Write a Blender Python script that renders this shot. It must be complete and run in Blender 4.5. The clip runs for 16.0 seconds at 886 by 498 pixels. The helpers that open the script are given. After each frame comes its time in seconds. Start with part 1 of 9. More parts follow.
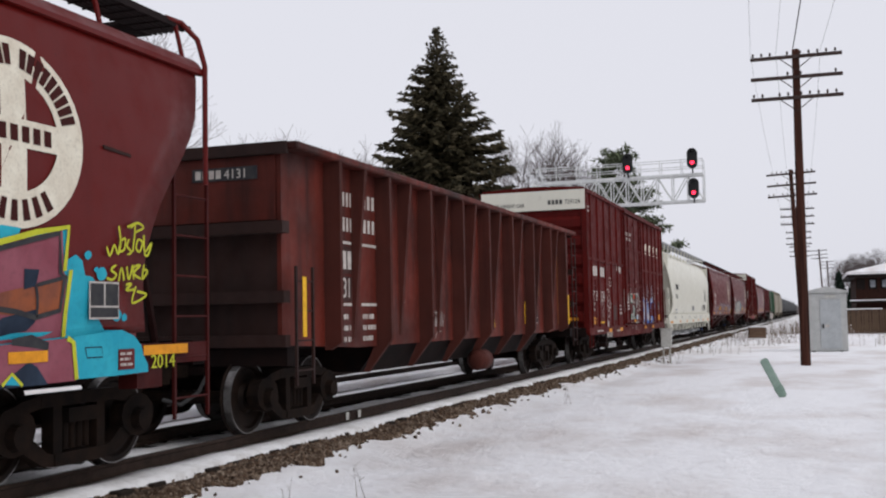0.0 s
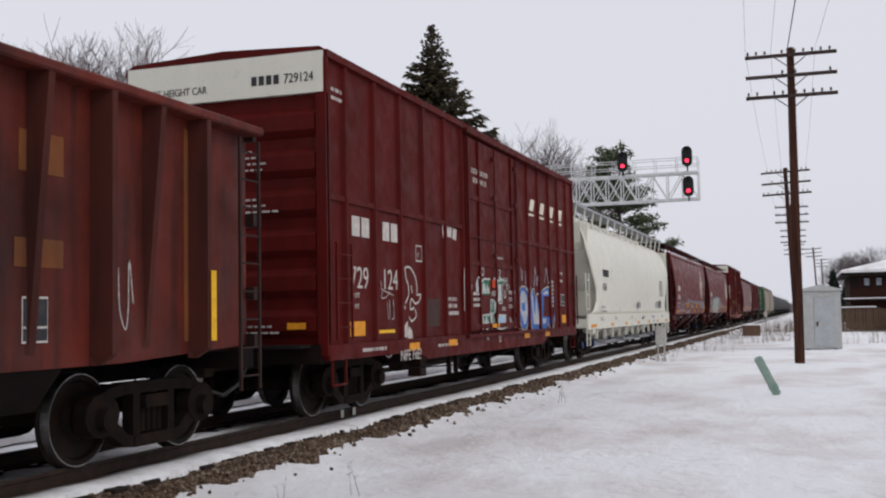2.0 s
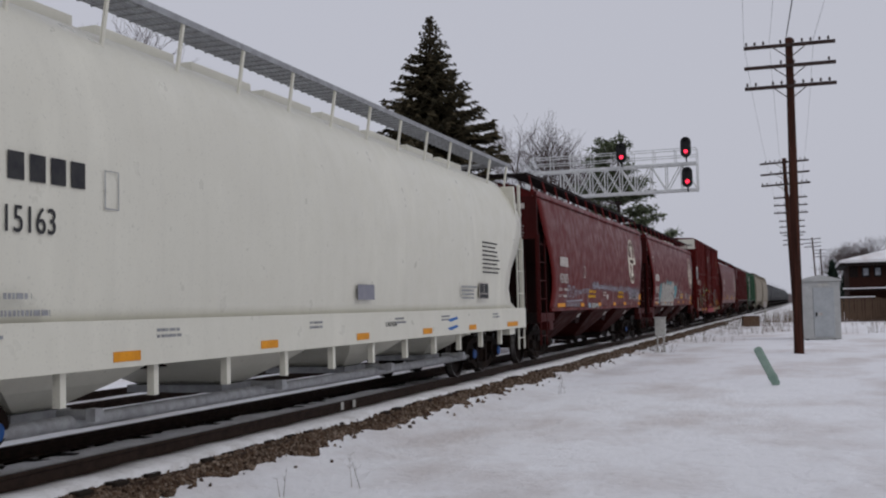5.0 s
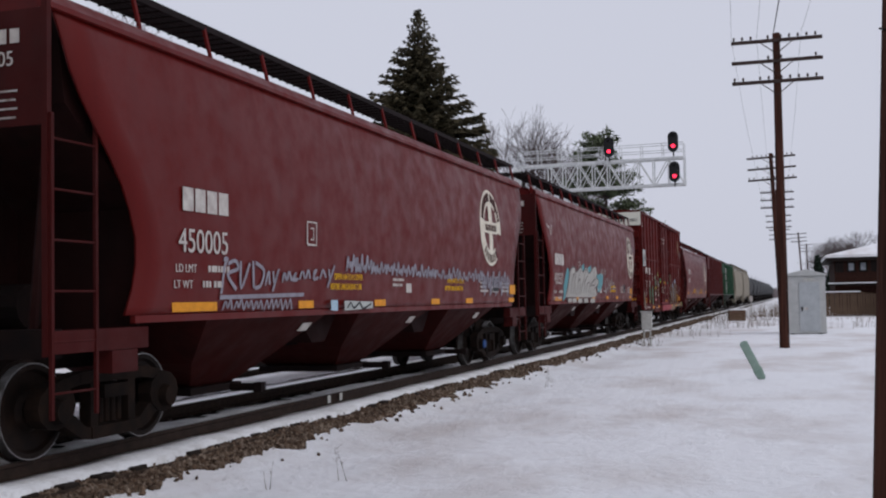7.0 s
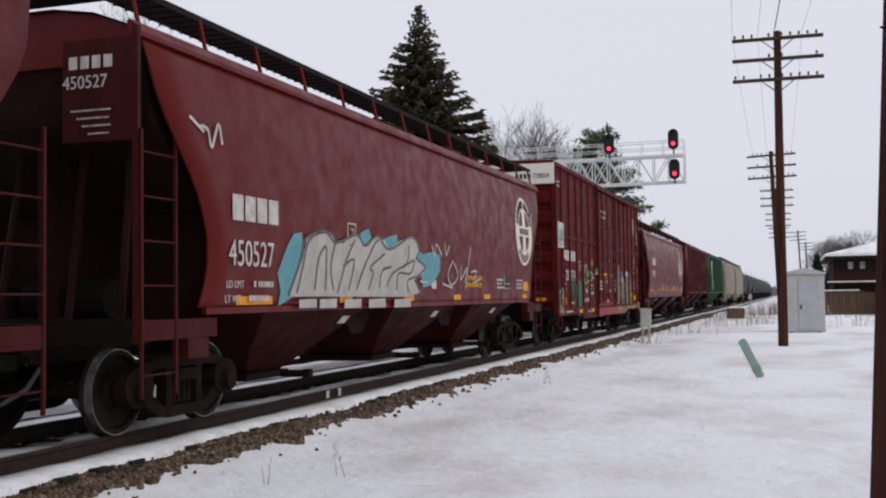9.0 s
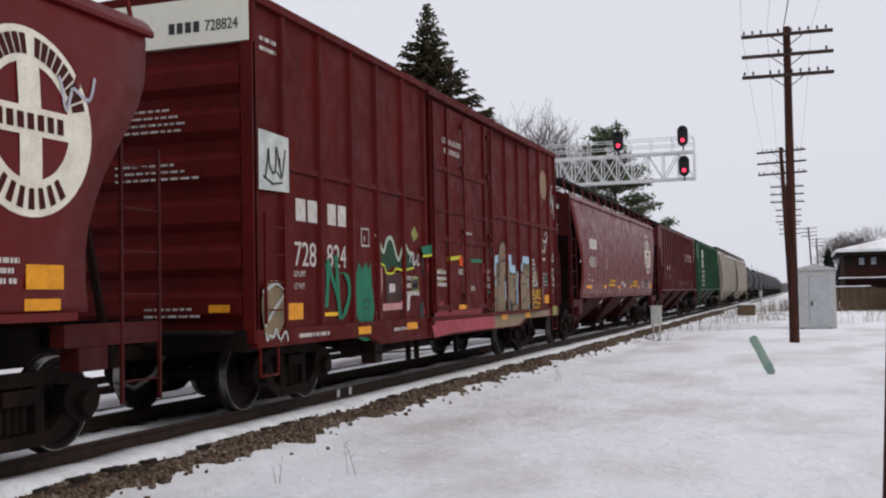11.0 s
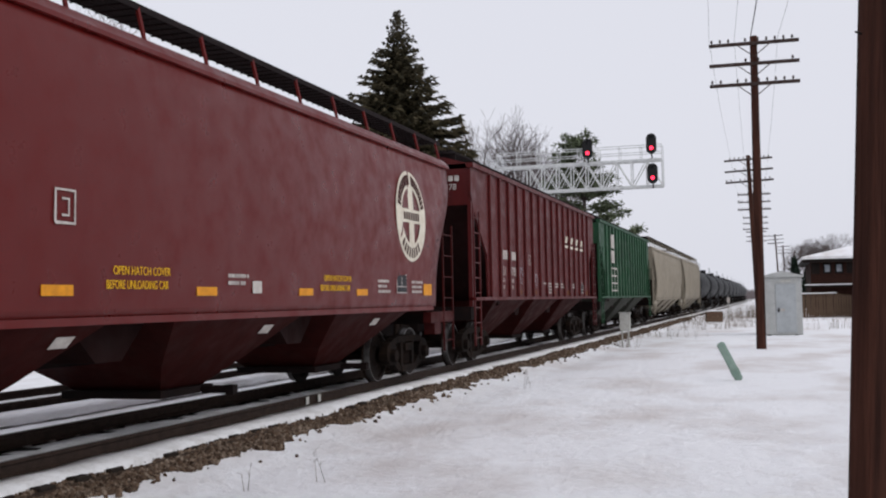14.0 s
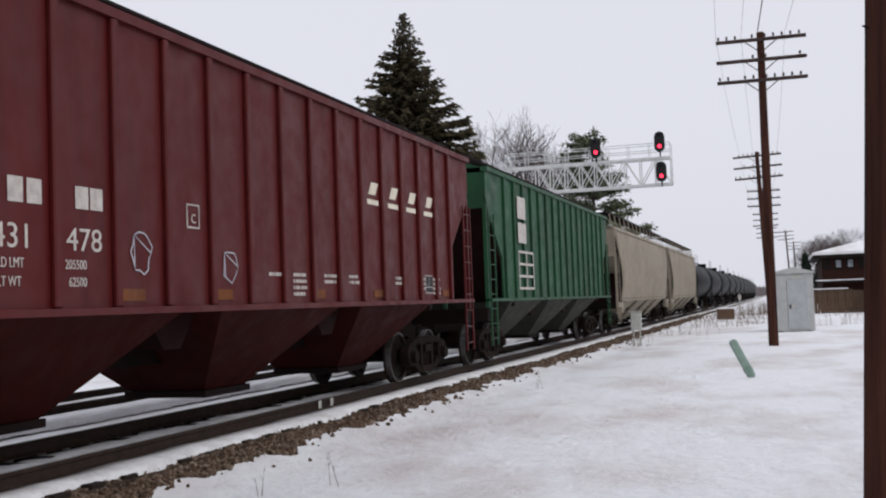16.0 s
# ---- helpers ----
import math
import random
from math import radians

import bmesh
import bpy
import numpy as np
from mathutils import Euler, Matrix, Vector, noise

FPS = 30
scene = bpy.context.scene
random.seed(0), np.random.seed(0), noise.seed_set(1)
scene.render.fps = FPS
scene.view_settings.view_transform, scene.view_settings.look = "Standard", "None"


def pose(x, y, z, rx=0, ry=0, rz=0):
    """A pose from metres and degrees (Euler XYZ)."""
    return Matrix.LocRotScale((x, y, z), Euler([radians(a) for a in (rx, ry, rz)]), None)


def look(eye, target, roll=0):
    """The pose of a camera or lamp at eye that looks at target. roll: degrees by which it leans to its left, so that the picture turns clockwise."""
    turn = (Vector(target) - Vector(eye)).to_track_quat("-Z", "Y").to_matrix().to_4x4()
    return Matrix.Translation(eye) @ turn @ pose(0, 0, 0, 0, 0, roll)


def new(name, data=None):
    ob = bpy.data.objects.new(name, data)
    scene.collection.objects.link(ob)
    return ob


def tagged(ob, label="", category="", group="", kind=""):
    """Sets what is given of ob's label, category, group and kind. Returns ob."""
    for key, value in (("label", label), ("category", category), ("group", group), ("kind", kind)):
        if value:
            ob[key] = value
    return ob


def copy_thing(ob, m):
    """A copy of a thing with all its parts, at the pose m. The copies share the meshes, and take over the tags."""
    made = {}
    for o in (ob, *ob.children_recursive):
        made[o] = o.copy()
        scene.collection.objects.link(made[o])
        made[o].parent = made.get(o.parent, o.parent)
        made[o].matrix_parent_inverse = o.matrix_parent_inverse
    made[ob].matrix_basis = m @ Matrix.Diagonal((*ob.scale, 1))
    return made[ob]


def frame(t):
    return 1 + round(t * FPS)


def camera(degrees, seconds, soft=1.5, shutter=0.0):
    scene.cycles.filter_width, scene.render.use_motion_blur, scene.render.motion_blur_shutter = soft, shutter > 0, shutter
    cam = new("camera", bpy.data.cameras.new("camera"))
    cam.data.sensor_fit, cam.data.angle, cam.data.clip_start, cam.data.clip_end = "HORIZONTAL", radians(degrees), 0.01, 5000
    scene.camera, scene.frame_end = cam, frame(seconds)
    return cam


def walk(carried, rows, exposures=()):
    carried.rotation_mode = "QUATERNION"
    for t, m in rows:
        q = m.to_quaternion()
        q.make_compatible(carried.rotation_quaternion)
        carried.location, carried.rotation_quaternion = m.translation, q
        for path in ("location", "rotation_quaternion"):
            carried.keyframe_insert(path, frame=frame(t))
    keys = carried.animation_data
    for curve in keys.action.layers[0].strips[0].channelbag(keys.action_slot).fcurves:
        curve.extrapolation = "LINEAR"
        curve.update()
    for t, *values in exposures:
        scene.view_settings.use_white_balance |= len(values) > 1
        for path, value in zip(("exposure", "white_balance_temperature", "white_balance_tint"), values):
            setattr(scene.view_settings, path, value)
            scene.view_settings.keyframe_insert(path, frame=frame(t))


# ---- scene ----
CAM_ROWS = [
    (0.0, 19.32, 3.73, 1.13), (0.5, 19.05, 3.74, 1.36), (1.0, 18.74, 3.64, 1.17), (1.5, 18.84, 3.63, 1.19),
    (2.0, 19.04, 3.60, 1.08), (2.5, 19.28, 3.45, 1.21), (3.0, 19.28, 3.32, 0.98), (3.5, 19.24, 3.29, 1.45),
    (3.7, 19.23, 3.28, 1.36), (5.8, 18.82, 3.06, 1.28), (6.0, 18.63, 3.01, 1.09), (6.5, 18.38, 2.81, 1.11),
    (7.0, 18.32, 2.80, 1.18), (7.5, 18.20, 2.98, 1.20), (8.0, 18.04, 2.96, 1.14), (8.5, 18.11, 2.71, 0.84),
    (8.7, 18.18, 2.64, 0.83), (10.8, 18.83, 2.49, 0.91), (11.0, 18.81, 2.51, 1.16), (11.5, 18.43, 2.48, 1.05),
    (12.0, 18.31, 2.41, 1.11), (12.5, 18.16, 2.25, 1.14), (13.0, 17.79, 2.41, 1.23), (13.5, 17.39, 2.70, 1.05),
    (14.0, 17.18, 2.84, 1.15), (14.5, 17.21, 2.90, 1.42), (15.0, 17.24, 2.85, 1.48), (15.5, 17.46, 2.90, 1.75),
    (16.0, 17.75, 2.96, 2.09)]
EYE_Z = 1.42
cam = camera(45.4, 16.0, soft=2.1)
walk(cam, [(t, pose(0, 0, EYE_Z, 90 + p, r, y)) for t, y, p, r in CAM_ROWS],
     exposures=[(0.0, 0.24, 6500, 10), (2.0, 0.16, 6480, 10), (3.0, 0.14, 6450, 10), (3.7, -0.06, 6400, 10), (5.8, -0.40, 6200, 12), (6.5, -0.26, 6150, 12), (7.0, -0.08, 6150, 12), (8.0, 0.16, 6350, 11), (8.7, 0.18, 6380, 11), (10.8, 0.2, 6450, 10), (16.0, 0.22, 6420, 10)])

# ---- light: overcast winter sky ----
world = bpy.data.worlds.new("overcast_sky")
scene.world = world
world.use_nodes = True
wn = world.node_tree.nodes
wl = world.node_tree.links
wn.clear()
w_out = wn.new("ShaderNodeOutputWorld")
w_bg = wn.new("ShaderNodeBackground")
w_sky = wn.new("ShaderNodeTexSky")
w_sky.sky_type = "NISHITA"
w_sky.sun_disc = False
w_sky.sun_elevation = radians(38)
w_sky.sun_rotation = radians(120)
w_sky.air_density, w_sky.dust_density = 1.0, 6.0
w_hsv = wn.new("ShaderNodeHueSaturation")
w_hsv.inputs["Saturation"].default_value = 0.25
w_mix = wn.new("ShaderNodeMix")
w_mix.data_type = "RGBA"
w_mix.inputs[0].default_value = 0.88
w_mix.inputs[7].default_value = (6.9, 6.95, 7.6, 1)
w_bg.inputs["Strength"].default_value = 0.1
wl.new(w_sky.outputs[0], w_hsv.inputs["Color"])
wl.new(w_hsv.outputs[0], w_mix.inputs[6])
wl.new(w_mix.outputs[2], w_bg.inputs["Color"])
wl.new(w_bg.outputs[0], w_out.inputs["Surface"])

sun = new("sun", bpy.data.lights.new("sun", "SUN"))
sun.data.energy, sun.data.angle, sun.data.color = 0.6, radians(30), (1.0, 0.98, 0.95)
sun.matrix_world = look((30, -14, 26), (0, 0, 0))

# ---- materials ----


def mat_base(name, rough=0.7, metal=0.0):
    m = bpy.data.materials.new(name)
    m.use_nodes = True
    nt = m.node_tree
    b = nt.nodes["Principled BSDF"]
    b.inputs["Roughness"].default_value, b.inputs["Metallic"].default_value = rough, metal
    b.inputs["Specular IOR Level"].default_value = 0.09
    return m, nt, b


def noise_node(nt, scale, detail=4, stretch=(1, 1, 1), coord="Object", rough=0.55):
    tc = nt.nodes.new("ShaderNodeTexCoord")
    mp = nt.nodes.new("ShaderNodeMapping")
    mp.inputs["Scale"].default_value = stretch
    n = nt.nodes.new("ShaderNodeTexNoise")
    n.inputs["Scale"].default_value, n.inputs["Detail"].default_value, n.inputs["Roughness"].default_value = scale, detail, rough
    nt.links.new(tc.outputs[coord], mp.inputs["Vector"])
    nt.links.new(mp.outputs[0], n.inputs["Vector"])
    return n.outputs["Fac"]


def ramp(nt, fac, lo, hi, a=0.0, b=1.0):
    r = nt.nodes.new("ShaderNodeMapRange")
    r.inputs["From Min"].default_value, r.inputs["From Max"].default_value = lo, hi
    r.inputs["To Min"].default_value, r.inputs["To Max"].default_value = a, b
    nt.links.new(fac, r.inputs["Value"])
    return r.outputs["Result"]


def blend(nt, fac, a, b):
    m = nt.nodes.new("ShaderNodeMix")
    m.data_type = "RGBA"
    for sock, v in ((m.inputs[0], fac), (m.inputs[6], a), (m.inputs[7], b)):
        if isinstance(v, (int, float)):
            sock.default_value = v
        elif isinstance(v, tuple):
            sock.default_value = (*v, 1)
        else:
            nt.links.new(v, sock)
    return m.outputs[2]


def bumped(nt, b, fac, strength, dist=0.02):
    bp = nt.nodes.new("ShaderNodeBump")
    bp.inputs["Strength"].default_value, bp.inputs["Distance"].default_value = strength, dist
    nt.links.new(fac, bp.inputs["Height"])
    nt.links.new(bp.outputs[0], b.inputs["Normal"])


def paint(name, col, dirt, rough=0.5, streak=0.5, dents=0.25, grime=0.5, gloss=0.28, chalky=0.22):
    """Weathered railway paint: blotches, vertical streaks, fine specks, dented sheet."""
    m, nt, b = mat_base(name, rough)
    b.inputs["Specular IOR Level"].default_value = gloss
    blot = ramp(nt, noise_node(nt, 0.7, 5), 0.38, 0.7, 0, grime)
    c = blend(nt, blot, col, dirt)
    strk = ramp(nt, noise_node(nt, 5.0, 5, (1, 1, 0.09)), 0.48, 0.78, 0, streak)
    c = blend(nt, strk, c, tuple(v * 0.55 for v in dirt))
    chalk = ramp(nt, noise_node(nt, 1.6, 6, (1, 1, 0.25)), 0.55, 0.8, 0, chalky)
    c = blend(nt, chalk, c, tuple(min(1, v * 1.55 + 0.003) for v in col))
    speck = ramp(nt, noise_node(nt, 38.0, 3), 0.6, 0.72, 0, 0.35)
    c = blend(nt, speck, c, tuple(v * 0.5 for v in dirt))
    nt.links.new(c, b.inputs["Base Color"])
    nt.links.new(ramp(nt, noise_node(nt, 3.0, 4), 0.3, 0.7, rough - 0.1, rough + 0.2), b.inputs["Roughness"])
    bumped(nt, b, noise_node(nt, 1.3, 3, (1, 1, 0.5)), dents, 0.05)
    return m


def plain(name, col, col2, scale=6.0, rough=0.8, bump=0.3, metal=0.0, stretch=(1, 1, 1), dist=0.01):
    m, nt, b = mat_base(name, rough, metal)
    f1 = ramp(nt, noise_node(nt, scale, 6, stretch), 0.35, 0.68)
    c = blend(nt, f1, col, col2)
    f2 = ramp(nt, noise_node(nt, scale * 7, 4, stretch), 0.5, 0.75, 0, 0.4)
    c = blend(nt, f2, c, tuple(v * 0.55 for v in col2))
    nt.links.new(c, b.inputs["Base Color"])
    bumped(nt, b, noise_node(nt, scale * 5, 5, stretch), bump, dist)
    return m


def island_mat(name, cols, rough=0.9, bump=0.5, scale=20.0):
    """Loose pieces joined in one mesh, each of its own shade."""
    m, nt, b = mat_base(name, rough)
    g = nt.nodes.new("ShaderNodeNewGeometry")
    cr = nt.nodes.new("ShaderNodeValToRGB")
    cr.color_ramp.elements[0].color, cr.color_ramp.elements[1].color = (*cols[0], 1), (*cols[-1], 1)
    for i, cc in enumerate(cols[1:-1]):
        e = cr.color_ramp.elements.new((i + 1) / (len(cols) - 1))
        e.color = (*cc, 1)
    nt.links.new(g.outputs["Random Per Island"], cr.inputs[0])
    c = blend(nt, ramp(nt, noise_node(nt, scale, 4), 0.4, 0.7, 0, 0.5), cr.outputs[0], cols[0])
    nt.links.new(c, b.inputs["Base Color"])
    bumped(nt, b, noise_node(nt, scale * 2, 4), bump, 0.01)
    return m


def snow_material():
    m, nt, b = mat_base("snow", 0.75)
    patch = ramp(nt, noise_node(nt, 0.42, 7, (0.9, 0.55, 1), rough=0.62), 0.46, 0.66, 0, 0.52)
    c = blend(nt, patch, (0.88, 0.88, 0.90), (0.50, 0.425, 0.385))
    dirt = ramp(nt, noise_node(nt, 3.5, 6), 0.62, 0.8, 0, 0.35)
    c = blend(nt, dirt, c, (0.42, 0.37, 0.33))
    nt.links.new(c, b.inputs["Base Color"])
    b.inputs["Subsurface Weight"].default_value = 0.0
    bumped(nt, b, noise_node(nt, 3.2, 8, rough=0.66), 0.85, 0.14)
    return m


SNOW = snow_material()
SNOW_THIN = plain("thin_dirty_snow", (0.80, 0.80, 0.81), (0.58, 0.565, 0.555), 2.5, 0.8, 0.6, dist=0.03)
RED_BOX = paint("oxide_red_boxcar_paint", (0.080, 0.0046, 0.0034), (0.040, 0.0042, 0.0033), 0.58, 0.45, 0.2, 0.5, 0.1)
RED_HOP = paint("oxide_red_hopper_paint", (0.098, 0.0046, 0.0036), (0.066, 0.0046, 0.0036), 0.38, 0.2, 0.012, 0.1, 0.18, 0.07)
RED_CLEAN = paint("clean_red_hopper_paint", (0.100, 0.0050, 0.0040), (0.070, 0.0048, 0.0040), 0.34, 0.12, 0.012, 0.08, 0.25, 0.05)
RED_RIB = paint("dull_red_ribbed_paint", (0.078, 0.0074, 0.0074), (0.052, 0.007, 0.0066), 0.45, 0.4, 0.12, 0.3, 0.22)
RUST = paint("rusted_gondola_paint", (0.112, 0.0145, 0.0075), (0.014, 0.0048, 0.0036), 0.62, 0.85, 0.5, 0.85, 0.25)
RUST_RIB = paint("dusty_rust_on_posts", (0.068, 0.0165, 0.0115), (0.028, 0.0095, 0.007), 0.65, 0.6, 0.3, 0.6, 0.15)
FADED_EMBLEM = plain("faded_tan_emblem_paint", (0.30, 0.21, 0.14), (0.21, 0.13, 0.085), 6, 0.65, 0.05)
# Hopper red darkened to paint in the shade from the neighbouring car.
RED_END_SHADE = paint("shaded_red_end_paint", (0.048, 0.0048, 0.0042), (0.026, 0.0046, 0.004), 0.6, 0.5, 0.1, 0.5, 0.12)
# Red taken near black: shade of the end recesses and bay gaps, as colour.
RECESS_SHADE = paint("red_darkened_for_recess_shade", (0.017, 0.0042, 0.0036), (0.009, 0.0036, 0.003), 0.75, 0.6, 0.15, 0.6, 0.1)
# Discharge bays of the red cars, in a darker red than the sides.
BAY_DARK_RED = paint("dark_red_bay_paint", (0.036, 0.0048, 0.0040), (0.014, 0.0038, 0.0032), 0.65, 0.5, 0.12, 0.5, 0.06)
RUST_DARK = paint("dark_rust", (0.026, 0.009, 0.0065), (0.013, 0.006, 0.005), 0.75, 0.6, 0.4, 0.7)
OCHRE = paint("ochre_patch_paint", (0.17, 0.055, 0.014), (0.06, 0.02, 0.009), 0.7, 0.6, 0.3, 0.6)
WHITE_CAR = paint("off_white_car_paint", (0.62, 0.605, 0.52), (0.52, 0.50, 0.43), 0.36, 0.08, 0.05, 0.2, 0.5)
BEIGE_CAR = paint("dusty_grey_car_paint", (0.27, 0.235, 0.18), (0.15, 0.125, 0.095), 0.6, 0.4, 0.1, 0.5, 0.15)
GREEN_CAR = paint("green_car_paint", (0.012, 0.066, 0.027), (0.016, 0.034, 0.018), 0.5, 0.45, 0.2, 0.5)
BAY_DUST = paint("grey_road_dirt_on_bays", (0.05, 0.052, 0.042), (0.022, 0.021, 0.018), 0.7, 0.5, 0.1, 0.5, 0.1)
BLACK_TANK = paint("black_tank_paint", (0.006, 0.0065, 0.008), (0.012, 0.0115, 0.012), 0.5, 0.4, 0.05, 0.4, 0.12)
STEEL_DARK = plain("grimy_cast_steel", (0.0055, 0.0038, 0.0032), (0.016, 0.009, 0.006), 5, 0.85, 0.4)
UNDER = plain("grimy_underframe", (0.006, 0.004, 0.004), (0.012, 0.006, 0.005), 4, 0.8, 0.3)
WHEEL_MAT = plain("wheel_steel", (0.008, 0.0055, 0.0048), (0.018, 0.0105, 0.0075), 6, 0.6, 0.25)
TREAD = plain("worn_bright_steel", (0.30, 0.29, 0.285), (0.16, 0.15, 0.145), 9, 0.42, 0.1, 0.9)
GRATE = plain("galvanised_grating", (0.35, 0.36, 0.37), (0.25, 0.25, 0.26), 8, 0.6, 0.2, 0.3)
GRATE_DARK = plain("dark_grating", (0.018, 0.012, 0.012), (0.011, 0.008, 0.008), 8, 0.8, 0.2)
RAIL_MAT = plain("rusty_rail", (0.042, 0.027, 0.021), (0.022, 0.015, 0.012), 8, 0.65, 0.3)
TIE_MAT = plain("creosoted_timber", (0.012, 0.0095, 0.008), (0.026, 0.02, 0.016), 4, 0.9, 0.6, 0, (1, 0.1, 1))
BALLAST = island_mat("ballast_stone", [(0.03, 0.019, 0.013), (0.11, 0.068, 0.044), (0.28, 0.22, 0.17), (0.06, 0.04, 0.028), (0.14, 0.095, 0.065)])
BED = plain("dark_cinder_bed", (0.03, 0.021, 0.016), (0.075, 0.05, 0.035), 12, 0.95, 0.9, dist=0.03)
POLE_WOOD = plain("weathered_pole_wood", (0.078, 0.031, 0.021), (0.022, 0.0105, 0.008), 11, 0.88, 1.0, 0, (1, 1, 0.04), 0.03)
ARM_WOOD = plain("grey_crossarm_wood", (0.06, 0.042, 0.037), (0.03, 0.021, 0.019), 7, 0.85, 0.4)
GLASS_INS = plain("insulator_porcelain", (0.07, 0.05, 0.045), (0.04, 0.03, 0.03), 9, 0.25, 0.05)
ALU = plain("bare_aluminium", (0.46, 0.465, 0.455), (0.38, 0.385, 0.375), 2.5, 0.45, 0.08, 0.35)
GANTRY = plain("galvanised_white_steel", (0.66, 0.67, 0.66), (0.52, 0.53, 0.53), 4, 0.5, 0.1, 0.2)
SIG_BLACK = plain("signal_black", (0.015, 0.015, 0.016), (0.03, 0.03, 0.03), 6, 0.6, 0.1)
MARKER_GREEN = plain("faded_green_plastic", (0.20, 0.29, 0.24), (0.29, 0.37, 0.32), 6, 0.6, 0.15)
SIGN_GREY = plain("pale_painted_metal", (0.5, 0.5, 0.47), (0.38, 0.37, 0.34), 9, 0.6, 0.2)
CRATE = plain("brown_box_wood", (0.14, 0.09, 0.06), (0.09, 0.055, 0.04), 7, 0.85, 0.5)
FENCE = plain("old_fence_wood", (0.14, 0.095, 0.065), (0.06, 0.04, 0.028), 5, 0.9, 0.6, 0, (1, 1, 0.1))
HOUSE_WALL = plain("brown_shingle_wall", (0.04, 0.016, 0.011), (0.022, 0.0105, 0.008), 6, 0.85, 0.5)
HOUSE_TRIM = plain("dark_trim", (0.012, 0.009, 0.008), (0.02, 0.015, 0.013), 8, 0.7, 0.2)
WINDOW = plain("grey_window", (0.30, 0.32, 0.35), (0.16, 0.17, 0.19), 3, 0.2, 0.02)
BARK = plain("bare_branch_bark", (0.115, 0.09, 0.085), (0.075, 0.058, 0.055), 8, 0.9, 0.4)
NEEDLE = island_mat("spruce_needles", [(0.016, 0.015, 0.009), (0.045, 0.038, 0.02), (0.085, 0.068, 0.04), (0.026, 0.024, 0.013)], 0.8, 0.3, 6)
PINE = island_mat("pine_needles", [(0.08, 0.095, 0.06), (0.15, 0.175, 0.105), (0.2, 0.23, 0.14)], 0.8, 0.3, 6)
DRY = island_mat("dry_weed_stalk", [(0.14, 0.10, 0.07), (0.25, 0.19, 0.13), (0.09, 0.07, 0.055)], 0.9, 0.2)
ORANGE = plain("reflective_amber", (0.72, 0.30, 0.02), (0.55, 0.22, 0.02), 9, 0.45, 0.05)
YELLOW = plain("reflective_yellow", (0.80, 0.47, 0.02), (0.6, 0.32, 0.02), 9, 0.45, 0.05)
LETTER = plain("faded_white_lettering", (0.55, 0.52, 0.48), (0.38, 0.335, 0.31), 9, 0.6, 0.05)
LETTER_DK = plain("dark_lettering", (0.03, 0.03, 0.035), (0.05, 0.05, 0.05), 9, 0.6, 0.05)
LOGO_CREAM = plain("cream_emblem_paint", (0.70, 0.66, 0.55), (0.58, 0.52, 0.42), 5, 0.6, 0.05)
WIRE = plain("cable_black", (0.03, 0.03, 0.032), (0.05, 0.05, 0.05), 9, 0.6, 0.0)
BLUE_PAINT = plain("blue_spray_paint", (0.025, 0.10, 0.33), (0.04, 0.15, 0.42), 3, 0.5, 0.03)
CYAN_PAINT = plain("turquoise_spray_paint", (0.018, 0.29, 0.40), (0.03, 0.36, 0.46), 3, 0.5, 0.03)
SILVER_PAINT = plain("silver_spray_paint", (0.30, 0.30, 0.34), (0.46, 0.46, 0.5), 5, 0.4, 0.03)
PALE_PAINT = plain("pale_spray_paint", (0.36, 0.38, 0.36), (0.52, 0.53, 0.5), 6, 0.55, 0.03)
GREEN_PAINT = plain("dark_green_spray_paint", (0.01, 0.11, 0.06), (0.02, 0.16, 0.09), 4, 0.5, 0.03)
TAN_PAINT = plain("khaki_spray_paint", (0.17, 0.125, 0.072), (0.22, 0.165, 0.10), 4, 0.5, 0.03)
LIME_PAINT = plain("yellow_green_spray_paint", (0.5, 0.52, 0.04), (0.4, 0.4, 0.03), 4, 0.5, 0.03)
MAUVE_PAINT = plain("mauve_spray_paint", (0.21, 0.055, 0.075), (0.26, 0.085, 0.11), 2.5, 0.5, 0.03)
RUSTY_ORANGE = plain("burnt_orange_spray_paint", (0.30, 0.085, 0.03), (0.16, 0.06, 0.045), 2.2, 0.5, 0.03)
NAVY_PAINT = plain("navy_spray_paint", (0.012, 0.018, 0.032), (0.025, 0.04, 0.065), 4, 0.5, 0.03)
ICE_PAINT = plain("ice_blue_spray_paint", (0.36, 0.47, 0.55), (0.28, 0.42, 0.54), 4, 0.5, 0.03)
MAUVE_DUST = plain("dusty_brown_spray_paint", (0.16, 0.095, 0.07), (0.2, 0.135, 0.09), 3, 0.55, 0.03)
RUSTY_PANEL = plain("rust_brown_panel_paint", (0.085, 0.024, 0.012), (0.05, 0.014, 0.009), 5, 0.6, 0.05)
LIME_DULL = plain("dull_lime_spray_paint", (0.25, 0.27, 0.07), (0.16, 0.18, 0.06), 5, 0.55, 0.03)
DEEP_GREEN = plain("deep_green_spray_paint", (0.012, 0.035, 0.02), (0.02, 0.06, 0.032), 4, 0.55, 0.03)
SAGE_PAINT = plain("sage_spray_paint", (0.27, 0.32, 0.24), (0.36, 0.4, 0.32), 5, 0.55, 0.03)
PINK_PALE = plain("pale_pink_spray_paint", (0.45, 0.24, 0.235), (0.36, 0.16, 0.16), 4, 0.55, 0.03)
UMBER_PAINT = plain("umber_spray_paint", (0.04, 0.018, 0.015), (0.06, 0.028, 0.024), 4, 0.55, 0.03)
ROSE_PAINT = plain("rose_spray_paint", (0.33, 0.06, 0.075), (0.24, 0.035, 0.045), 4, 0.5, 0.03)
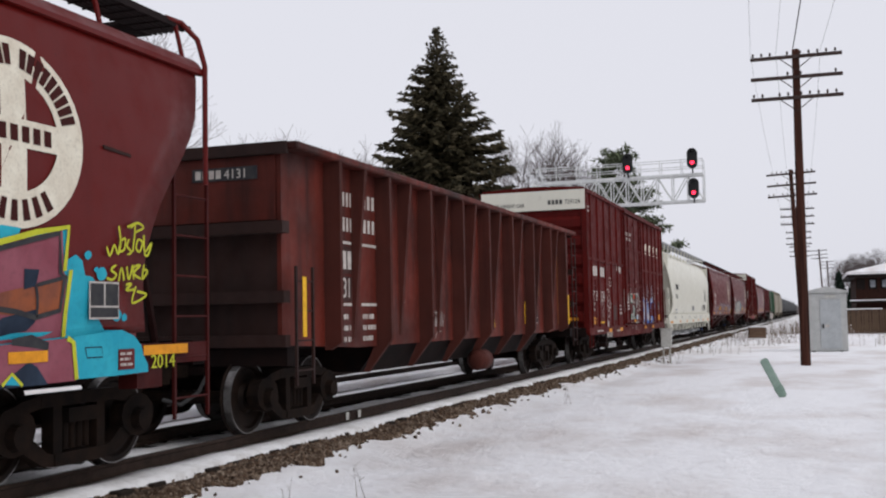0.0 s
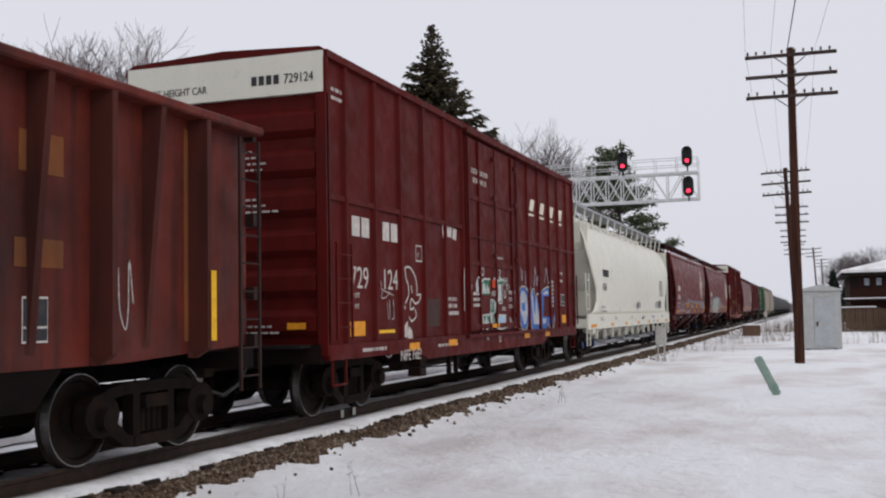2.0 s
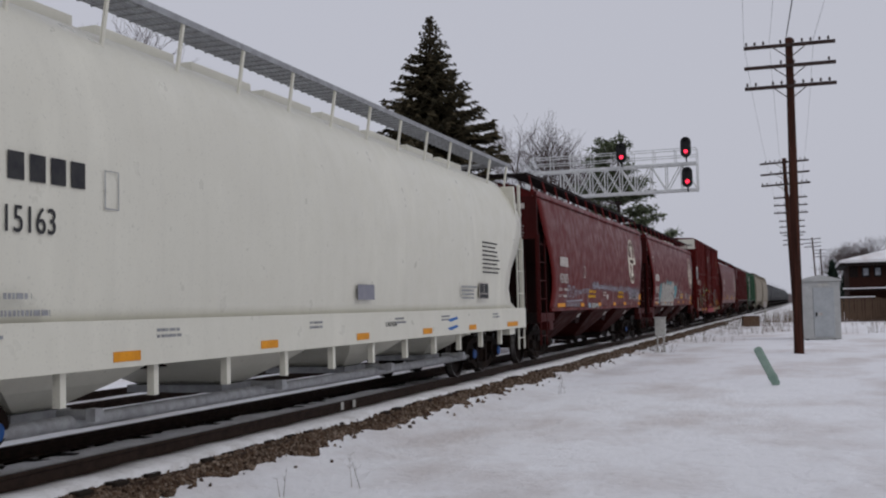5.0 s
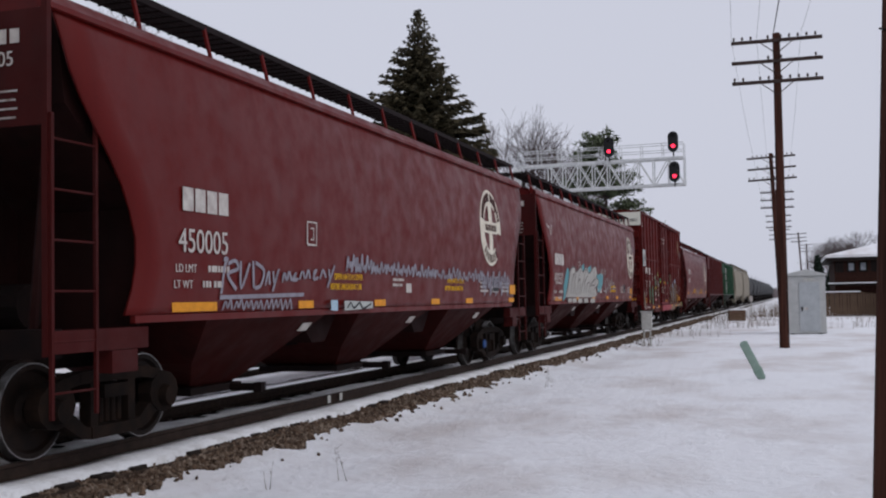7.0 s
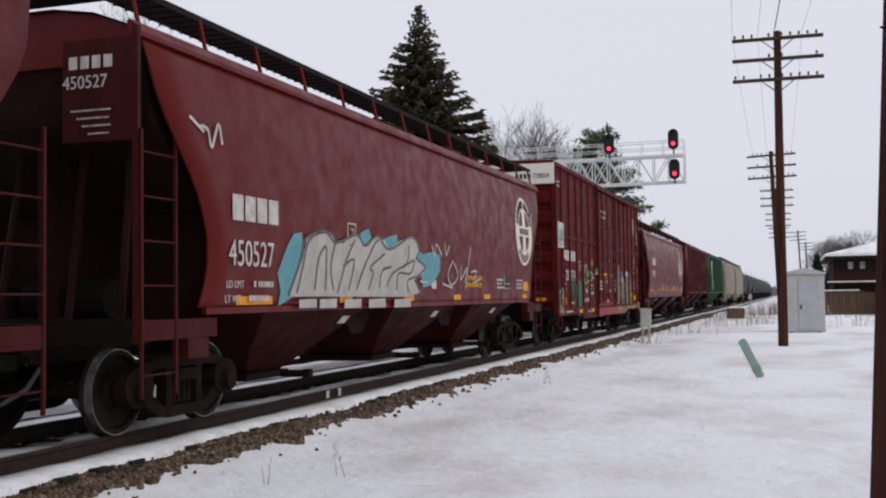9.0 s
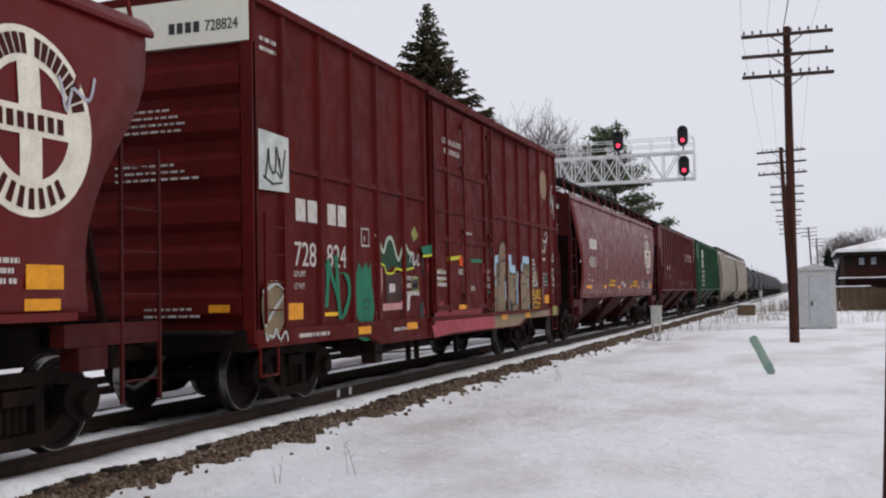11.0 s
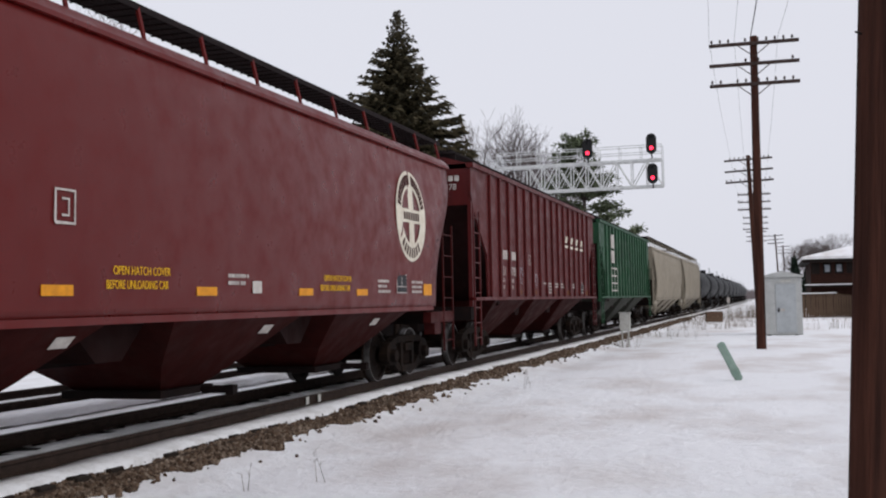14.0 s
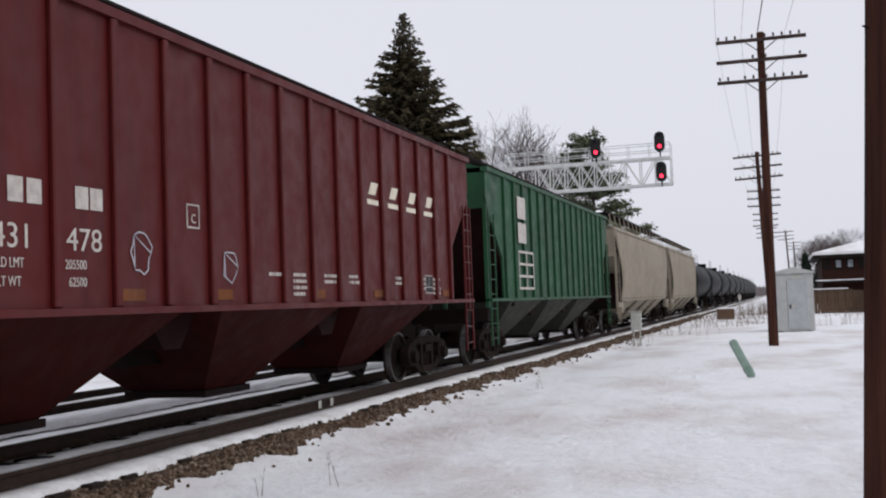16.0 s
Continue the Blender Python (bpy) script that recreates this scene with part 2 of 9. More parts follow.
PINK_DEEP = plain("deep_pink_spray_paint", (0.23, 0.03, 0.045), (0.16, 0.02, 0.025), 4, 0.5, 0.03)
CYAN_SOFT = plain("soft_turquoise_spray_paint", (0.10, 0.26, 0.29), (0.14, 0.31, 0.33), 4, 0.55, 0.03)
CREAM_PAINT = plain("cream_spray_paint", (0.42, 0.40, 0.36), (0.34, 0.325, 0.30), 4, 0.55, 0.03)
TAUPE_PAINT = plain("taupe_spray_paint", (0.12, 0.10, 0.10), (0.17, 0.15, 0.145), 5, 0.55, 0.03)
GREY_SPRAY = plain("thin_lilac_grey_spray", (0.22, 0.20, 0.23), (0.30, 0.29, 0.33), 9, 0.5, 0.03)
LATCH_RED = plain("orange_red_latch_paint", (0.62, 0.075, 0.012), (0.5, 0.055, 0.012), 9, 0.5, 0.05)
EMBLEM_INK = plain("dark_red_emblem_ink", (0.05, 0.008, 0.007), (0.035, 0.008, 0.007), 6, 0.6, 0.05)
BLUE_CAP = plain("blue_bearing_cap", (0.02, 0.07, 0.22), (0.03, 0.05, 0.12), 6, 0.5, 0.1)
EVERGREEN = island_mat("far_evergreen", [(0.015, 0.025, 0.02), (0.03, 0.045, 0.03)], 0.9, 0.2, 6)
HAZE_WOOD = island_mat("distant_brush", [(0.15, 0.13, 0.13), (0.22, 0.19, 0.19)], 0.9, 0.2, 6)


def lamp_material(name, col, power):
    m, nt, b = mat_base(name, 0.3)
    b.inputs["Base Color"].default_value = (*col, 1)
    b.inputs["Emission Color"].default_value = (*col, 1)
    b.inputs["Emission Strength"].default_value = power
    return m


RED_LENS = lamp_material("lit_red_signal_lens", (1.0, 0.03, 0.07), 3.0)

# ---- mesh helpers ----


def part(name, bm, material, parent=None, label=""):
    me = bpy.data.meshes.new(name)
    bmesh.ops.recalc_face_normals(bm, faces=bm.faces[:])
    bm.to_mesh(me)
    bm.free()
    me.materials.append(material)
    ob = new(name, me)
    ob.parent = parent
    if label:
        tagged(ob, label)
    return ob


def share(ob, m, parent):
    """Another piece on the same mesh."""
    o = new(ob.name.split(".")[0], ob.data)
    o.parent = parent
    o.matrix_basis = m
    if "label" in ob:
        o["label"] = ob["label"]
    return o


def root(name, label, category, group="", kind="", at=None):
    ob = new(name)
    tagged(ob, label, category, group, kind)
    if at is not None:
        ob.matrix_basis = at
    return ob


def box(bm, x0, x1, y0, y1, z0, z1):
    v = [bm.verts.new(p) for p in ((x0, y0, z0), (x1, y0, z0), (x1, y1, z0), (x0, y1, z0), (x0, y0, z1), (x1, y0, z1), (x1, y1, z1), (x0, y1, z1))]
    for f in ((0, 3, 2, 1), (4, 5, 6, 7), (0, 1, 5, 4), (1, 2, 6, 5), (2, 3, 7, 6), (3, 0, 4, 7)):
        bm.faces.new([v[i] for i in f])
    return bm


def bevel(bm, w=0.02, seg=2):
    bmesh.ops.bevel(bm, geom=bm.edges[:], offset=w, segments=seg, affect="EDGES", clamp_overlap=True)
    return bm


def tube(bm, a, b, r0, r1=None, n=8, caps=True):
    a, b = Vector(a), Vector(b)
    r1 = r0 if r1 is None else r1
    d = (b - a).normalized()
    u = d.cross(Vector((0, 0, 1)) if abs(d.z) < 0.9 else Vector((1, 0, 0))).normalized()
    w = d.cross(u)
    ra, rb = [], []
    for i in range(n):
        t = 2 * math.pi * i / n
        o = u * math.cos(t) + w * math.sin(t)
        ra.append(bm.verts.new(a + o * r0))
        rb.append(bm.verts.new(b + o * r1))
    for i in range(n):
        j = (i + 1) % n
        bm.faces.new((ra[i], ra[j], rb[j], rb[i]))
    if caps:
        bm.faces.new(ra[::-1])
        bm.faces.new(rb)
    return bm


def prism_x(bm, poly, x0, x1):
    """A (y, z) outline pushed along x."""
    a = [bm.verts.new((x0, y, z)) for y, z in poly]
    b = [bm.verts.new((x1, y, z)) for y, z in poly]
    bm.faces.new(a)
    bm.faces.new(b[::-1])
    for i in range(len(poly)):
        j = (i + 1) % len(poly)
        bm.faces.new((a[i], b[i], b[j], a[j]))
    return bm


def prism_y(bm, poly, y0, y1):
    """An (x, z) outline pushed along y."""
    a = [bm.verts.new((x, y0, z)) for x, z in poly]
    b = [bm.verts.new((x, y1, z)) for x, z in poly]
    bm.faces.new(a)
    bm.faces.new(b[::-1])
    for i in range(len(poly)):
        j = (i + 1) % len(poly)
        bm.faces.new((a[i], b[i], b[j], a[j]))
    return bm


def lathe_x(bm, prof, n=28, y=0.0, z=0.0):
    """A closed (x, r) outline turned about the x axis."""
    rings = [[bm.verts.new((x, y + r * math.cos(2 * math.pi * i / n), z + r * math.sin(2 * math.pi * i / n))) for i in range(n)] for x, r in prof]
    for k in range(len(prof)):
        q = (k + 1) % len(prof)
        for i in range(n):
            j = (i + 1) % n
            bm.faces.new((rings[k][i], rings[k][j], rings[q][j], rings[q][i]))
    return bm


def smooth(ob):
    for p in ob.data.polygons:
        p.use_smooth = True
    return ob


def raw(name, verts, faces, material, parent=None, label=""):
    me = bpy.data.meshes.new(name)
    me.from_pydata(verts, [], faces)
    me.update()
    me.materials.append(material)
    ob = new(name, me)
    ob.parent = parent
    if label:
        tagged(ob, label)
    return ob


TEXT_CACHE = {}


def lettering(text, size, material, parent, m, name="lettering", label="", squeeze=1.0):
    """Painted words; m puts the text's left foot in its thing's space."""
    key = (text, size, squeeze, material.name)
    if key not in TEXT_CACHE:
        cu = bpy.data.curves.new("text", "FONT")
        cu.body, cu.size, cu.extrude = text, size, 0.002
        tmp = bpy.data.objects.new("text", cu)
        scene.collection.objects.link(tmp)
        bpy.context.view_layer.update()
        me = bpy.data.meshes.new_from_object(tmp.evaluated_get(bpy.context.evaluated_depsgraph_get()))
        me.transform(Matrix.Diagonal((squeeze, 1, 1, 1)))
        me.materials.clear()
        me.materials.append(material)
        bpy.data.objects.remove(tmp)
        TEXT_CACHE[key] = me
    ob = new(name, TEXT_CACHE[key])
    ob.parent = parent
    ob.matrix_basis = m
    if label:
        tagged(ob, label)
    return ob


def on_side(x, y, z, lean=0.0):
    """A pose for paint on the side that faces the camera."""
    return pose(x, y, z, 90 - lean, 0, 90)

# ---- ground and tracks ----
XC, XC2 = -7.70, -12.05
GROUND_Z = -0.45


def ground_height(x, y):
    if x > -5.45:
        z = GROUND_Z
    elif x > -6.35:
        z = GROUND_Z + (-5.45 - x) / 0.9 * 0.19
    elif x > -13.5:
        z = -0.26
    elif x > -14.8:
        z = -0.26 - (-13.5 - x) / 1.3 * 0.3
    else:
        z = -0.56
    near = max(0.0, 1 - math.hypot(x, y) / 140)
    n = noise.noise((x * 0.22, y * 0.13, 0.3)) * 0.06 + noise.noise((x * 0.9, y * 0.5, 1.7)) * 0.03 + noise.noise((x * 2.4, y * 1.5, 5.1)) * 0.026 + noise.noise((x * 5.5, y * 4.0, 2.2)) * 0.011
    return z + n * near * (1.0 if x > -5.6 else 0.3)


def axis(steps):
    out = []
    for a, b, d in steps:
        n = max(1, round((b - a) / d))
        out += [a + (b - a) * i / n for i in range(n)]
    return out + [steps[-1][1]]


def make_ground():
    xs = axis([(-2500, -300, 400), (-300, -60, 40), (-60, -16, 4), (-16, -9.5, 0.5), (-9.5, -6.4, 0.4), (-6.4, -4.6, 0.12), (-4.6, 4, 0.15), (4, 20, 1.0), (20, 60, 5), (60, 300, 40), (300, 2500, 400)])
    ys = axis([(-600, -40, 80), (-40, 2, 4), (2, 30, 0.15), (30, 60, 0.6), (60, 140, 3), (140, 400, 20), (400, 3000, 300)])
    verts = [(x, y, ground_height(x, y)) for y in ys for x in xs]
    w = len(xs)
    faces = [(j * w + i, j * w + i + 1, (j + 1) * w + i + 1, (j + 1) * w + i) for j in range(len(ys) - 1) for i in range(w - 1)]
    return tagged(smooth(raw("ground", verts, faces, SNOW)), "trampled white snow with pale brown patches showing through", "snow", kind="structure")


make_ground()


def rail_profile():
    return [(-0.07, -0.172), (0.07, -0.172), (0.07, -0.155), (0.012, -0.13), (0.012, -0.045), (0.036, -0.035), (0.036, -0.008), (0.028, 0), (-0.028, 0), (-0.036, -0.008), (-0.036, -0.035), (-0.012, -0.045), (-0.012, -0.13), (-0.07, -0.155)]


def make_track(xc, label, detailed):
    tr = root("railway_track", label, "railway track", kind="structure", at=pose(xc, 0, 0))
    for sx in (-0.753, 0.753):
        bm = bmesh.new()
        prism_y(bm, [(sx + x, z) for x, z in rail_profile()], -40, 700)
        part("rail", bm, RAIL_MAT, tr)
        bm = bmesh.new()
        box(bm, sx - 0.02, sx + 0.02, -40, 700, 0.0005, 0.002)
        part("rail_head", bm, TREAD, tr, "polished steel running surface")
    bm = bmesh.new()
    prism_y(bm, [(-1.45, -0.3), (1.45, -0.3), (1.42, -0.215), (-1.42, -0.215)], -40, 500)
    part("track_bed", bm, BED, tr, "dark cinder bed between the ties")
    bm = bmesh.new()
    box(bm, -1.25, 1.36, -0.11, 0.11, -0.33, -0.172)
    bevel(bm, 0.012, 1)
    rnd = random.Random(5)
    first = part("tie", bm, TIE_MAT, tr)
    first.matrix_basis = pose(0, 3.0, 0)
    for i in range(1, 150):
        share(first, pose(rnd.uniform(-0.04, 0.05), 3.0 + i * 0.52, rnd.uniform(-0.008, 0.004), 0, 0, rnd.uniform(-0.8, 0.8)), tr)
    bm = bmesh.new()
    for i in range(150, 600):
        box(bm, -1.3, 1.3, 3.0 + i * 0.52 - 0.11, 3.0 + i * 0.52 + 0.11, -0.33, -0.178)
    tagged(part("tie_row", bm, TIE_MAT, tr), kind="stuff")
    if detailed:
        for y in (15.13, 15.58):
            bm = bmesh.new()
            box(bm, 0.791, 0.80, y - 0.05, y + 0.05, -0.13, -0.01)
            part("joint_tag", bm, SIGN_GREY, tr, "pale tag at a rail joint")
    # snow lying on the tie ends and, thinner, between the rails
    strips = [(0.80, 1.34, -0.135, 0.10)] if detailed else [(-1.5, -0.80, -0.12, 0.08), (-0.66, 0.66, -0.12, 0.08), (0.80, 1.6, -0.12, 0.08)]
    if detailed:
        strips += [(-0.62, 0.30, -0.168, 0.30), (-1.6, -0.82, -0.14, 0.08)]
    for a, b, z, jag in strips:
        verts, faces = [], []
        n = 900
        for i in range(n + 1):
            y = 2 + i * 0.16 if i < 600 else 98 + (i - 600) * 1.5
            tie = math.cos(2 * math.pi * (y - 3.0) / 0.52)
            ea = a + noise.noise((y * 0.9, a, 3)) * jag * 0.5
            eb = b + noise.noise((y * 0.8, b, 9)) * jag + (noise.noise((y * 3.1, b, 2)) * jag * 0.5) + 0.035 * tie
            eb = max(ea + 0.02, eb)
            zz = z + noise.noise((y * 1.4, a, 6)) * 0.015
            verts += [(ea, y, zz - 0.12), (ea + 0.02, y, zz - 0.01), ((ea + eb) / 2, y, zz + 0.012), (eb - 0.03, y, zz - 0.01), (eb, y, zz - 0.12)]
        for i in range(n):
            for k in range(4):
                p = i * 5 + k
                faces.append((p, p + 1, p + 6, p + 5))
        tagged(smooth(raw("snow_strip", verts, faces, SNOW_THIN if detailed else SNOW, tr, "narrow strip of thin dirty snow beside the rail")), kind="stuff")
    return tr


make_track(XC, "rusty steel rails on dark timber ties edged with snow", True)
make_track(XC2, "second railway track half buried in snow", False)


def make_ballast():
    rnd = random.Random(11)
    base = [Vector(p) for p in ((1, 0, 0), (-1, 0, 0), (0, 1, 0), (0, -1, 0), (0, 0, 1), (0, 0, -1))]
    tri = [(0, 2, 4), (2, 1, 4), (1, 3, 4), (3, 0, 4), (2, 0, 5), (1, 2, 5), (3, 1, 5), (0, 3, 5)]
    verts, faces = [], []
    for i in range(46000):
        y = 3.5 + 82 * rnd.random() ** 1.7
        edge = 0.22 * noise.noise((y * 0.7, 4, 4)) + 0.16 * noise.noise((y * 2.3, 8, 1))
        u = rnd.random()
        x = -6.45 + u * (0.42 + 1.3 * edge)
        if rnd.random() < 0.015:
            x += rnd.random() ** 2 * 0.45
        s = rnd.uniform(0.016, 0.042) * (1 + y / 90)
        z = ground_height(x, y) + s * 0.35 + 0.03 * max(0.0, min(1.0, (-6.15 - x) / 0.3))
        q = Euler((rnd.random() * 6, rnd.random() * 6, rnd.random() * 6)).to_matrix()
        k = len(verts)
        sc = (rnd.uniform(0.7, 1.4), rnd.uniform(0.7, 1.3), rnd.uniform(0.5, 0.9))
        verts += [tuple(q @ Vector((p.x * sc[0] * s, p.y * sc[1] * s, p.z * sc[2] * s)) + Vector((x, y, z))) for p in base]
        faces += [(a + k, b + k, c + k) for a, b, c in tri]
    return tagged(raw("ballast", verts, faces, BALLAST), "loose brown and grey ballast stones along the track", "ballast", kind="stuff")


make_ballast()


def make_bed_shoulder():
    """Dark soil under the loose stones, with a ragged edge."""
    verts, faces = [], []
    n = 700
    for i in range(n + 1):
        y = 2 + i * 0.14 if i < 560 else 80.4 + (i - 560) * 2
        edge = -6.12 + 0.24 * noise.noise((y * 0.7, 4, 4)) + 0.14 * noise.noise((y * 2.3, 8, 1)) + 0.07 * noise.noise((y * 6, 2, 1))
        for x in (-6.55, -6.3, (edge - 6.3) / 2, edge):
            verts.append((x, y, ground_height(x, y) + 0.012))
    for i in range(n):
        for k in range(3):
            p = i * 4 + k
            faces.append((p, p + 1, p + 5, p + 4))
    return tagged(smooth(raw("ballast_shoulder", verts, faces, BED)), "dark wet gravel shoulder below the track", "gravel", kind="structure")


make_bed_shoulder()

# ---- running gear shared by all cars ----
R_WHEEL = 0.457
AXLES = []


def wheel_mesh():
    bm = bmesh.new()
    lathe_x(bm, [(-0.07, 0.10), (-0.07, 0.16), (-0.015, 0.20), (-0.02, 0.37), (-0.06, 0.395), (-0.06, 0.455), (0.045, R_WHEEL), (0.055, 0.487), (0.075, 0.485), (0.08, 0.46), (0.08, 0.39), (0.02, 0.37), (0.02, 0.20), (0.07, 0.16), (0.07, 0.10)], 36)
    return bm


def build_gear(car, y_truck, keyed):
    """One four-wheeled truck centred at y_truck."""
    for sgn in (1, -1):
        xo = 1.0 * sgn
        bm = bmesh.new()

        def pz(poly, a, b):
            prism_x(bm, [(y_truck + y, z) for y, z in poly], xo + min(a * sgn, b * sgn), xo + max(a * sgn, b * sgn))
        for s in (1, -1):
            # axle box with a rounded outline
            pz([(s * (0.889 + 0.27 * math.cos(a)), 0.50 + 0.22 * math.sin(a)) for a in [2 * math.pi * i / 12 for i in range(12)]], -0.05, 0.11)
            # top member sweeping down to the axle box, then the tension member below
            pz([(s * 0.52, 0.80), (s * 0.80, 0.75), (s * 1.02, 0.66), (s * 0.98, 0.58), (s * 0.76, 0.64), (s * 0.52, 0.68)], -0.05, 0.10)
            pz([(s * 0.78, 0.46), (s * 0.60, 0.38), (s * 0.46, 0.27), (s * 0.34, 0.24), (s * 0.34, 0.13), (s * 0.50, 0.15), (s * 0.68, 0.25), (s * 0.84, 0.34)], -0.047, 0.095)
            pz([(s * 0.37, 0.24), (s * 0.25, 0.24), (s * 0.25, 0.70), (s * 0.37, 0.70)], -0.044, 0.092)
            tube(bm, (xo + 0.09 * sgn, y_truck + s * 0.889, 0.457), (xo + 0.20 * sgn, y_truck + s * 0.889, 0.457), 0.125, 0.11, 14)
        pz([(-0.54, 0.68), (-0.54, 0.80), (0.54, 0.80), (0.54, 0.68)], -0.06, 0.103)
        pz([(-0.36, 0.13), (-0.36, 0.25), (0.36, 0.25), (0.36, 0.13)], -0.06, 0.108)
        for k in (-0.15, -0.05, 0.05, 0.15):
            tube(bm, (xo + 0.03 * sgn, y_truck + k, 0.27), (xo + 0.03 * sgn, y_truck + k, 0.52), 0.037, n=8)
        pz([(-0.2, 0.52), (-0.2, 0.655), (0.2, 0.655), (0.2, 0.52)], -0.1, 0.13)
        part("side_frame", bm, STEEL_DARK, car, "grimy cast steel truck side frame")
    bm = bmesh.new()
    box(bm, -0.92, 0.92, y_truck - 0.19, y_truck + 0.19, 0.5, 0.74)
    tube(bm, (0, y_truck, 0.7), (0, y_truck, 0.9), 0.3, n=14)
    part("bolster", bm, STEEL_DARK, car)
    for s in (-1, 1):
        bm = bmesh.new()
        tube(bm, (-1.05, 0, 0), (1.05, 0, 0), 0.085, n=12)
        ax = part("axle", bm, STEEL_DARK, car)
        ax.matrix_basis = pose(0, y_truck + s * 0.889, R_WHEEL)
        for sx in (-1, 1):
            w = new("wheel", WHEEL_ME)
            w.parent = ax
            w.matrix_basis = pose(sx * 0.77, 0, 0, 0, 0, 0 if sx < 0 else 180)
            rim = new("tread", TREAD_ME)
            rim.parent = ax
            rim["label"] = "bright worn wheel rim"
            rim.matrix_basis = pose(sx * 0.77, 0, 0, 0, 0, 0 if sx < 0 else 180)
        if keyed:
            AXLES.append(ax)


_b = wheel_mesh()
WHEEL_ME = bpy.data.meshes.new("wheel")
bmesh.ops.recalc_face_normals(_b, faces=_b.faces[:])
_b.to_mesh(WHEEL_ME)
_b.free()
WHEEL_ME.materials.append(WHEEL_MAT)
_b = bmesh.new()
lathe_x(_b, [(-0.063, 0.446), (-0.063, 0.457), (0.040, 0.4585), (0.040, 0.452)], 36)
TREAD_ME = bpy.data.meshes.new("tread")
bmesh.ops.recalc_face_normals(_b, faces=_b.faces[:])
_b.to_mesh(TREAD_ME)
_b.free()
TREAD_ME.materials.append(TREAD)


def coupler(car, y, sgn):
    """Knuckle coupler reaching out from an end sill."""
    bm = bmesh.new()
    box(bm, -0.09, 0.09, min(y, y + sgn * 0.55), max(y, y + sgn * 0.55), 0.72, 0.92)
    box(bm, -0.17, 0.15, min(y + sgn * 0.5, y + sgn * 0.74), max(y + sgn * 0.5, y + sgn * 0.74), 0.66, 0.98)
    bevel(bm, 0.02, 1)
    part("coupler", bm, STEEL_DARK, car)
    bm = bmesh.new()
    pts = [(0.35, y, 0.75), (0.38, y + sgn * 0.25, 0.55), (0.32, y + sgn * 0.55, 0.42), (0.2, y + sgn * 0.75, 0.5)]
    for a, b in zip(pts, pts[1:]):
        tube(bm, a, b, 0.025, n=6)
    part("air_hose", bm, WIRE, car)


def ladder(car, x, ya, yb, z0, z1, n, material, name="ladder"):
    """Side ladder in a plane of constant x."""
    bm = bmesh.new()
    for y in (ya, yb):
        box(bm, x - 0.016, x + 0.016, y - 0.018, y + 0.018, z0, z1)
    lad = part(name, bm, material, car)
    for i in range(n):
        z = z0 + (z1 - z0) * (i + 0.5) / n
        part("rung", tube(bmesh.new(), (x, ya, z), (x, yb, z), 0.012, n=6), material, lad)
    return lad


def plate(car, x, y0, y1, z0, z1, material, name="reflector", label=""):
    bm = bmesh.new()
    box(bm, x, x + 0.006, y0, y1, z0, z1)
    return part(name, bm, material, car, label)


def small_print(car, x, y, z, w, rows, material, gap=0.085, h=0.045, seed=0):
    """Lines of stencil too small to read, as broken bars."""
    rnd = random.Random(seed + int(y * 10))
    bm = bmesh.new()
    for r in range(rows):
        p = 0.0
        ww = w * rnd.uniform(0.7, 1.0)
        while p < ww:
            d = rnd.choice((0.5, 0.7, 0.7, 1.6)) * h
            box(bm, x, x + 0.004, y + p, y + min(p + d, ww), z - r * gap - h, z - r * gap)
            p += d + (0.35 * h if rnd.random() < 0.8 else 0.9 * h)
    return tagged(part("stencil", bm, material, car), kind="stuff")


def block_letters(car, x, y, z, h, n, material, step, w, slant=0.0, name="emblem_bar"):
    """Railway initials drawn as plain slanted blocks."""
    bm = bmesh.new()
    for i in range(n):
        a = y + i * step
        prism_x(bm, [(a, z), (a + w, z), (a + w + slant, z + h), (a + slant, z + h)], x, x + 0.004)
    return tagged(part(name, bm, material, car), kind="stuff")


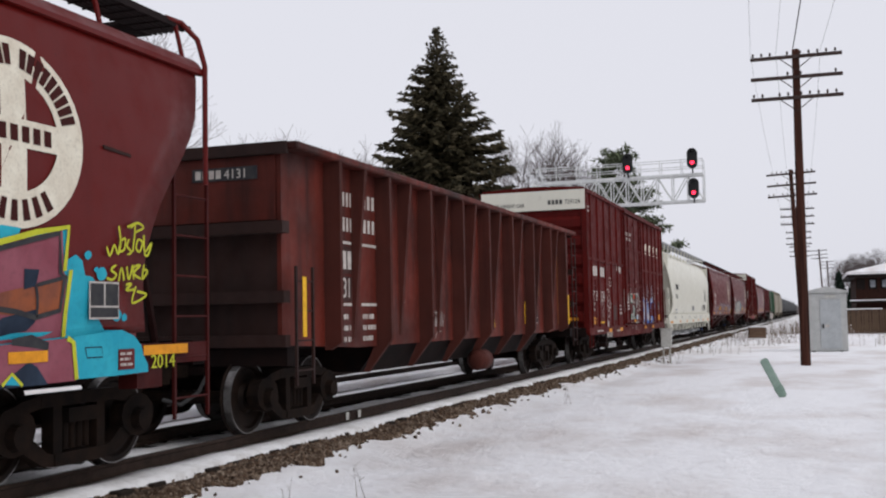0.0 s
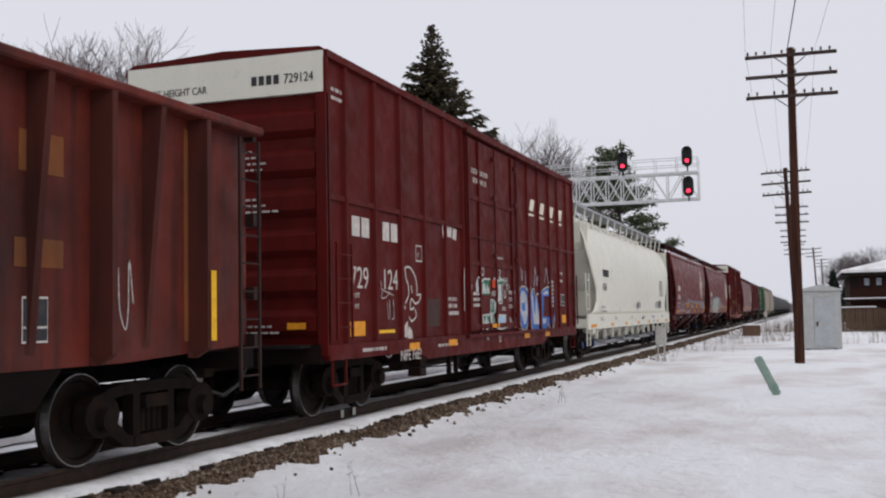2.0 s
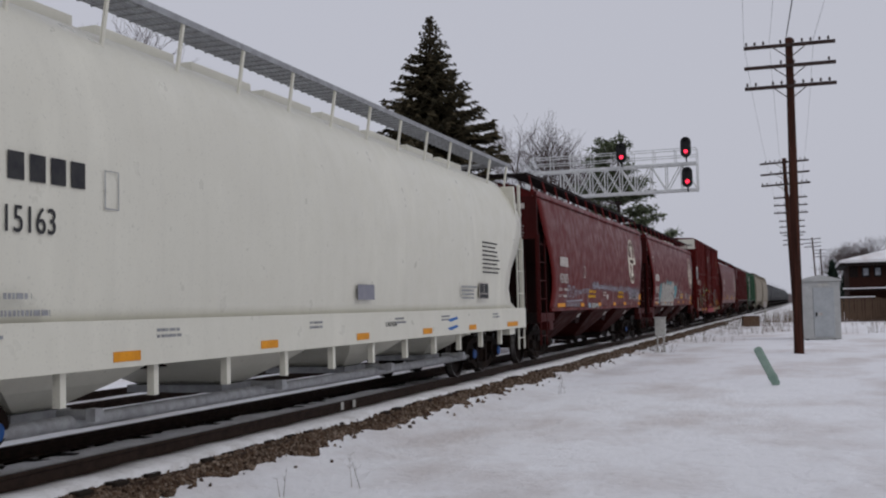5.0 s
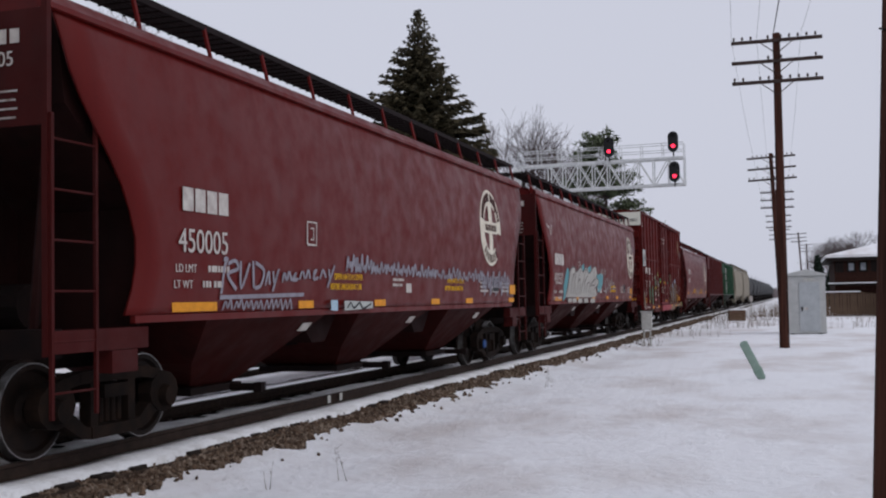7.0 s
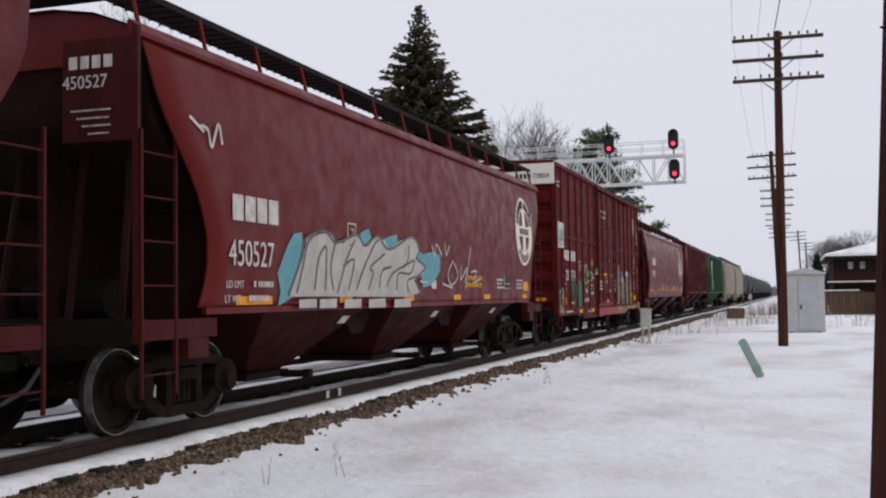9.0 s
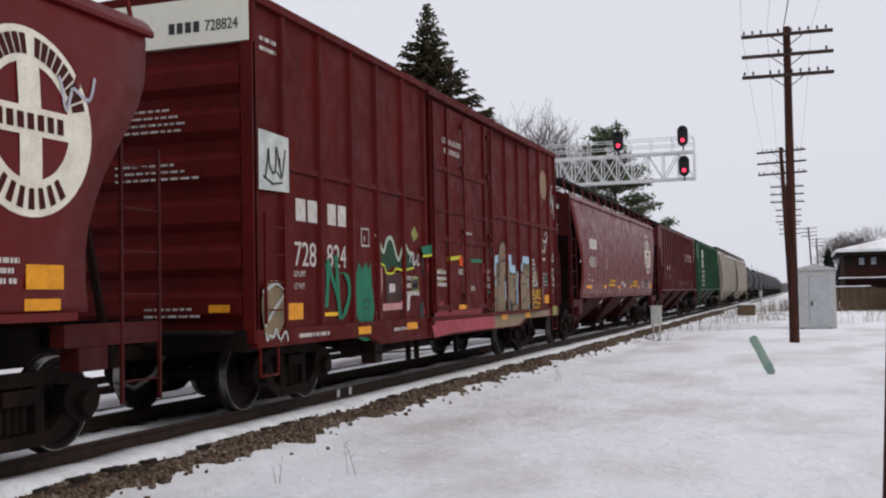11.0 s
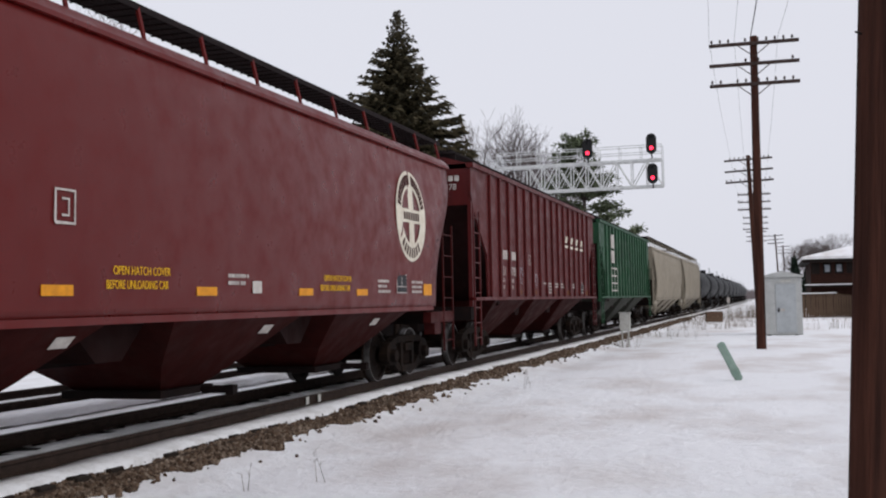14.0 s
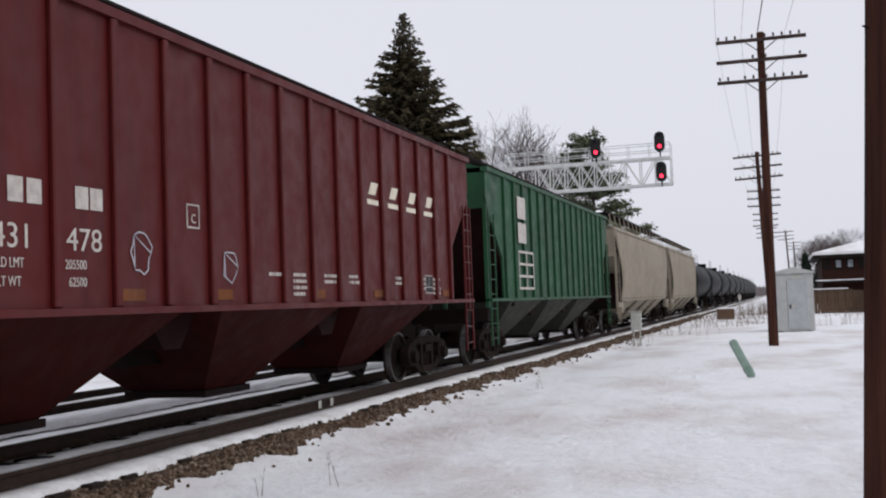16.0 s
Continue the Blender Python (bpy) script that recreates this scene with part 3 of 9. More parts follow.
def round_emblem(car, x_of_z, y, z, rx, rz, worn=None):
    """Round cream emblem with a cross, bars standing in for its ring of words."""
    bm = bmesh.new()

    def q(yy, zz, lift):
        return bm.verts.new((x_of_z(z + zz) + lift, y + yy, z + zz))
    n = 40
    for r0, r1 in ((0.62, 1.0),):
        ra = [q(rx * r0 * math.cos(2 * math.pi * i / n), rz * r0 * math.sin(2 * math.pi * i / n), 0.008) for i in range(n)]
        rm = [q(rx * 0.81 * math.cos(2 * math.pi * i / n), rz * 0.81 * math.sin(2 * math.pi * i / n), 0.008) for i in range(n)]
        rb = [q(rx * r1 * math.cos(2 * math.pi * i / n), rz * r1 * math.sin(2 * math.pi * i / n), 0.008) for i in range(n)]
        for i in range(n):
            j = (i + 1) % n
            if worn and worn[0] <= i <= worn[1]:
                continue
            bm.faces.new((ra[i], ra[j], rm[j], rm[i]))
            bm.faces.new((rm[i], rm[j], rb[j], rb[i]))
    for k in range(6):
        a, b = -0.63 + k * 0.21, -0.63 + (k + 1) * 0.21
        bm.faces.new((q(-0.17 * rx, a * rz, 0.009), q(0.17 * rx, a * rz, 0.009), q(0.17 * rx, b * rz, 0.009), q(-0.17 * rx, b * rz, 0.009)))
    bm.faces.new((q(-0.63 * rx, -0.15 * rz, 0.0105), q(0.63 * rx, -0.15 * rz, 0.0105), q(0.63 * rx, 0.15 * rz, 0.0105), q(-0.63 * rx, 0.15 * rz, 0.0105)))
    em = part("emblem", bm, LOGO_CREAM, car, "round cream emblem with a cross")
    bm = bmesh.new()
    for s, c0, cn in ((1, 162, 20), (-1, 212, 8)):
        for i in range(cn):
            a = radians(c0 - s * i * (144 / 19 if s > 0 else 14.5)) if s > 0 else radians(c0 + 14 + i * 11)
            if s > 0 and i == 10:
                continue
            da = 0.052
            vs = []
            for aa, rr in ((a - da, 0.70), (a + da, 0.70), (a + da, 0.92), (a - da, 0.92)):
                vs.append(q(rx * rr * math.cos(aa), rz * rr * math.sin(aa), 0.014))
            bm.faces.new(vs)
    for k in range(7):
        yy = -0.52 + k * 0.155
        bm.faces.new((q(yy * rx, -0.09 * rz, 0.016), q((yy + 0.10) * rx, -0.09 * rz, 0.016), q((yy + 0.10) * rx, 0.08 * rz, 0.016), q(yy * rx, 0.08 * rz, 0.016)))
    tagged(part("emblem_bar", bm, EMBLEM_INK, em), kind="stuff")
    return em


def label_box(car, x, y, z, w=0.32, h=0.4):
    """Black lubrication panel with a white grid."""
    p = plate(car, x, y, y + w, z, z + h, LETTER, "stencil_panel", "white outlined black stencil panel")
    bm = bmesh.new()
    for a, b, c, d in ((0.03, 0.47, 0.36, 0.95), (0.53, 0.97, 0.36, 0.95), (0.03, 0.97, 0.05, 0.31)):
        box(bm, x + 0.007, x + 0.010, y + a * w, y + b * w, z + c * h, z + d * h)
    part("black_field", bm, LETTER_DK, p)


# ---- covered hoppers with curved sides ----
WHITE_PROF = [(1.34, 1.53), (1.5, 1.56), (1.8, 1.595), (2.2, 1.615), (2.6, 1.62), (3.0, 1.605), (3.3, 1.57), (3.6, 1.50), (3.85, 1.40), (4.05, 1.26), (4.2, 1.08)]
HOP_PROF = [(1.34, 1.535), (1.42, 1.55), (1.6, 1.574), (1.85, 1.596), (2.1, 1.611), (2.35, 1.618), (2.6, 1.620), (2.85, 1.617), (3.1, 1.608), (3.35, 1.594), (3.6, 1.573), (3.85, 1.54), (4.02, 1.508), (4.14, 1.475)]


def hop_x(z):
    return float(np.interp(z, [p[0] for p in HOP_PROF], [p[1] for p in HOP_PROF]))


def grid_sheet(bm, rows):
    """Joins rows of equal length into a sheet."""
    for a, b in zip(rows, rows[1:]):
        for i in range(len(a) - 1):
            bm.faces.new((a[i], a[i + 1], b[i + 1], b[i]))


def curved_hopper(name, L, paint_mat, label, bays, truck_y, keyed, grate, top=4.66, white=False, group="covered hoppers"):
    car = root(name, label, "hopper car", group)
    # end fittings of red cars take the red with end shade in its colour
    end_mat = RED_END_SHADE if paint_mat in (RED_HOP, RED_CLEAN) else paint_mat
    edge_z = [1.34, 1.54, 1.8, 2.1, 2.4, 2.9, 3.3, 3.9, 4.2] if white else [1.34, 1.6, 1.85, 2.15, 2.5, 2.75, 3.0, 3.3, 3.6, 4.14]
    edge_y = [1.2, 1.28, 1.31, 1.28, 1.12, 0.95, 0.74, 0.5, 0.34, 0.2] if not white else [0.6, 1.4, 1.5, 1.5, 1.05, 0.5, 0.2, 0.42, 0.6]

    def cut(z):
        return float(np.interp(z, edge_z, edge_y))
    ny = 34
    profile = WHITE_PROF if white else HOP_PROF
    for sx in (1, -1):
        bm = bmesh.new()
        rows_out, rows_in = [], []
        for z, hx in profile:
            c = cut(z)
            ys = [c + (L - 2 * c) * i / ny for i in range(ny + 1)]
            rows_out.append([bm.verts.new((sx * (hx + (0.0 if white else 0.011 if z > 2.5 else 0.005) * math.sin(i * 2.2 + 0.6 * math.sin(i * 1.3)) * (1 if 1.6 < z < 3.9 else 0)), y, z)) for i, y in enumerate(ys)])
            rows_in.append([bm.verts.new((sx * (hx - 0.035), y, z)) for y in ys])
        grid_sheet(bm, rows_out)
        grid_sheet(bm, [r[::-1] for r in rows_in])
        for k in range(len(profile) - 1):
            for e in (0, -1):
                bm.faces.new((rows_out[k][e], rows_out[k + 1][e], rows_in[k + 1][e], rows_in[k][e]))
        for k in (0, -1):
            for i in range(ny):
                bm.faces.new((rows_out[k][i], rows_out[k][i + 1], rows_in[k][i + 1], rows_in[k][i]))
        smooth(part("side_sheet", bm, paint_mat, car))
        # top chord and side sill
        if not white:
            bm = bmesh.new()
            prism_y(bm, [(sx * x, z) for x, z in ((1.38, 4.12), (1.50, 4.09), (1.535, 4.10), (1.53, 4.15), (1.46, 4.24), (1.40, 4.285), (1.37, 4.26))], 0.12, L - 0.12)
            part("top_chord", bm, paint_mat, car)
        if not white:
            bm = bmesh.new()
            box(bm, min(sx * 1.48, sx * 1.542), max(sx * 1.48, sx * 1.542), 1.35, L - 1.35, 1.262, 1.337)
            part("side_sill", bm, paint_mat, car)
    # roof
    bm = bmesh.new()
    prof = [(1.085, 4.19), (0.9, 4.3), (0.6, 4.4), (0.2, 4.45), (-0.2, 4.45), (-0.6, 4.4), (-0.9, 4.3), (-1.085, 4.19)] if white else [(1.44, 4.15), (1.3, 4.27), (0.9, 4.42), (0.4, 4.5), (-0.4, 4.5), (-0.9, 4.42), (-1.3, 4.27), (-1.44, 4.15)]
    grid_sheet(bm, [[bm.verts.new((x, y, z)) for x, z in prof] for y in (0.22, L * 0.33, L * 0.66, L - 0.22)])
    part("roof", bm, paint_mat, car)
    for y in (0.3, L - 0.34):
        bm = bmesh.new()
        prism_y(bm, [(x * 0.985, z - 0.01) for x, z in prof] + [(-1.0, 3.9), (1.0, 3.9)], y, y + 0.04)
        part("roof_end", bm, paint_mat, car)
    # roof hatches
    for k in range(int((L - 1.6) // 1.9)):
        y = 1.4 + k * 1.9
        part("roof_hatch", box(bmesh.new(), -0.45, 0.45, y, y + 1.5, 4.42, 4.6), paint_mat, car)
    # end slope sheets and upper bulkheads
    for y0, s in ((0.0, 1), (L, -1)):
        bm = bmesh.new()
        a = [(0.30, 4.12), (0.42, 3.3), (3.0, 1.25), (3.08, 1.30), (0.55, 3.42), (0.38, 4.12)] if not white else [(0.62, 4.1), (0.42, 3.3), (1.62, 2.1), (1.6, 1.34), (1.72, 1.34), (1.74, 2.15), (0.56, 3.34), (0.74, 4.1)]
        prism_x(bm, [(y0 + s * y, z) for y, z in a], -1.54 if white else -1.44, 1.54 if white else 1.44)
        # on red cars the slope sheet's colour carries the shade of the recess
        part("slope_sheet", bm, paint_mat if paint_mat in (WHITE_CAR, BEIGE_CAR) else RECESS_SHADE, car)
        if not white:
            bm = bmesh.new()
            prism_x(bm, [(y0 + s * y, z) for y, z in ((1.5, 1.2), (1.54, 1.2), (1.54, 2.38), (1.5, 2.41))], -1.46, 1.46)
            part("bolster_web", bm, RECESS_SHADE, car)
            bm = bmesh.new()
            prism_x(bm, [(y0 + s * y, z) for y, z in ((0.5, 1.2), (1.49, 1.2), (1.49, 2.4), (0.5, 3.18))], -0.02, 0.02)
            part("centre_web", bm, RECESS_SHADE, car)
        # end sill, centre plate supports, braces
        bm = bmesh.new()
        box(bm, -1.5, 1.5, min(y0 + s * 0.08, y0 + s * 0.3), max(y0 + s * 0.08, y0 + s * 0.3), 0.98, 1.24)
        box(bm, -0.25, 0.25, min(y0 + s * 0.05, y0 + s * 3.4), max(y0 + s * 0.05, y0 + s * 3.4), 0.78, 1.18)
        part("end_sill", bm, paint_mat if white else UNDER, car)
        bm = bmesh.new()
        for x in (-1.1, -0.45, 0.45, 1.1):
            tube(bm, (x, y0 + s * 0.4, 1.2), (x * 0.9, y0 + s * 0.75, 3.1), 0.045, n=6)
        tagged(part("end_brace", bm, paint_mat if white else RECESS_SHADE, car), kind="stuff")
        for sx in (-1, 1):
            bm = bmesh.new()
            box(bm, min(sx * 1.40, sx * 1.555), max(sx * 1.40, sx * 1.555), min(y0 + s * 0.09, y0 + s * 1.55), max(y0 + s * 0.09, y0 + s * 1.55), 1.02, 1.225)
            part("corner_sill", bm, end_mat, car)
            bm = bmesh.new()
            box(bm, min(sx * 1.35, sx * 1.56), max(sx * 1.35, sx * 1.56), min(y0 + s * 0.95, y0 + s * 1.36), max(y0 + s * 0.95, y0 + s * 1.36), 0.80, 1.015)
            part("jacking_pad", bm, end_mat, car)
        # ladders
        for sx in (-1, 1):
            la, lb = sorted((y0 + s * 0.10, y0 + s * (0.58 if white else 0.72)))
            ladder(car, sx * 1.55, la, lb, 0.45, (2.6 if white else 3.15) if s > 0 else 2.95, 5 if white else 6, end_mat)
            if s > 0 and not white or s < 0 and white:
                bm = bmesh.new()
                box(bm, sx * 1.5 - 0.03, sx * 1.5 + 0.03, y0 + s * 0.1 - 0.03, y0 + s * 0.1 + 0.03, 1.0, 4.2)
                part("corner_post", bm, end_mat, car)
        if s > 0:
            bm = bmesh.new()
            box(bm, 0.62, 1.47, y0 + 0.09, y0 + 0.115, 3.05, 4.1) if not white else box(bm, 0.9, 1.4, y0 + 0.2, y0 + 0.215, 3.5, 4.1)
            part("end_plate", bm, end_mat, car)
        coupler(car, y0 + s * 0.1, -s)
        # brake rigging under the slope
        bm = bmesh.new()
        tube(bm, (-0.5, y0 + s * 1.0, 1.45), (0.6, y0 + s * 1.0, 1.45), 0.22, n=12)
        box(bm, -0.9, -0.6, min(y0 + s * 0.7, y0 + s * 1.3), max(y0 + s * 0.7, y0 + s * 1.3), 1.25, 1.6)
        part("air_reservoir", bm, UNDER, car)
    # discharge bays
    b0, b1 = 2.15, L - 2.15
    pitch = (b1 - b0) / bays
    for k in range(bays):
        ya, yb = b0 + k * pitch, b0 + (k + 1) * pitch
        bm = bmesh.new()
        mid = (ya + yb) / 2
        half = 0.5 if not white else 0.3
        zb = 0.42 if not white else 0.52
        ta, tb = (ya, yb) if white else (mid - 0.36 * pitch, mid + 0.36 * pitch)
        tp = [bm.verts.new(p) for p in ((-1.5, ta, 1.26), (1.5, ta, 1.26), (1.5, tb, 1.26), (-1.5, tb, 1.26))]
        md = [bm.verts.new(p) for p in ((-0.95, mid - half - 0.5, 0.74), (0.95, mid - half - 0.5, 0.74), (0.95, mid + half + 0.5, 0.74), (-0.95, mid + half + 0.5, 0.74))]
        bt = [bm.verts.new(p) for p in ((-0.62, mid - half, zb), (0.62, mid - half, zb), (0.62, mid + half, zb), (-0.62, mid + half, zb))]
        for r0, r1 in ((tp, md), (md, bt)):
            for i in range(4):
                j = (i + 1) % 4
                bm.faces.new((r0[i], r0[j], r1[j], r1[i]))
        bm.faces.new(tp)
        bm.faces.new(bt[::-1])
        bay = part("discharge_bay", bm, BAY_DARK_RED if paint_mat in (RED_HOP, RED_CLEAN) else paint_mat, car)
        if k and not white:
            bm = bmesh.new()
            prism_x(bm, [(ya - 0.15 * pitch, 1.255), (ya + 0.15 * pitch, 1.255), (ya + 0.05 * pitch, 0.86), (ya - 0.05 * pitch, 0.86)], -1.1, 1.1)
            # coloured dark for the shade between the bays
            part("cross_ridge", bm, RECESS_SHADE, car)
        bm = bmesh.new()
        box(bm, -0.7, 0.7, mid - half - 0.12, mid + half + 0.12, zb - 0.10, zb - 0.004)
        tube(bm, (0.9, mid, zb - 0.03), (1.35, mid, zb - 0.03), 0.05, n=8)
        box(bm, 1.25, 1.36, mid - 0.06, mid + 0.06, zb - 0.09, zb + 0.03)
        part("outlet_gate", bm, UNDER if not white else GRATE, bay)
    if white:
        bm = bmesh.new()
        tube(bm, (1.05, 2.6, 0.42), (1.05, L - 2.6, 0.42), 0.07, n=12)
        smooth(part("unloading_pipe", bm, GRATE, car, "grey pneumatic unloading pipe"))
        for k in range(12):
            y = 1.9 + k * (L - 3.8) / 11
            bm = bmesh.new()
            box(bm, 1.44, 1.52, y - 0.04, y + 0.04, 0.62, 1.24)
            part("sill_bracket", bm, paint_mat, car)
        bm = bmesh.new()
        box(bm, 1.53, 1.60, 0.12, L - 0.12, 0.93, 1.375)
        part("side_girder", bm, paint_mat, car, "deep white side girder")
    # running boards on stanchions
    bm = bmesh.new()
    for sx in (-1, 1):
        x0, x1 = sorted((sx * 0.78, sx * 1.30))
        for k in range(8):
            xx = x0 + 0.02 + (x1 - x0 - 0.04) * k / 7
            box(bm, xx - 0.012, xx + 0.012, 0.02, L - 0.02, top - 0.02, top + 0.018)
        for k in range(int(L / 0.22)):
            y = 0.06 + k * 0.22
            box(bm, x0, x1, y - 0.01, y + 0.01, top - 0.035, top - 0.021)
        xe = sx * 1.31
        box(bm, xe - 0.006, xe + 0.006, 0.02, L - 0.02, top - 0.05, top + 0.025)
    for y in (0.03, L - 0.57):
        for k in range(12):
            box(bm, -0.78, 0.78, y + k * 0.047, y + k * 0.047 + 0.026, top - 0.018, top + 0.015)
    part("running_board", bm, grate, car, "open steel grating walkway along the roof")
    n_post = int(L / 1.35)
    for k in range(n_post + 1):
        y = 0.3 + k * (L - 0.6) / n_post
        for sx in (-1, 1):
            foot = (sx * 1.2, y, 4.08) if white else (sx * 1.40, y, 4.2)
            part("stanchion", tube(bmesh.new(), foot, (sx * 1.29, y, top), 0.026, n=5), paint_mat, car)
    for y in (truck_y, L - truck_y):
        build_gear(car, y, keyed)
    bm = bmesh.new()
    box(bm, -0.22, 0.22, 3.0, L - 3.0, 0.78, 1.15)
    part("centre_sill", bm, UNDER, car)
    return car


# ---- boxcar ----
def boxcar(label, L, keyed, off=0.0):
    car = root("boxcar", label, "boxcar", "excess height boxcars")
    z0, z1 = 1.02, 5.14
    bm = bmesh.new()
    box(bm, -1.545, 1.545, 0.06, L - 0.06, z0, z1 - 0.06)
    part("body", bm, RED_BOX, car)
    bm = bmesh.new()
    prism_y(bm, [(-1.58, z1 - 0.07), (1.58, z1 - 0.07), (1.5, z1), (0, z1 + 0.07), (-1.5, z1)], 0.0, L)
    part("roof", bm, RED_BOX, car)
    for sx in (1, -1):
        def sb(bm, a, b, y0, y1, c, d):
            box(bm, min(sx * a, sx * b), max(sx * a, sx * b), y0, y1, c, d)
        bm = bmesh.new()
        sb(bm, 1.5, 1.62, 0.0, L, z1 - 0.16, z1 - 0.055)
        part("top_rail", bm, RED_BOX, car)
        left = [0.04, 0.66 + off, 1.72 + off, 2.78 + off, 3.88, 4.98, 6.02]
        right = [9.88 + 1.8 * off, 10.93 + 2.6 * off, 11.97 + 2.9 * off, 13.08 + 2.5 * off, 14.08 + 2.4 * off, 15.12 + 2.2 * off, L - 0.04]
        for k, y in enumerate(left + right):
            bm = bmesh.new()
            w = 0.05
            pts = [(1.546, -w * 1.3), (1.60, -w * 0.7), (1.60, w * 0.7), (1.546, w * 1.3)]
            lo = [bm.verts.new((sx * x, y + d, 1.06)) for x, d in pts]
            hi = [bm.verts.new((sx * x, y + d, z1 - 0.161)) for x, d in pts]
            for i in range(4):
                j = (i + 1) % 4
                bm.faces.new((lo[i], lo[j], hi[j], hi[i]))
            bm.faces.new(lo)
            bm.faces.new(hi[::-1])
            part("rib", bm, RED_BOX, car)
        for seg in (left, right):
            for a, b in zip(seg, seg[1:]):
                bm = bmesh.new()
                sb(bm, 1.546, 1.588, a + 0.068, b - 0.068, 3.04, 3.12)
                part("belt_rail", bm, RED_BOX, car)
        # sill
        bm = bmesh.new()
        pl = [(0.02, 1.055), (L - 0.02, 1.055), (L - 0.02, 0.84), (L - 3.4, 0.84), (L - 3.9, 0.70), (3.9, 0.70), (3.4, 0.84), (0.02, 0.84)]
        prism_x(bm, pl, min(sx * 1.51, sx * 1.605), max(sx * 1.51, sx * 1.605))
        part("side_sill", bm, RED_BOX, car)
        # sliding plug door
        bm = bmesh.new()
        sb(bm, 1.55, 1.625, 6.12 + off, 9.78 + 1.5 * off, 1.10, 4.86)
        bevel(bm, 0.015, 1)
        door = part("door", bm, RED_BOX, car, "ribbed red sliding door with lock bars")
        for y in (6.17 + off, 6.85 + 1.6 * off, 9.25 + off, 9.72 + 1.5 * off):
            bm = bmesh.new()
            sb(bm, 1.626, 1.665, y - 0.035, y + 0.035, 1.12, 4.84)
            part("door_post", bm, RED_BOX, door)
        for z in (1.2, 2.43, 2.93, 3.69):
            bm = bmesh.new()
            h = 0.018 if z == 2.93 else 0.045
            sb(bm, 1.627, 1.655, 6.22 + off, 9.67 + 1.5 * off, z - h, z + h)
            part("door_rail", bm, RED_BOX, door)
        for y in (7.84 + 0.6 * off, 9.47 + off):
            bm = bmesh.new()
            tube(bm, (sx * 1.685, y, 1.15), (sx * 1.685, y, 4.8), 0.02, n=6)
            for z in (1.4, 2.6, 3.8, 4.6):
                sb(bm, 1.65, 1.70, y - 0.06, y + 0.06, z - 0.05, z + 0.05)
            part("lock_bar", bm, RED_BOX, door)
        bm = bmesh.new()
        sb(bm, 1.60, 1.70, 6.0, 13.9, 4.90, 4.97)
        sb(bm, 1.606, 1.68, 6.0, 13.9, 0.99, 1.05)
        part("door_track", bm, RED_BOX, car)
        for ya, yb in ((0.12, 0.62), (L - 0.62, L - 0.12)):
            ladder(car, sx * 1.67, ya, yb, 1.12, 2.45, 4, RED_BOX)
        bm = bmesh.new()
        for ya in (0.15, L - 0.6):
            tube(bm, (sx * 1.57, ya, 0.84), (sx * 1.57, ya, 0.5), 0.018, n=6)
            tube(bm, (sx * 1.57, ya + 0.45, 0.84), (sx * 1.57, ya + 0.45, 0.5), 0.018, n=6)
            tube(bm, (sx * 1.57, ya, 0.5), (sx * 1.57, ya + 0.45, 0.5), 0.018, n=6)
        part("sill_step", bm, RED_BOX, car)
    for y0, s in ((0.0, 1), (L, -1)):
        def eb(bm, xa, xb, da, db, c, d):
            box(bm, xa, xb, min(y0 - s * da, y0 - s * db), max(y0 - s * da, y0 - s * db), c, d)
        # pressed horizontal corrugations
        for k in range(6):
            bm = bmesh.new()
            zc = 1.35 + k * 0.55
            prof = [(0.055, zc - 0.2), (-0.035, zc - 0.1), (-0.035, zc + 0.1), (0.055, zc + 0.2)]
            prism_x(bm, [(y0 + s * d, z) for d, z in prof], -1.43, 1.43)
            part("end_corrugation", bm, RED_BOX, car)
        bm = bmesh.new()
        eb(bm, -1.56, 1.56, -0.055, 0.03, 4.50, 5.07)
        part("end_panel", bm, WHITE_CAR, car, "white painted upper end panel")
        for sx in (-1, 1):
            bm = bmesh.new()
            eb(bm, min(sx * 1.45, sx * 1.60), max(sx * 1.45, sx * 1.60), -0.05, 0.035, 0.9, 4.49)
            part("end_post", bm, RED_BOX, car)
        bm = bmesh.new()
        eb(bm, -1.5, 1.5, -0.25, 0.05, 0.80, 1.06)
        box(bm, -0.3, 0.3, min(y0 + s * 0.1, y0 + s * 3.4), max(y0 + s * 0.1, y0 + s * 3.4), 0.72, 1.02)
        part("end_sill", bm, UNDER, car)
        bm = bmesh.new()
        eb(bm, 0.35, 1.35, 0.04, 0.36, 1.02, 1.06)
        part("end_platform", bm, GRATE_DARK, car)
        bm = bmesh.new()
        eb(bm, 1.0, 1.28, 0.05, 0.058, 1.27, 1.36)
        part("reflector", bm, ORANGE, car, "amber reflector strip")
        coupler(car, y0 - s * 0.02, -s)
    lettering("EXCESS HEIGHT CAR", 0.15, LETTER_DK, car, pose(-1.4, -0.034, 4.62, 90), squeeze=0.82)
    bm = bmesh.new()
    for k in range(4):
        box(bm, 0.47 + k * 0.115, 0.55 + k * 0.115, -0.036, -0.031, 4.66, 4.79)
    tagged(part("reporting_mark", bm, LETTER_DK, car), kind="stuff")
    bm = bmesh.new()
    for y, z, w, h in ((L * 0.5, 0.5, 3.5, 0.2), (5.0, 0.62, 0.9, 0.3), (L - 5, 0.6, 1.1, 0.3)):
        box(bm, -0.35, 0.5, y - w / 2, y + w / 2, z, z + h)
    box(bm, -0.3, 0.3, 3.0, L - 3.0, 0.72, 1.0)
    tube(bm, (0.9, 3.5, 0.62), (0.9, L - 3.5, 0.62), 0.02, n=6)
    part("underframe", bm, UNDER, car)
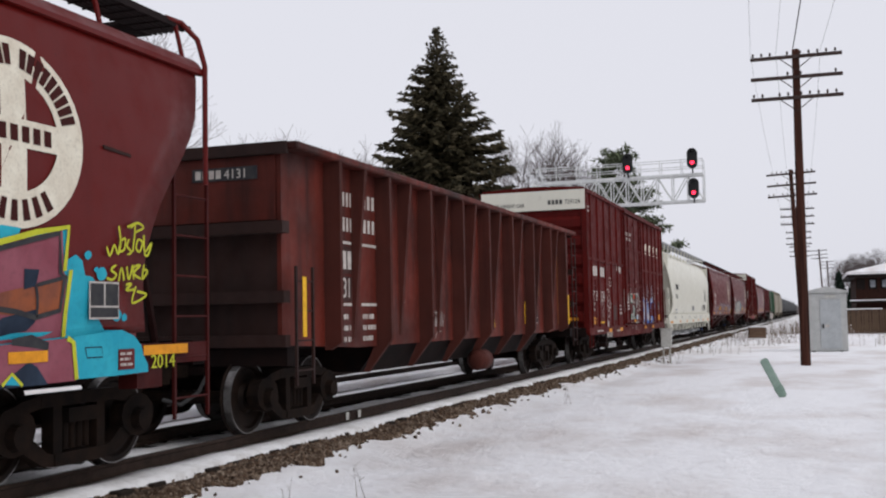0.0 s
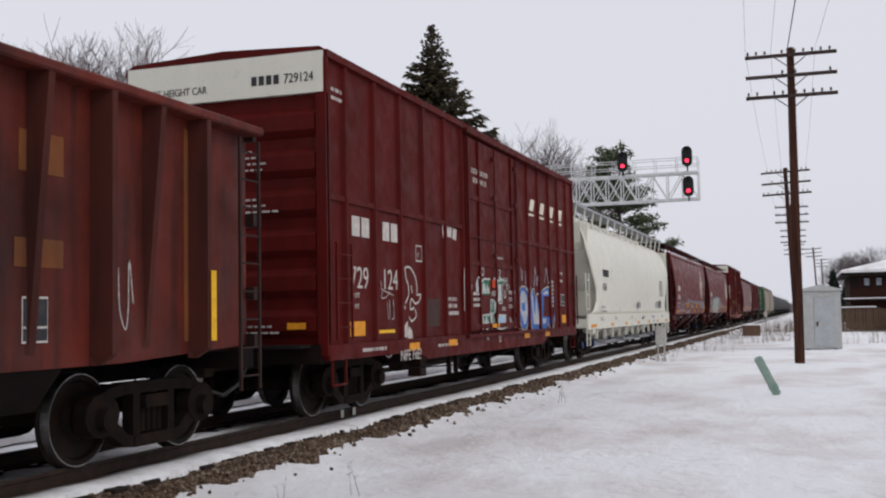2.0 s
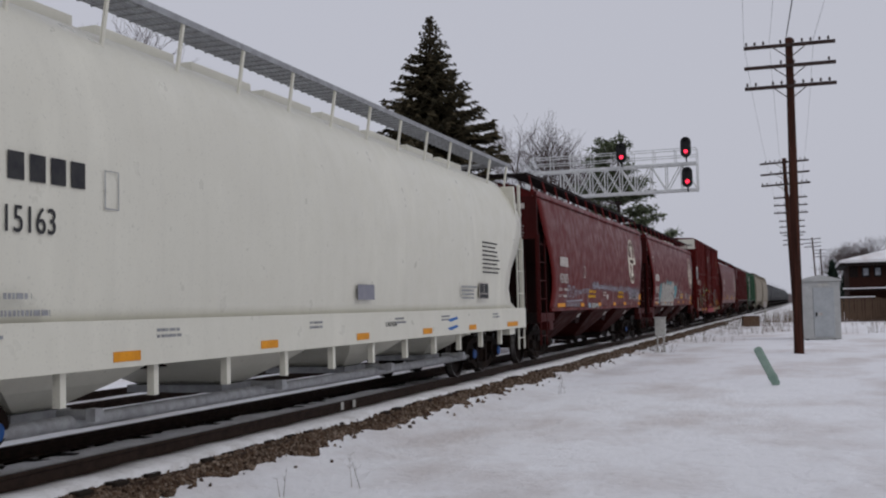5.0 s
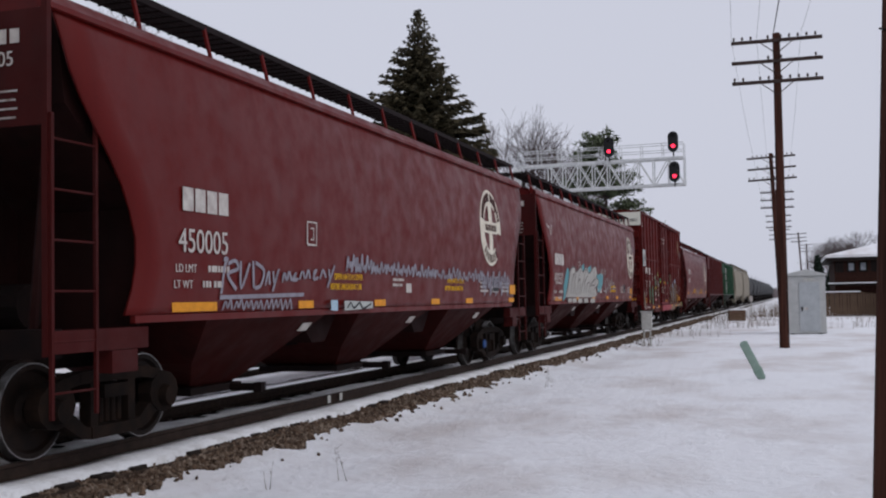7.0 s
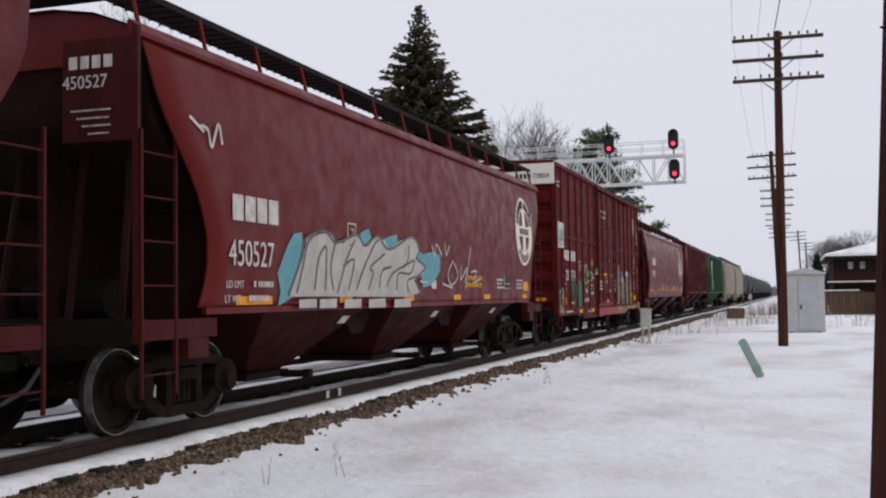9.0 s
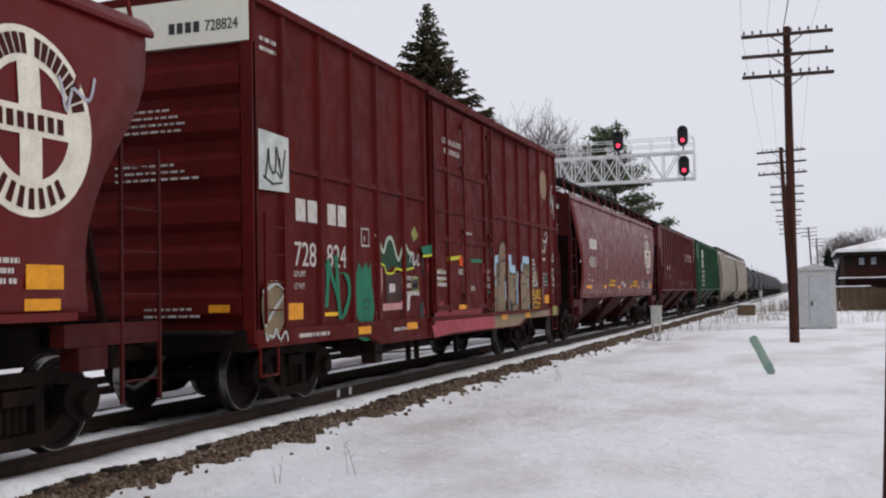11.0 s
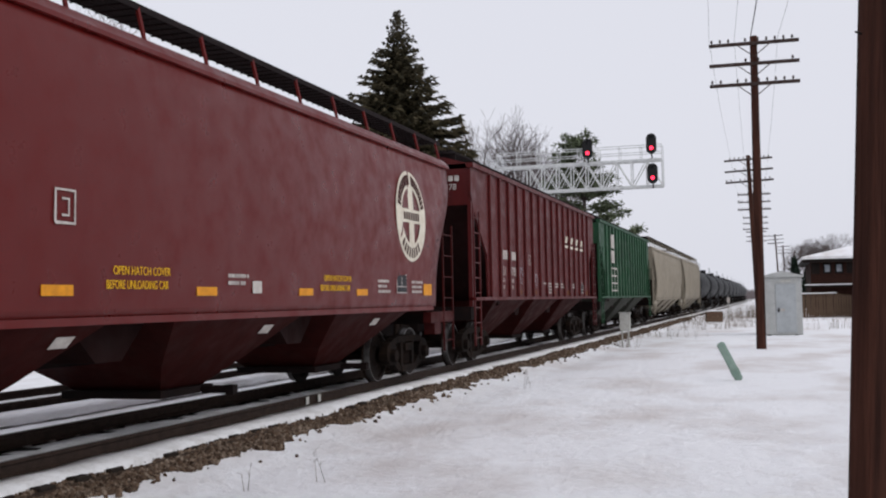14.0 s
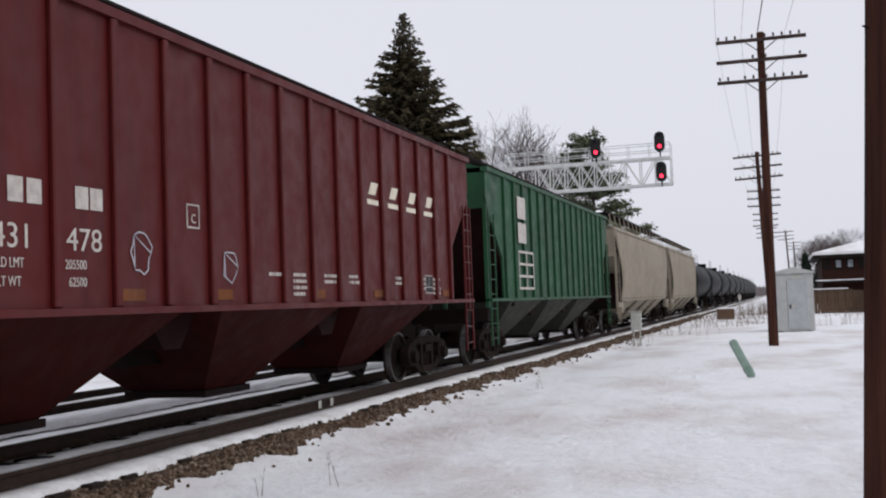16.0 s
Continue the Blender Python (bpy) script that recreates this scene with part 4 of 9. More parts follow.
    for y in (5.55, 5.95, 8.1):
        bm = bmesh.new()
        box(bm, 1.36, 1.44, y - 0.03, y + 0.03, 0.36, 0.72)
        part("hanger", bm, UNDER, car)
    for a, b in (((1.2, 3.6, 0.55), (1.2, 8.1, 0.42)), ((1.1, 8.1, 0.42), (1.1, 11.4, 0.62)), ((0.7, 3.2, 0.45), (0.7, 7.0, 0.52))):
        part("brake_rod", tube(bmesh.new(), a, b, 0.016, n=6), UNDER, car)
    bm = bmesh.new()
    tube(bm, (0.75, 4.55, 0.62), (0.75, 5.05, 0.62), 0.17, n=14)
    box(bm, 0.95, 1.2, 4.6, 4.9, 0.36, 0.7)
    bevel(bm, 0.012, 1)
    part("brake_cylinder", bm, RUST_DARK, car, "rusty brown brake cylinder under the floor")
    for y in (1.95, L - 1.95):
        build_gear(car, y, keyed)
    return car


# ---- open gondola ----
def gondola(label, L, keyed):
    car = root("gondola_car", label, "gondola car")
    top = 3.68
    posts = [1.31, 3.11, 4.95, 6.69, 8.35, 10.08, 11.85, 13.56, 15.2]
    ribs = posts + [(a + b) / 2 for a, b in zip(posts, posts[1:])]
    for sx in (1, -1):
        bm = bmesh.new()
        pl = [(0.02, top - 0.1), (L - 0.02, top - 0.1), (L - 0.02, 1.12), (L - 2.4, 1.02), (2.4, 1.02), (0.02, 1.12)]
        prism_x(bm, pl, min(sx * 1.36, sx * 1.42), max(sx * 1.36, sx * 1.42))
        part("side_sheet", bm, RUST, car)
        bm = bmesh.new()
        box(bm, min(sx * 1.34, sx * 1.67), max(sx * 1.34, sx * 1.67), 0.0, L, top - 0.099, top)
        bevel(bm, 0.02, 1)
        part("top_chord", bm, RUST, car)
        for y in ribs:
            bm = bmesh.new()
            w = 0.055
            pts = [(1.421, -w * 1.2), (1.655, -w * 0.75), (1.655, w * 0.75), (1.421, w * 1.2)]
            rings = []
            deep = 0.0 if (y < 3 or y > L - 3) else 0.42
            # posts keep their depth and end in struts; the ones between taper away downwards
            levels = ((top - 0.1, 1.0, 0.0), (1.12, 1.0, 0.0), (1.02 - deep * 0.95, 0.3, deep * 0.55)) if y in posts else ((top - 0.1, 0.95, 0.0), (2.4, 0.5, 0.0), (1.16, 0.06, 0.0))
            for z, k, inset in levels:
                rings.append([bm.verts.new((sx * (1.421 - inset + (x - 1.421) * k), y + d, z)) for x, d in pts])
            for a, b in zip(rings, rings[1:]):
                for i in range(4):
                    j = (i + 1) % 4
                    bm.faces.new((a[i], a[j], b[j], b[i]))
            bm.faces.new(rings[0])
            bm.faces.new(rings[-1][::-1])
            part("rib", bm, RUST_RIB, car)
        for ya, yb in ((-0.04, 0.42), (L - 0.55, L - 0.12)):
            ladder(car, sx * 1.65, ya, yb, 0.62, 2.1 if ya < 1 else 3.5, 4 if ya < 1 else 9, RUST_DARK)
    for y0, s in ((0.0, 1), (L, -1)):
        bm = bmesh.new()
        box(bm, -1.359, 1.359, min(y0 + s * 0.03, y0 + s * 0.09), max(y0 + s * 0.03, y0 + s * 0.09), 1.1, top - 0.1)
        part("end_sheet", bm, RUST_DARK, car)
        bm = bmesh.new()
        box(bm, -1.35, 1.35, min(y0 + s * 0.005, y0 + s * 0.029), max(y0 + s * 0.005, y0 + s * 0.029), 2.70, top - 0.16)
        part("end_panel", bm, RUST, car)
        for z, d in ((top - 0.05, 0.05), (2.62, 0.16), (1.75, 0.14), (1.2, 0.10)):
            bm = bmesh.new()
            box(bm, -1.53, 1.53, min(y0 - s * d, y0 + s * 0.028), max(y0 - s * d, y0 + s * 0.028), z - 0.1, z + 0.05)
            part("end_rail", bm, RUST_DARK, car)
        bm = bmesh.new()
        box(bm, -1.5, 1.5, min(y0, y0 + s * 0.3), max(y0, y0 + s * 0.3), 0.86, 1.09)
        box(bm, -0.3, 0.3, min(y0, y0 + s * 3.4), max(y0, y0 + s * 3.4), 0.75, 1.08)
        part("end_sill", bm, UNDER, car)
        coupler(car, y0, -s)
    bm = bmesh.new()
    box(bm, -1.359, 1.359, 0.1, L - 0.1, 1.06, 1.1)
    part("floor", bm, UNDER, car)
    bm = bmesh.new()
    prism_y(bm, [(-1.36, 1.015), (1.36, 1.015), (1.05, 0.62), (-1.05, 0.62)], 3.2, L - 3.2)
    part("belly", bm, UNDER, car, "dark rusty sloping underbody")
    bm = bmesh.new()
    tube(bm, (1.38, 8.15, 0.58), (1.38, 8.65, 0.58), 0.2, n=18)
    tube(bm, (1.38, 8.65, 0.58), (1.38, 8.73, 0.58), 0.2, 0.12, n=18)
    tube(bm, (1.38, 8.07, 0.58), (1.38, 8.15, 0.58), 0.12, 0.2, n=18)
    smooth(part("air_reservoir", bm, RUST_RIB, car, "dusty rust brown brake air reservoir"))
    # lettering patches
    bm = bmesh.new()
    box(bm, 0.15, 1.1, -0.006, 0.003, 3.23, 3.40)
    part("patch", bm, LETTER_DK, car, "black number patch")
    lettering("4131", 0.17, LETTER, car, pose(0.62, -0.010, 3.255, 90))
    bm = bmesh.new()
    for k in range(4):
        box(bm, 0.20 + k * 0.1, 0.275 + k * 0.1, -0.011, -0.007, 3.26, 3.37)
    tagged(part("reporting_mark", bm, LETTER, car), kind="stuff")
    for dz in (0, 0.36):
        block_letters(car, 1.421, 1.86, 3.04 - dz, 0.2, 3, LETTER, 0.12, 0.06)
        block_letters(car, 1.421, 2.58, 3.06 - dz, 0.2, 3, LETTER, 0.16, 0.09)
    for z in (2.5, 1.62):
        plate(car, 1.421, 1.80, 2.13, z, z + 0.04, LETTER, "painted_line")
        plate(car, 1.421, 2.48, 3.08, z, z + 0.04, LETTER, "painted_line")
    plate(car, 1.421, 1.80, 2.14, 2.08, 2.47, UMBER_PAINT, "patch")
    plate(car, 1.421, 1.80, 2.14, 1.68, 2.04, UMBER_PAINT, "patch")
    block_letters(car, 1.429, 1.82, 2.14, 0.26, 2, LETTER, 0.17, 0.12)
    lettering("31", 0.40, LETTER, car, on_side(1.430, 1.81, 1.74), squeeze=0.75)
    small_print(car, 1.421, 1.82, 1.5, 0.3, 3, LETTER, 0.16, 0.07)
    small_print(car, 1.421, 2.53, 1.5, 0.5, 3, LETTER, 0.16, 0.07)
    for y, z in ((0.10, 1.22), (9.24, 1.22), (11.75, 1.25), (15.2, 1.2)):
        plate(car, 1.668 if y < 1 or y > 15 else 1.421, y, y + 0.10, z, z + (0.75 if y < 1 or y > 15 else 0.5), YELLOW, "reflector", "yellow reflector strip")
    plate(car, 1.421, 15.06, 15.6, 1.2, top - 0.2, OCHRE, "patch", "ochre painted end panel")
    plate(car, 1.421, 12.55, 13.12, 2.72, 3.08, OCHRE, "patch")
    plate(car, 1.421, 12.5, 13.12, 1.9, 2.15, OCHRE, "patch")
    label_box(car, 1.421, 12.6, 1.25)
    for y in (1.1, L - 1.1 - 0.3):
        build_gear(car, y, keyed)
    return car


# ---- ribbed covered hopper ----
def ribbed_hopper(label, L, paint_mat, keyed):
    car = root("ribbed_hopper", label, "hopper car", "ribbed covered hoppers")
    top, bot = 4.34, 1.5
    for sx in (1, -1):
        bm = bmesh.new()
        pl = [(0.1, top), (L - 0.1, top), (L - 0.1, 3.75), (L - 0.25, 3.45), (L - 1.4, bot + 0.95), (L - 1.45, bot), (1.45, bot), (1.4, bot + 0.95), (0.25, 3.45), (0.1, 3.75)]
        prism_x(bm, pl, min(sx * 1.49, sx * 1.535), max(sx * 1.49, sx * 1.535))
        part("side_sheet", bm, paint_mat, car)
        bm = bmesh.new()
        box(bm, min(sx * 1.44, sx * 1.60), max(sx * 1.44, sx * 1.60), 0.08, L - 0.08, top + 0.001, top + 0.1)
        part("top_chord", bm, paint_mat, car)
        bm = bmesh.new()
        box(bm, min(sx * 1.46, sx * 1.615), max(sx * 1.46, sx * 1.615), 0.1, L - 0.1, bot - 0.07, bot - 0.001)
        part("side_sill", bm, paint_mat, car)
        n = 16
        for k in range(n):
            y = 1.63 + (L - 3.16) * k / (n - 1)
            bm = bmesh.new()
            box(bm, min(sx * 1.536, sx * 1.60), max(sx * 1.536, sx * 1.60), y - 0.05, y + 0.05, bot + 0.002, top - 0.001)
            bevel(bm, 0.015, 1)
            part("rib", bm, paint_mat, car)
    for y0, s in ((0.0, 1), (L, -1)):
        bm = bmesh.new()
        a = [(0.14, top - 0.02), (0.14, 3.5), (2.6, 1.3), (2.7, 1.36), (0.24, 3.6), (0.24, top - 0.02)]
        prism_x(bm, [(y0 + s * y, z) for y, z in a[:1] + [(0.14, 3.52), (0.24, 3.55)] + a[5:]], -1.485, 1.485)
        part("end_panel", bm, paint_mat, car)
        bm = bmesh.new()
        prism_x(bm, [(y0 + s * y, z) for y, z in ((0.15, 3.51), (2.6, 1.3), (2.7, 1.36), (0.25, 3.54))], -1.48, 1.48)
        # recess shade is painted into the slope sheet's colour
        part("slope_sheet", bm, RECESS_SHADE, car)
        for x in (-1.49, -0.5, 0.5, 1.49):
            bm = bmesh.new()
            box(bm, x - 0.04, x + 0.04, min(y0 + s * 0.1, y0 + s * 0.18), max(y0 + s * 0.1, y0 + s * 0.18), 1.3, 3.6)
            part("end_post", bm, paint_mat, car)
        bm = bmesh.new()
        box(bm, -1.5, 1.5, min(y0 + s * 0.05, y0 + s * 0.3), max(y0 + s * 0.05, y0 + s * 0.3), 1.0, 1.3)
        box(bm, -0.28, 0.28, min(y0 + s * 0.05, y0 + s * 3.2), max(y0 + s * 0.05, y0 + s * 3.2), 0.78, 1.2)
        part("end_sill", bm, UNDER, car)
        for sx in (-1, 1):
            la, lb = sorted((y0 + s * 0.12, y0 + s * 0.6))
            ladder(car, sx * 1.57, la, lb, 0.45, 3.4, 9, paint_mat)
        coupler(car, y0 + s * 0.05, -s)
    bm = bmesh.new()
    prism_y(bm, [(-1.45, top + 0.1), (1.45, top + 0.1), (0.9, top + 0.26), (-0.9, top + 0.26)], 0.2, L - 0.2)
    part("roof", bm, paint_mat, car)
    bm = bmesh.new()
    for sx in (-1, 1):
        for k in range(6):
            xx = sx * (0.75 + 0.07 * k)
            box(bm, xx - 0.012, xx + 0.012, 0.05, L - 0.05, top + 0.36, top + 0.40)
        for k in range(12):
            y = 0.4 + k * (L - 0.8) / 11
            box(bm, min(sx * 0.74, sx * 1.12), max(sx * 0.74, sx * 1.12), y - 0.02, y + 0.02, top + 0.2, top + 0.359)
    part("running_board", bm, GRATE_DARK, car, "open steel grating walkway along the roof")
    bays = 3
    b0, b1 = 1.75, L - 2.2
    pitch = (b1 - b0) / bays
    for k in range(bays):
        ya, yb = b0 + k * pitch, b0 + (k + 1) * pitch
        mid = (ya + yb) / 2
        bm = bmesh.new()
        tp = [bm.verts.new(p) for p in ((-1.5, mid - 0.4 * pitch, 1.428), (1.5, mid - 0.4 * pitch, 1.428), (1.5, mid + 0.4 * pitch, 1.428), (-1.5, mid + 0.4 * pitch, 1.428))]
        bt = [bm.verts.new(p) for p in ((-0.55, mid - 0.55, 0.42), (0.55, mid - 0.55, 0.42), (0.55, mid + 0.55, 0.42), (-0.55, mid + 0.55, 0.42))]
        for i in range(4):
            j = (i + 1) % 4
            bm.faces.new((tp[i], tp[j], bt[j], bt[i]))
        bm.faces.new(tp)
        bm.faces.new(bt[::-1])
        bay = part("discharge_bay", bm, BAY_DARK_RED if paint_mat is RED_RIB else BAY_DUST, car)
        bm = bmesh.new()
        box(bm, -0.6, 0.6, mid - 0.6, mid + 0.6, 0.33, 0.416)
        part("outlet_gate", bm, UNDER, bay)
        if k:
            bm = bmesh.new()
            prism_x(bm, [(ya - 0.12 * pitch, 1.425), (ya + 0.12 * pitch, 1.425), (ya + 0.04 * pitch, 1.02), (ya - 0.04 * pitch, 1.02)], -1.1, 1.1)
            # dark colour stands for shade in the gap between bays
            part("cross_ridge", bm, RECESS_SHADE, car)
    bm = bmesh.new()
    box(bm, -0.22, 0.22, 3.0, L - 3.0, 0.8, 1.15)
    part("centre_sill", bm, UNDER, car)
    for y in (1.75, L - 1.75):
        build_gear(car, y, keyed)
    return car


# ---- tank car ----
def tank_car(label, L):
    car = root("tank_car", label, "tank car", "black tank cars")
    bm = bmesh.new()
    n = 24
    prof = [(0.45, 0.35), (0.55, 0.85), (0.8, 1.25), (1.15, 1.47), (1.5, 1.52), (L - 1.5, 1.52), (L - 1.15, 1.47), (L - 0.8, 1.25), (L - 0.55, 0.85), (L - 0.45, 0.35)]
    rings = [[bm.verts.new((r * math.cos(2 * math.pi * i / n), y, 2.6 + r * math.sin(2 * math.pi * i / n))) for i in range(n)] for y, r in prof]
    for a, b in zip(rings, rings[1:]):
        for i in range(n):
            j = (i + 1) % n
            bm.faces.new((a[i], a[j], b[j], b[i]))
    bm.faces.new(rings[0])
    bm.faces.new(rings[-1][::-1])
    smooth(part("tank", bm, BLACK_TANK, car))
    bm = bmesh.new()
    tube(bm, (0, L / 2, 4.0), (0, L / 2, 4.5), 0.45, n=16)
    part("dome", bm, BLACK_TANK, car)
    bm = bmesh.new()
    for sx in (-1, 1):
        for y in (L / 2 - 1.2, L / 2 + 1.2):
            tube(bm, (sx * 0.85, y, 3.9), (sx * 0.85, y, 4.75), 0.025, n=5)
        tube(bm, (sx * 0.85, L / 2 - 1.2, 4.75), (sx * 0.85, L / 2 + 1.2, 4.75), 0.025, n=5)
        box(bm, min(sx * 0.5, sx * 1.0), max(sx * 0.5, sx * 1.0), L / 2 - 1.3, L / 2 + 1.3, 4.02, 4.07)
    part("walkway", bm, GRATE, car)
    bm = bmesh.new()
    for y in (0.1, L - 2.3):
        box(bm, -1.4, 1.4, y, y + 2.2, 0.95, 1.15)
        box(bm, -0.9, 0.9, y + 0.7, y + 1.5, 1.15, 1.5)
    part("underframe", bm, UNDER, car)
    for y0, s in ((0.0, 1), (L, -1)):
        coupler(car, y0 + s * 0.1, -s)
        ladder(car, 1.42, *sorted((y0 + s * 0.12, y0 + s * 0.55)), 0.5, 2.2, 5, BLACK_TANK)
    for y in (1.7, L - 1.7):
        build_gear(car, y, False)
    return car


# ---- the train: each car with the place of its near end at the start ----
TRAIN = []


def add_car(car, y):
    car.matrix_basis = pose(XC, y, 0)
    TRAIN.append((car, y))
    return car


C0 = add_car(curved_hopper("covered_hopper", 17.3, RED_HOP, "red covered hopper with round emblem and bright graffiti", 3, 1.6, True, GRATE_DARK), -7.3)
C1 = add_car(gondola("rusty red ribbed gondola with faded lettering and yellow strips", 16.4, True), 11.82)
C2 = add_car(boxcar("red boxcar with white end top and blue silver graffiti", 15.95, True), 30.1)
C3 = add_car(curved_hopper("white_hopper", 19.2, WHITE_CAR, "clean white covered hopper with dark lettering and grey pipe", 4, 1.95, True, GRATE, white=True), 47.7)
C4 = add_car(curved_hopper("covered_hopper", 17.35, RED_HOP, "red covered hopper with pale scribbled graffiti and emblem", 3, 1.62, True, GRATE_DARK), 68.3)
C5 = add_car(curved_hopper("covered_hopper", 17.75, RED_HOP, "red covered hopper with turquoise and cream graffiti", 3, 1.62, True, GRATE_DARK), 86.9)
C6 = add_car(boxcar("red boxcar with khaki, green and pink graffiti", 16.2, True, 0.14), 106.45)
C7 = add_car(curved_hopper("covered_hopper", 17.75, RED_CLEAN, "clean red covered hopper with round cream emblem", 3, 1.62, True, GRATE_DARK), 124.6)
C8 = add_car(ribbed_hopper("dull red ribbed covered hopper with white lettering", 16.8, RED_RIB, True), 143.75)
C9 = add_car(ribbed_hopper("green ribbed covered hopper with white emblem", 17.2, GREEN_CAR, True), 161.8)
C10 = add_car(curved_hopper("grey_hopper", 19.6, BEIGE_CAR, "dusty grey covered hopper with dark streaks", 4, 1.7, False, GRATE_DARK, top=4.8), 181.0)
C11 = add_car(copy_thing(C10, pose(0, 0, 0)), 201.9)
TANK = add_car(tank_car("glossy black tank car with dome and walkway", 17.0), 223.6)
for k in range(1, 11):
    add_car(copy_thing(TANK, pose(0, 0, 0)), 223.6 + k * 18.4)

# train travel: seconds and metres
TRAVEL = [(0, 0.0), (1, 8.58), (2, 17.12), (3, 25.67), (3.7, 31.74), (5.8, 50.19), (7, 60.69), (8, 69.24), (8.7, 75.28), (10.8, 93.64), (12, 104.11), (13, 112.91), (14, 121.70), (15, 130.50), (16, 139.27)]


def travel(t):
    return float(np.interp(t, [a for a, b in TRAVEL], [b for a, b in TRAVEL]))


def motions():
    steps = [0, 1, 2, 3, 3.7, 4.75, 5.8, 7, 8, 8.7, 9.75, 10.8, 12, 13, 14, 15, 16]
    for car, y in TRAIN:
        walk(car, [(t, pose(XC, y - travel(t), 0)) for t in steps])
    for ax in AXLES:
        x, y, z = ax.matrix_basis.translation
        walk(ax, [(i / 15, pose(x, y, z, math.degrees(travel(i / 15) / R_WHEEL))) for i in range(241)])

# ---- painted words, emblems and graffiti ----


def patch(car, pts, material, x=1.551, lift=0.0, curved=False, name="graffiti", label=""):
    """Flat paint with a (y, z) outline on the side that faces the field."""
    bm = bmesh.new()
    vs = [bm.verts.new(((hop_x(z) + 0.012 if curved else x) + lift, y, z)) for y, z in pts]
    f = bm.faces.new(vs)
    f.normal_update()
    bmesh.ops.triangulate(bm, faces=[f])
    if curved:
        for z, _ in HOP_PROF[1:8]:
            bmesh.ops.bisect_plane(bm, geom=bm.verts[:] + bm.edges[:] + bm.faces[:], plane_co=(0, 0, z), plane_no=(0, 0, 1))
        for v in bm.verts:
            v.co.x = hop_x(v.co.z) + 0.012 + lift
    return part(name, bm, material, car, label)


def flow(pts):
    """A soft line through the given points."""
    p = [pts[0]] + list(pts) + [pts[-1]]
    out = []
    for i in range(1, len(p) - 2):
        for k in range(4):
            t = k / 4
            out.append(tuple(0.5 * (2 * p[i][c] + (p[i + 1][c] - p[i - 1][c]) * t + (2 * p[i - 1][c] - 5 * p[i][c] + 4 * p[i + 1][c] - p[i + 2][c]) * t * t + (3 * p[i][c] - p[i - 1][c] - 3 * p[i + 1][c] + p[i + 2][c]) * t ** 3) for c in (0, 1)))
    return out + [pts[-1]]


def stroke(car, pts, w, material, x=1.551, lift=0.006, curved=False, name="graffiti_line"):
    """A sprayed line of constant width, one joined ribbon."""
    bm = bmesh.new()
    prev = None
    for i, (y, z) in enumerate(pts):
        ya, za = pts[max(0, i - 1)]
        yb, zb = pts[min(len(pts) - 1, i + 1)]
        d = math.hypot(yb - ya, zb - za) or 1.0
        ny, nz = -(zb - za) / d * w / 2, (yb - ya) / d * w / 2
        if d < w:
            ny, nz = w / 2, 0.0
        cur = [bm.verts.new(((hop_x(zz) + 0.012 if curved else x) + lift, yy, zz)) for yy, zz in ((y + ny, z + nz), (y - ny, z - nz))]
        if prev:
            bm.faces.new((prev[0], cur[0], cur[1], prev[1]))
        prev = cur
    return part(name, bm, material, car)


def blob(cy, cz, ry, rz, seed, n=22, rough=0.18):
    return [(cy + ry * math.cos(a) * (1 + rough * noise.noise((math.cos(a) * 1.6, math.sin(a) * 1.6, seed))), cz + rz * math.sin(a) * (1 + rough * noise.noise((math.sin(a) * 1.6, math.cos(a) * 1.6, seed + 5)))) for a in [2 * math.pi * i / n for i in range(n)]]


def scrawl(y0, y1, z0, z1, seed, n):
    """A hasty looping tag."""
    rnd = random.Random(seed)
    out = []
    key = []
    for i in range(n):
        u = i / (n - 1)
        key.append((y0 + (y1 - y0) * u + rnd.uniform(-1.1, 1.1) * (y1 - y0) / n, rnd.choice((z0, z1, (z0 + z1) / 2)) + rnd.uniform(-0.3, 0.3) * (z1 - z0)))
    for i in range(1, n - 2):
        p0, p1, p2, p3 = key[i - 1], key[i], key[i + 1], key[i + 2]
        for q in range(5):
            t = q / 5
            out.append(tuple(0.5 * (2 * p1[c] + (p2[c] - p0[c]) * t + (2 * p0[c] - 5 * p1[c] + 4 * p2[c] - p3[c]) * t * t + (3 * p1[c] - p0[c] - 3 * p2[c] + p3[c]) * t ** 3) for c in (0, 1)))
    return out


def side_text(car, text, y, z, h, x, material=LETTER, squeeze=1.0):
    lettering(text, h / 0.69, material, car, on_side(x, y, z), squeeze=squeeze)


def initials(car, spots, z, h, w, x, material=LETTER, slant=0.0):
    """The owner's initials as plain painted block shapes."""
    for y in spots:
        bm = bmesh.new()
        prism_x(bm, [(y, z), (y + w, z), (y + w + slant, z + h), (y + slant, z + h)], x, x + 0.004)
        part("initial_block", bm, material, car)


# first hopper: emblem and the big painted piece
round_emblem(C0, hop_x, 14.2, 3.0, 0.86, 0.79)
bm = bmesh.new()
box(bm, 1.50, 1.602, 1.35, 16.0, 0.95, 1.23)
part("side_girder", bm, RED_HOP, C0)
# first hopper: turquoise, mauve and orange piece
patch(C0, [(12.71, 1.85), (13.49, 2.07), (14.07, 2.23), (14.28, 2.22), (14.25, 2.14), (14.46, 2.20), (14.84, 2.27), (14.87, 1.99), (14.97, 2.04), (15.06, 1.99), (15.11, 1.86), (15.21, 1.85), (15.29, 1.78), (15.32, 1.50), (15.45, 1.37), (15.65, 1.37), (15.84, 1.31), (12.72, 1.21)], CYAN_PAINT, curved=True, label="turquoise sprayed background")
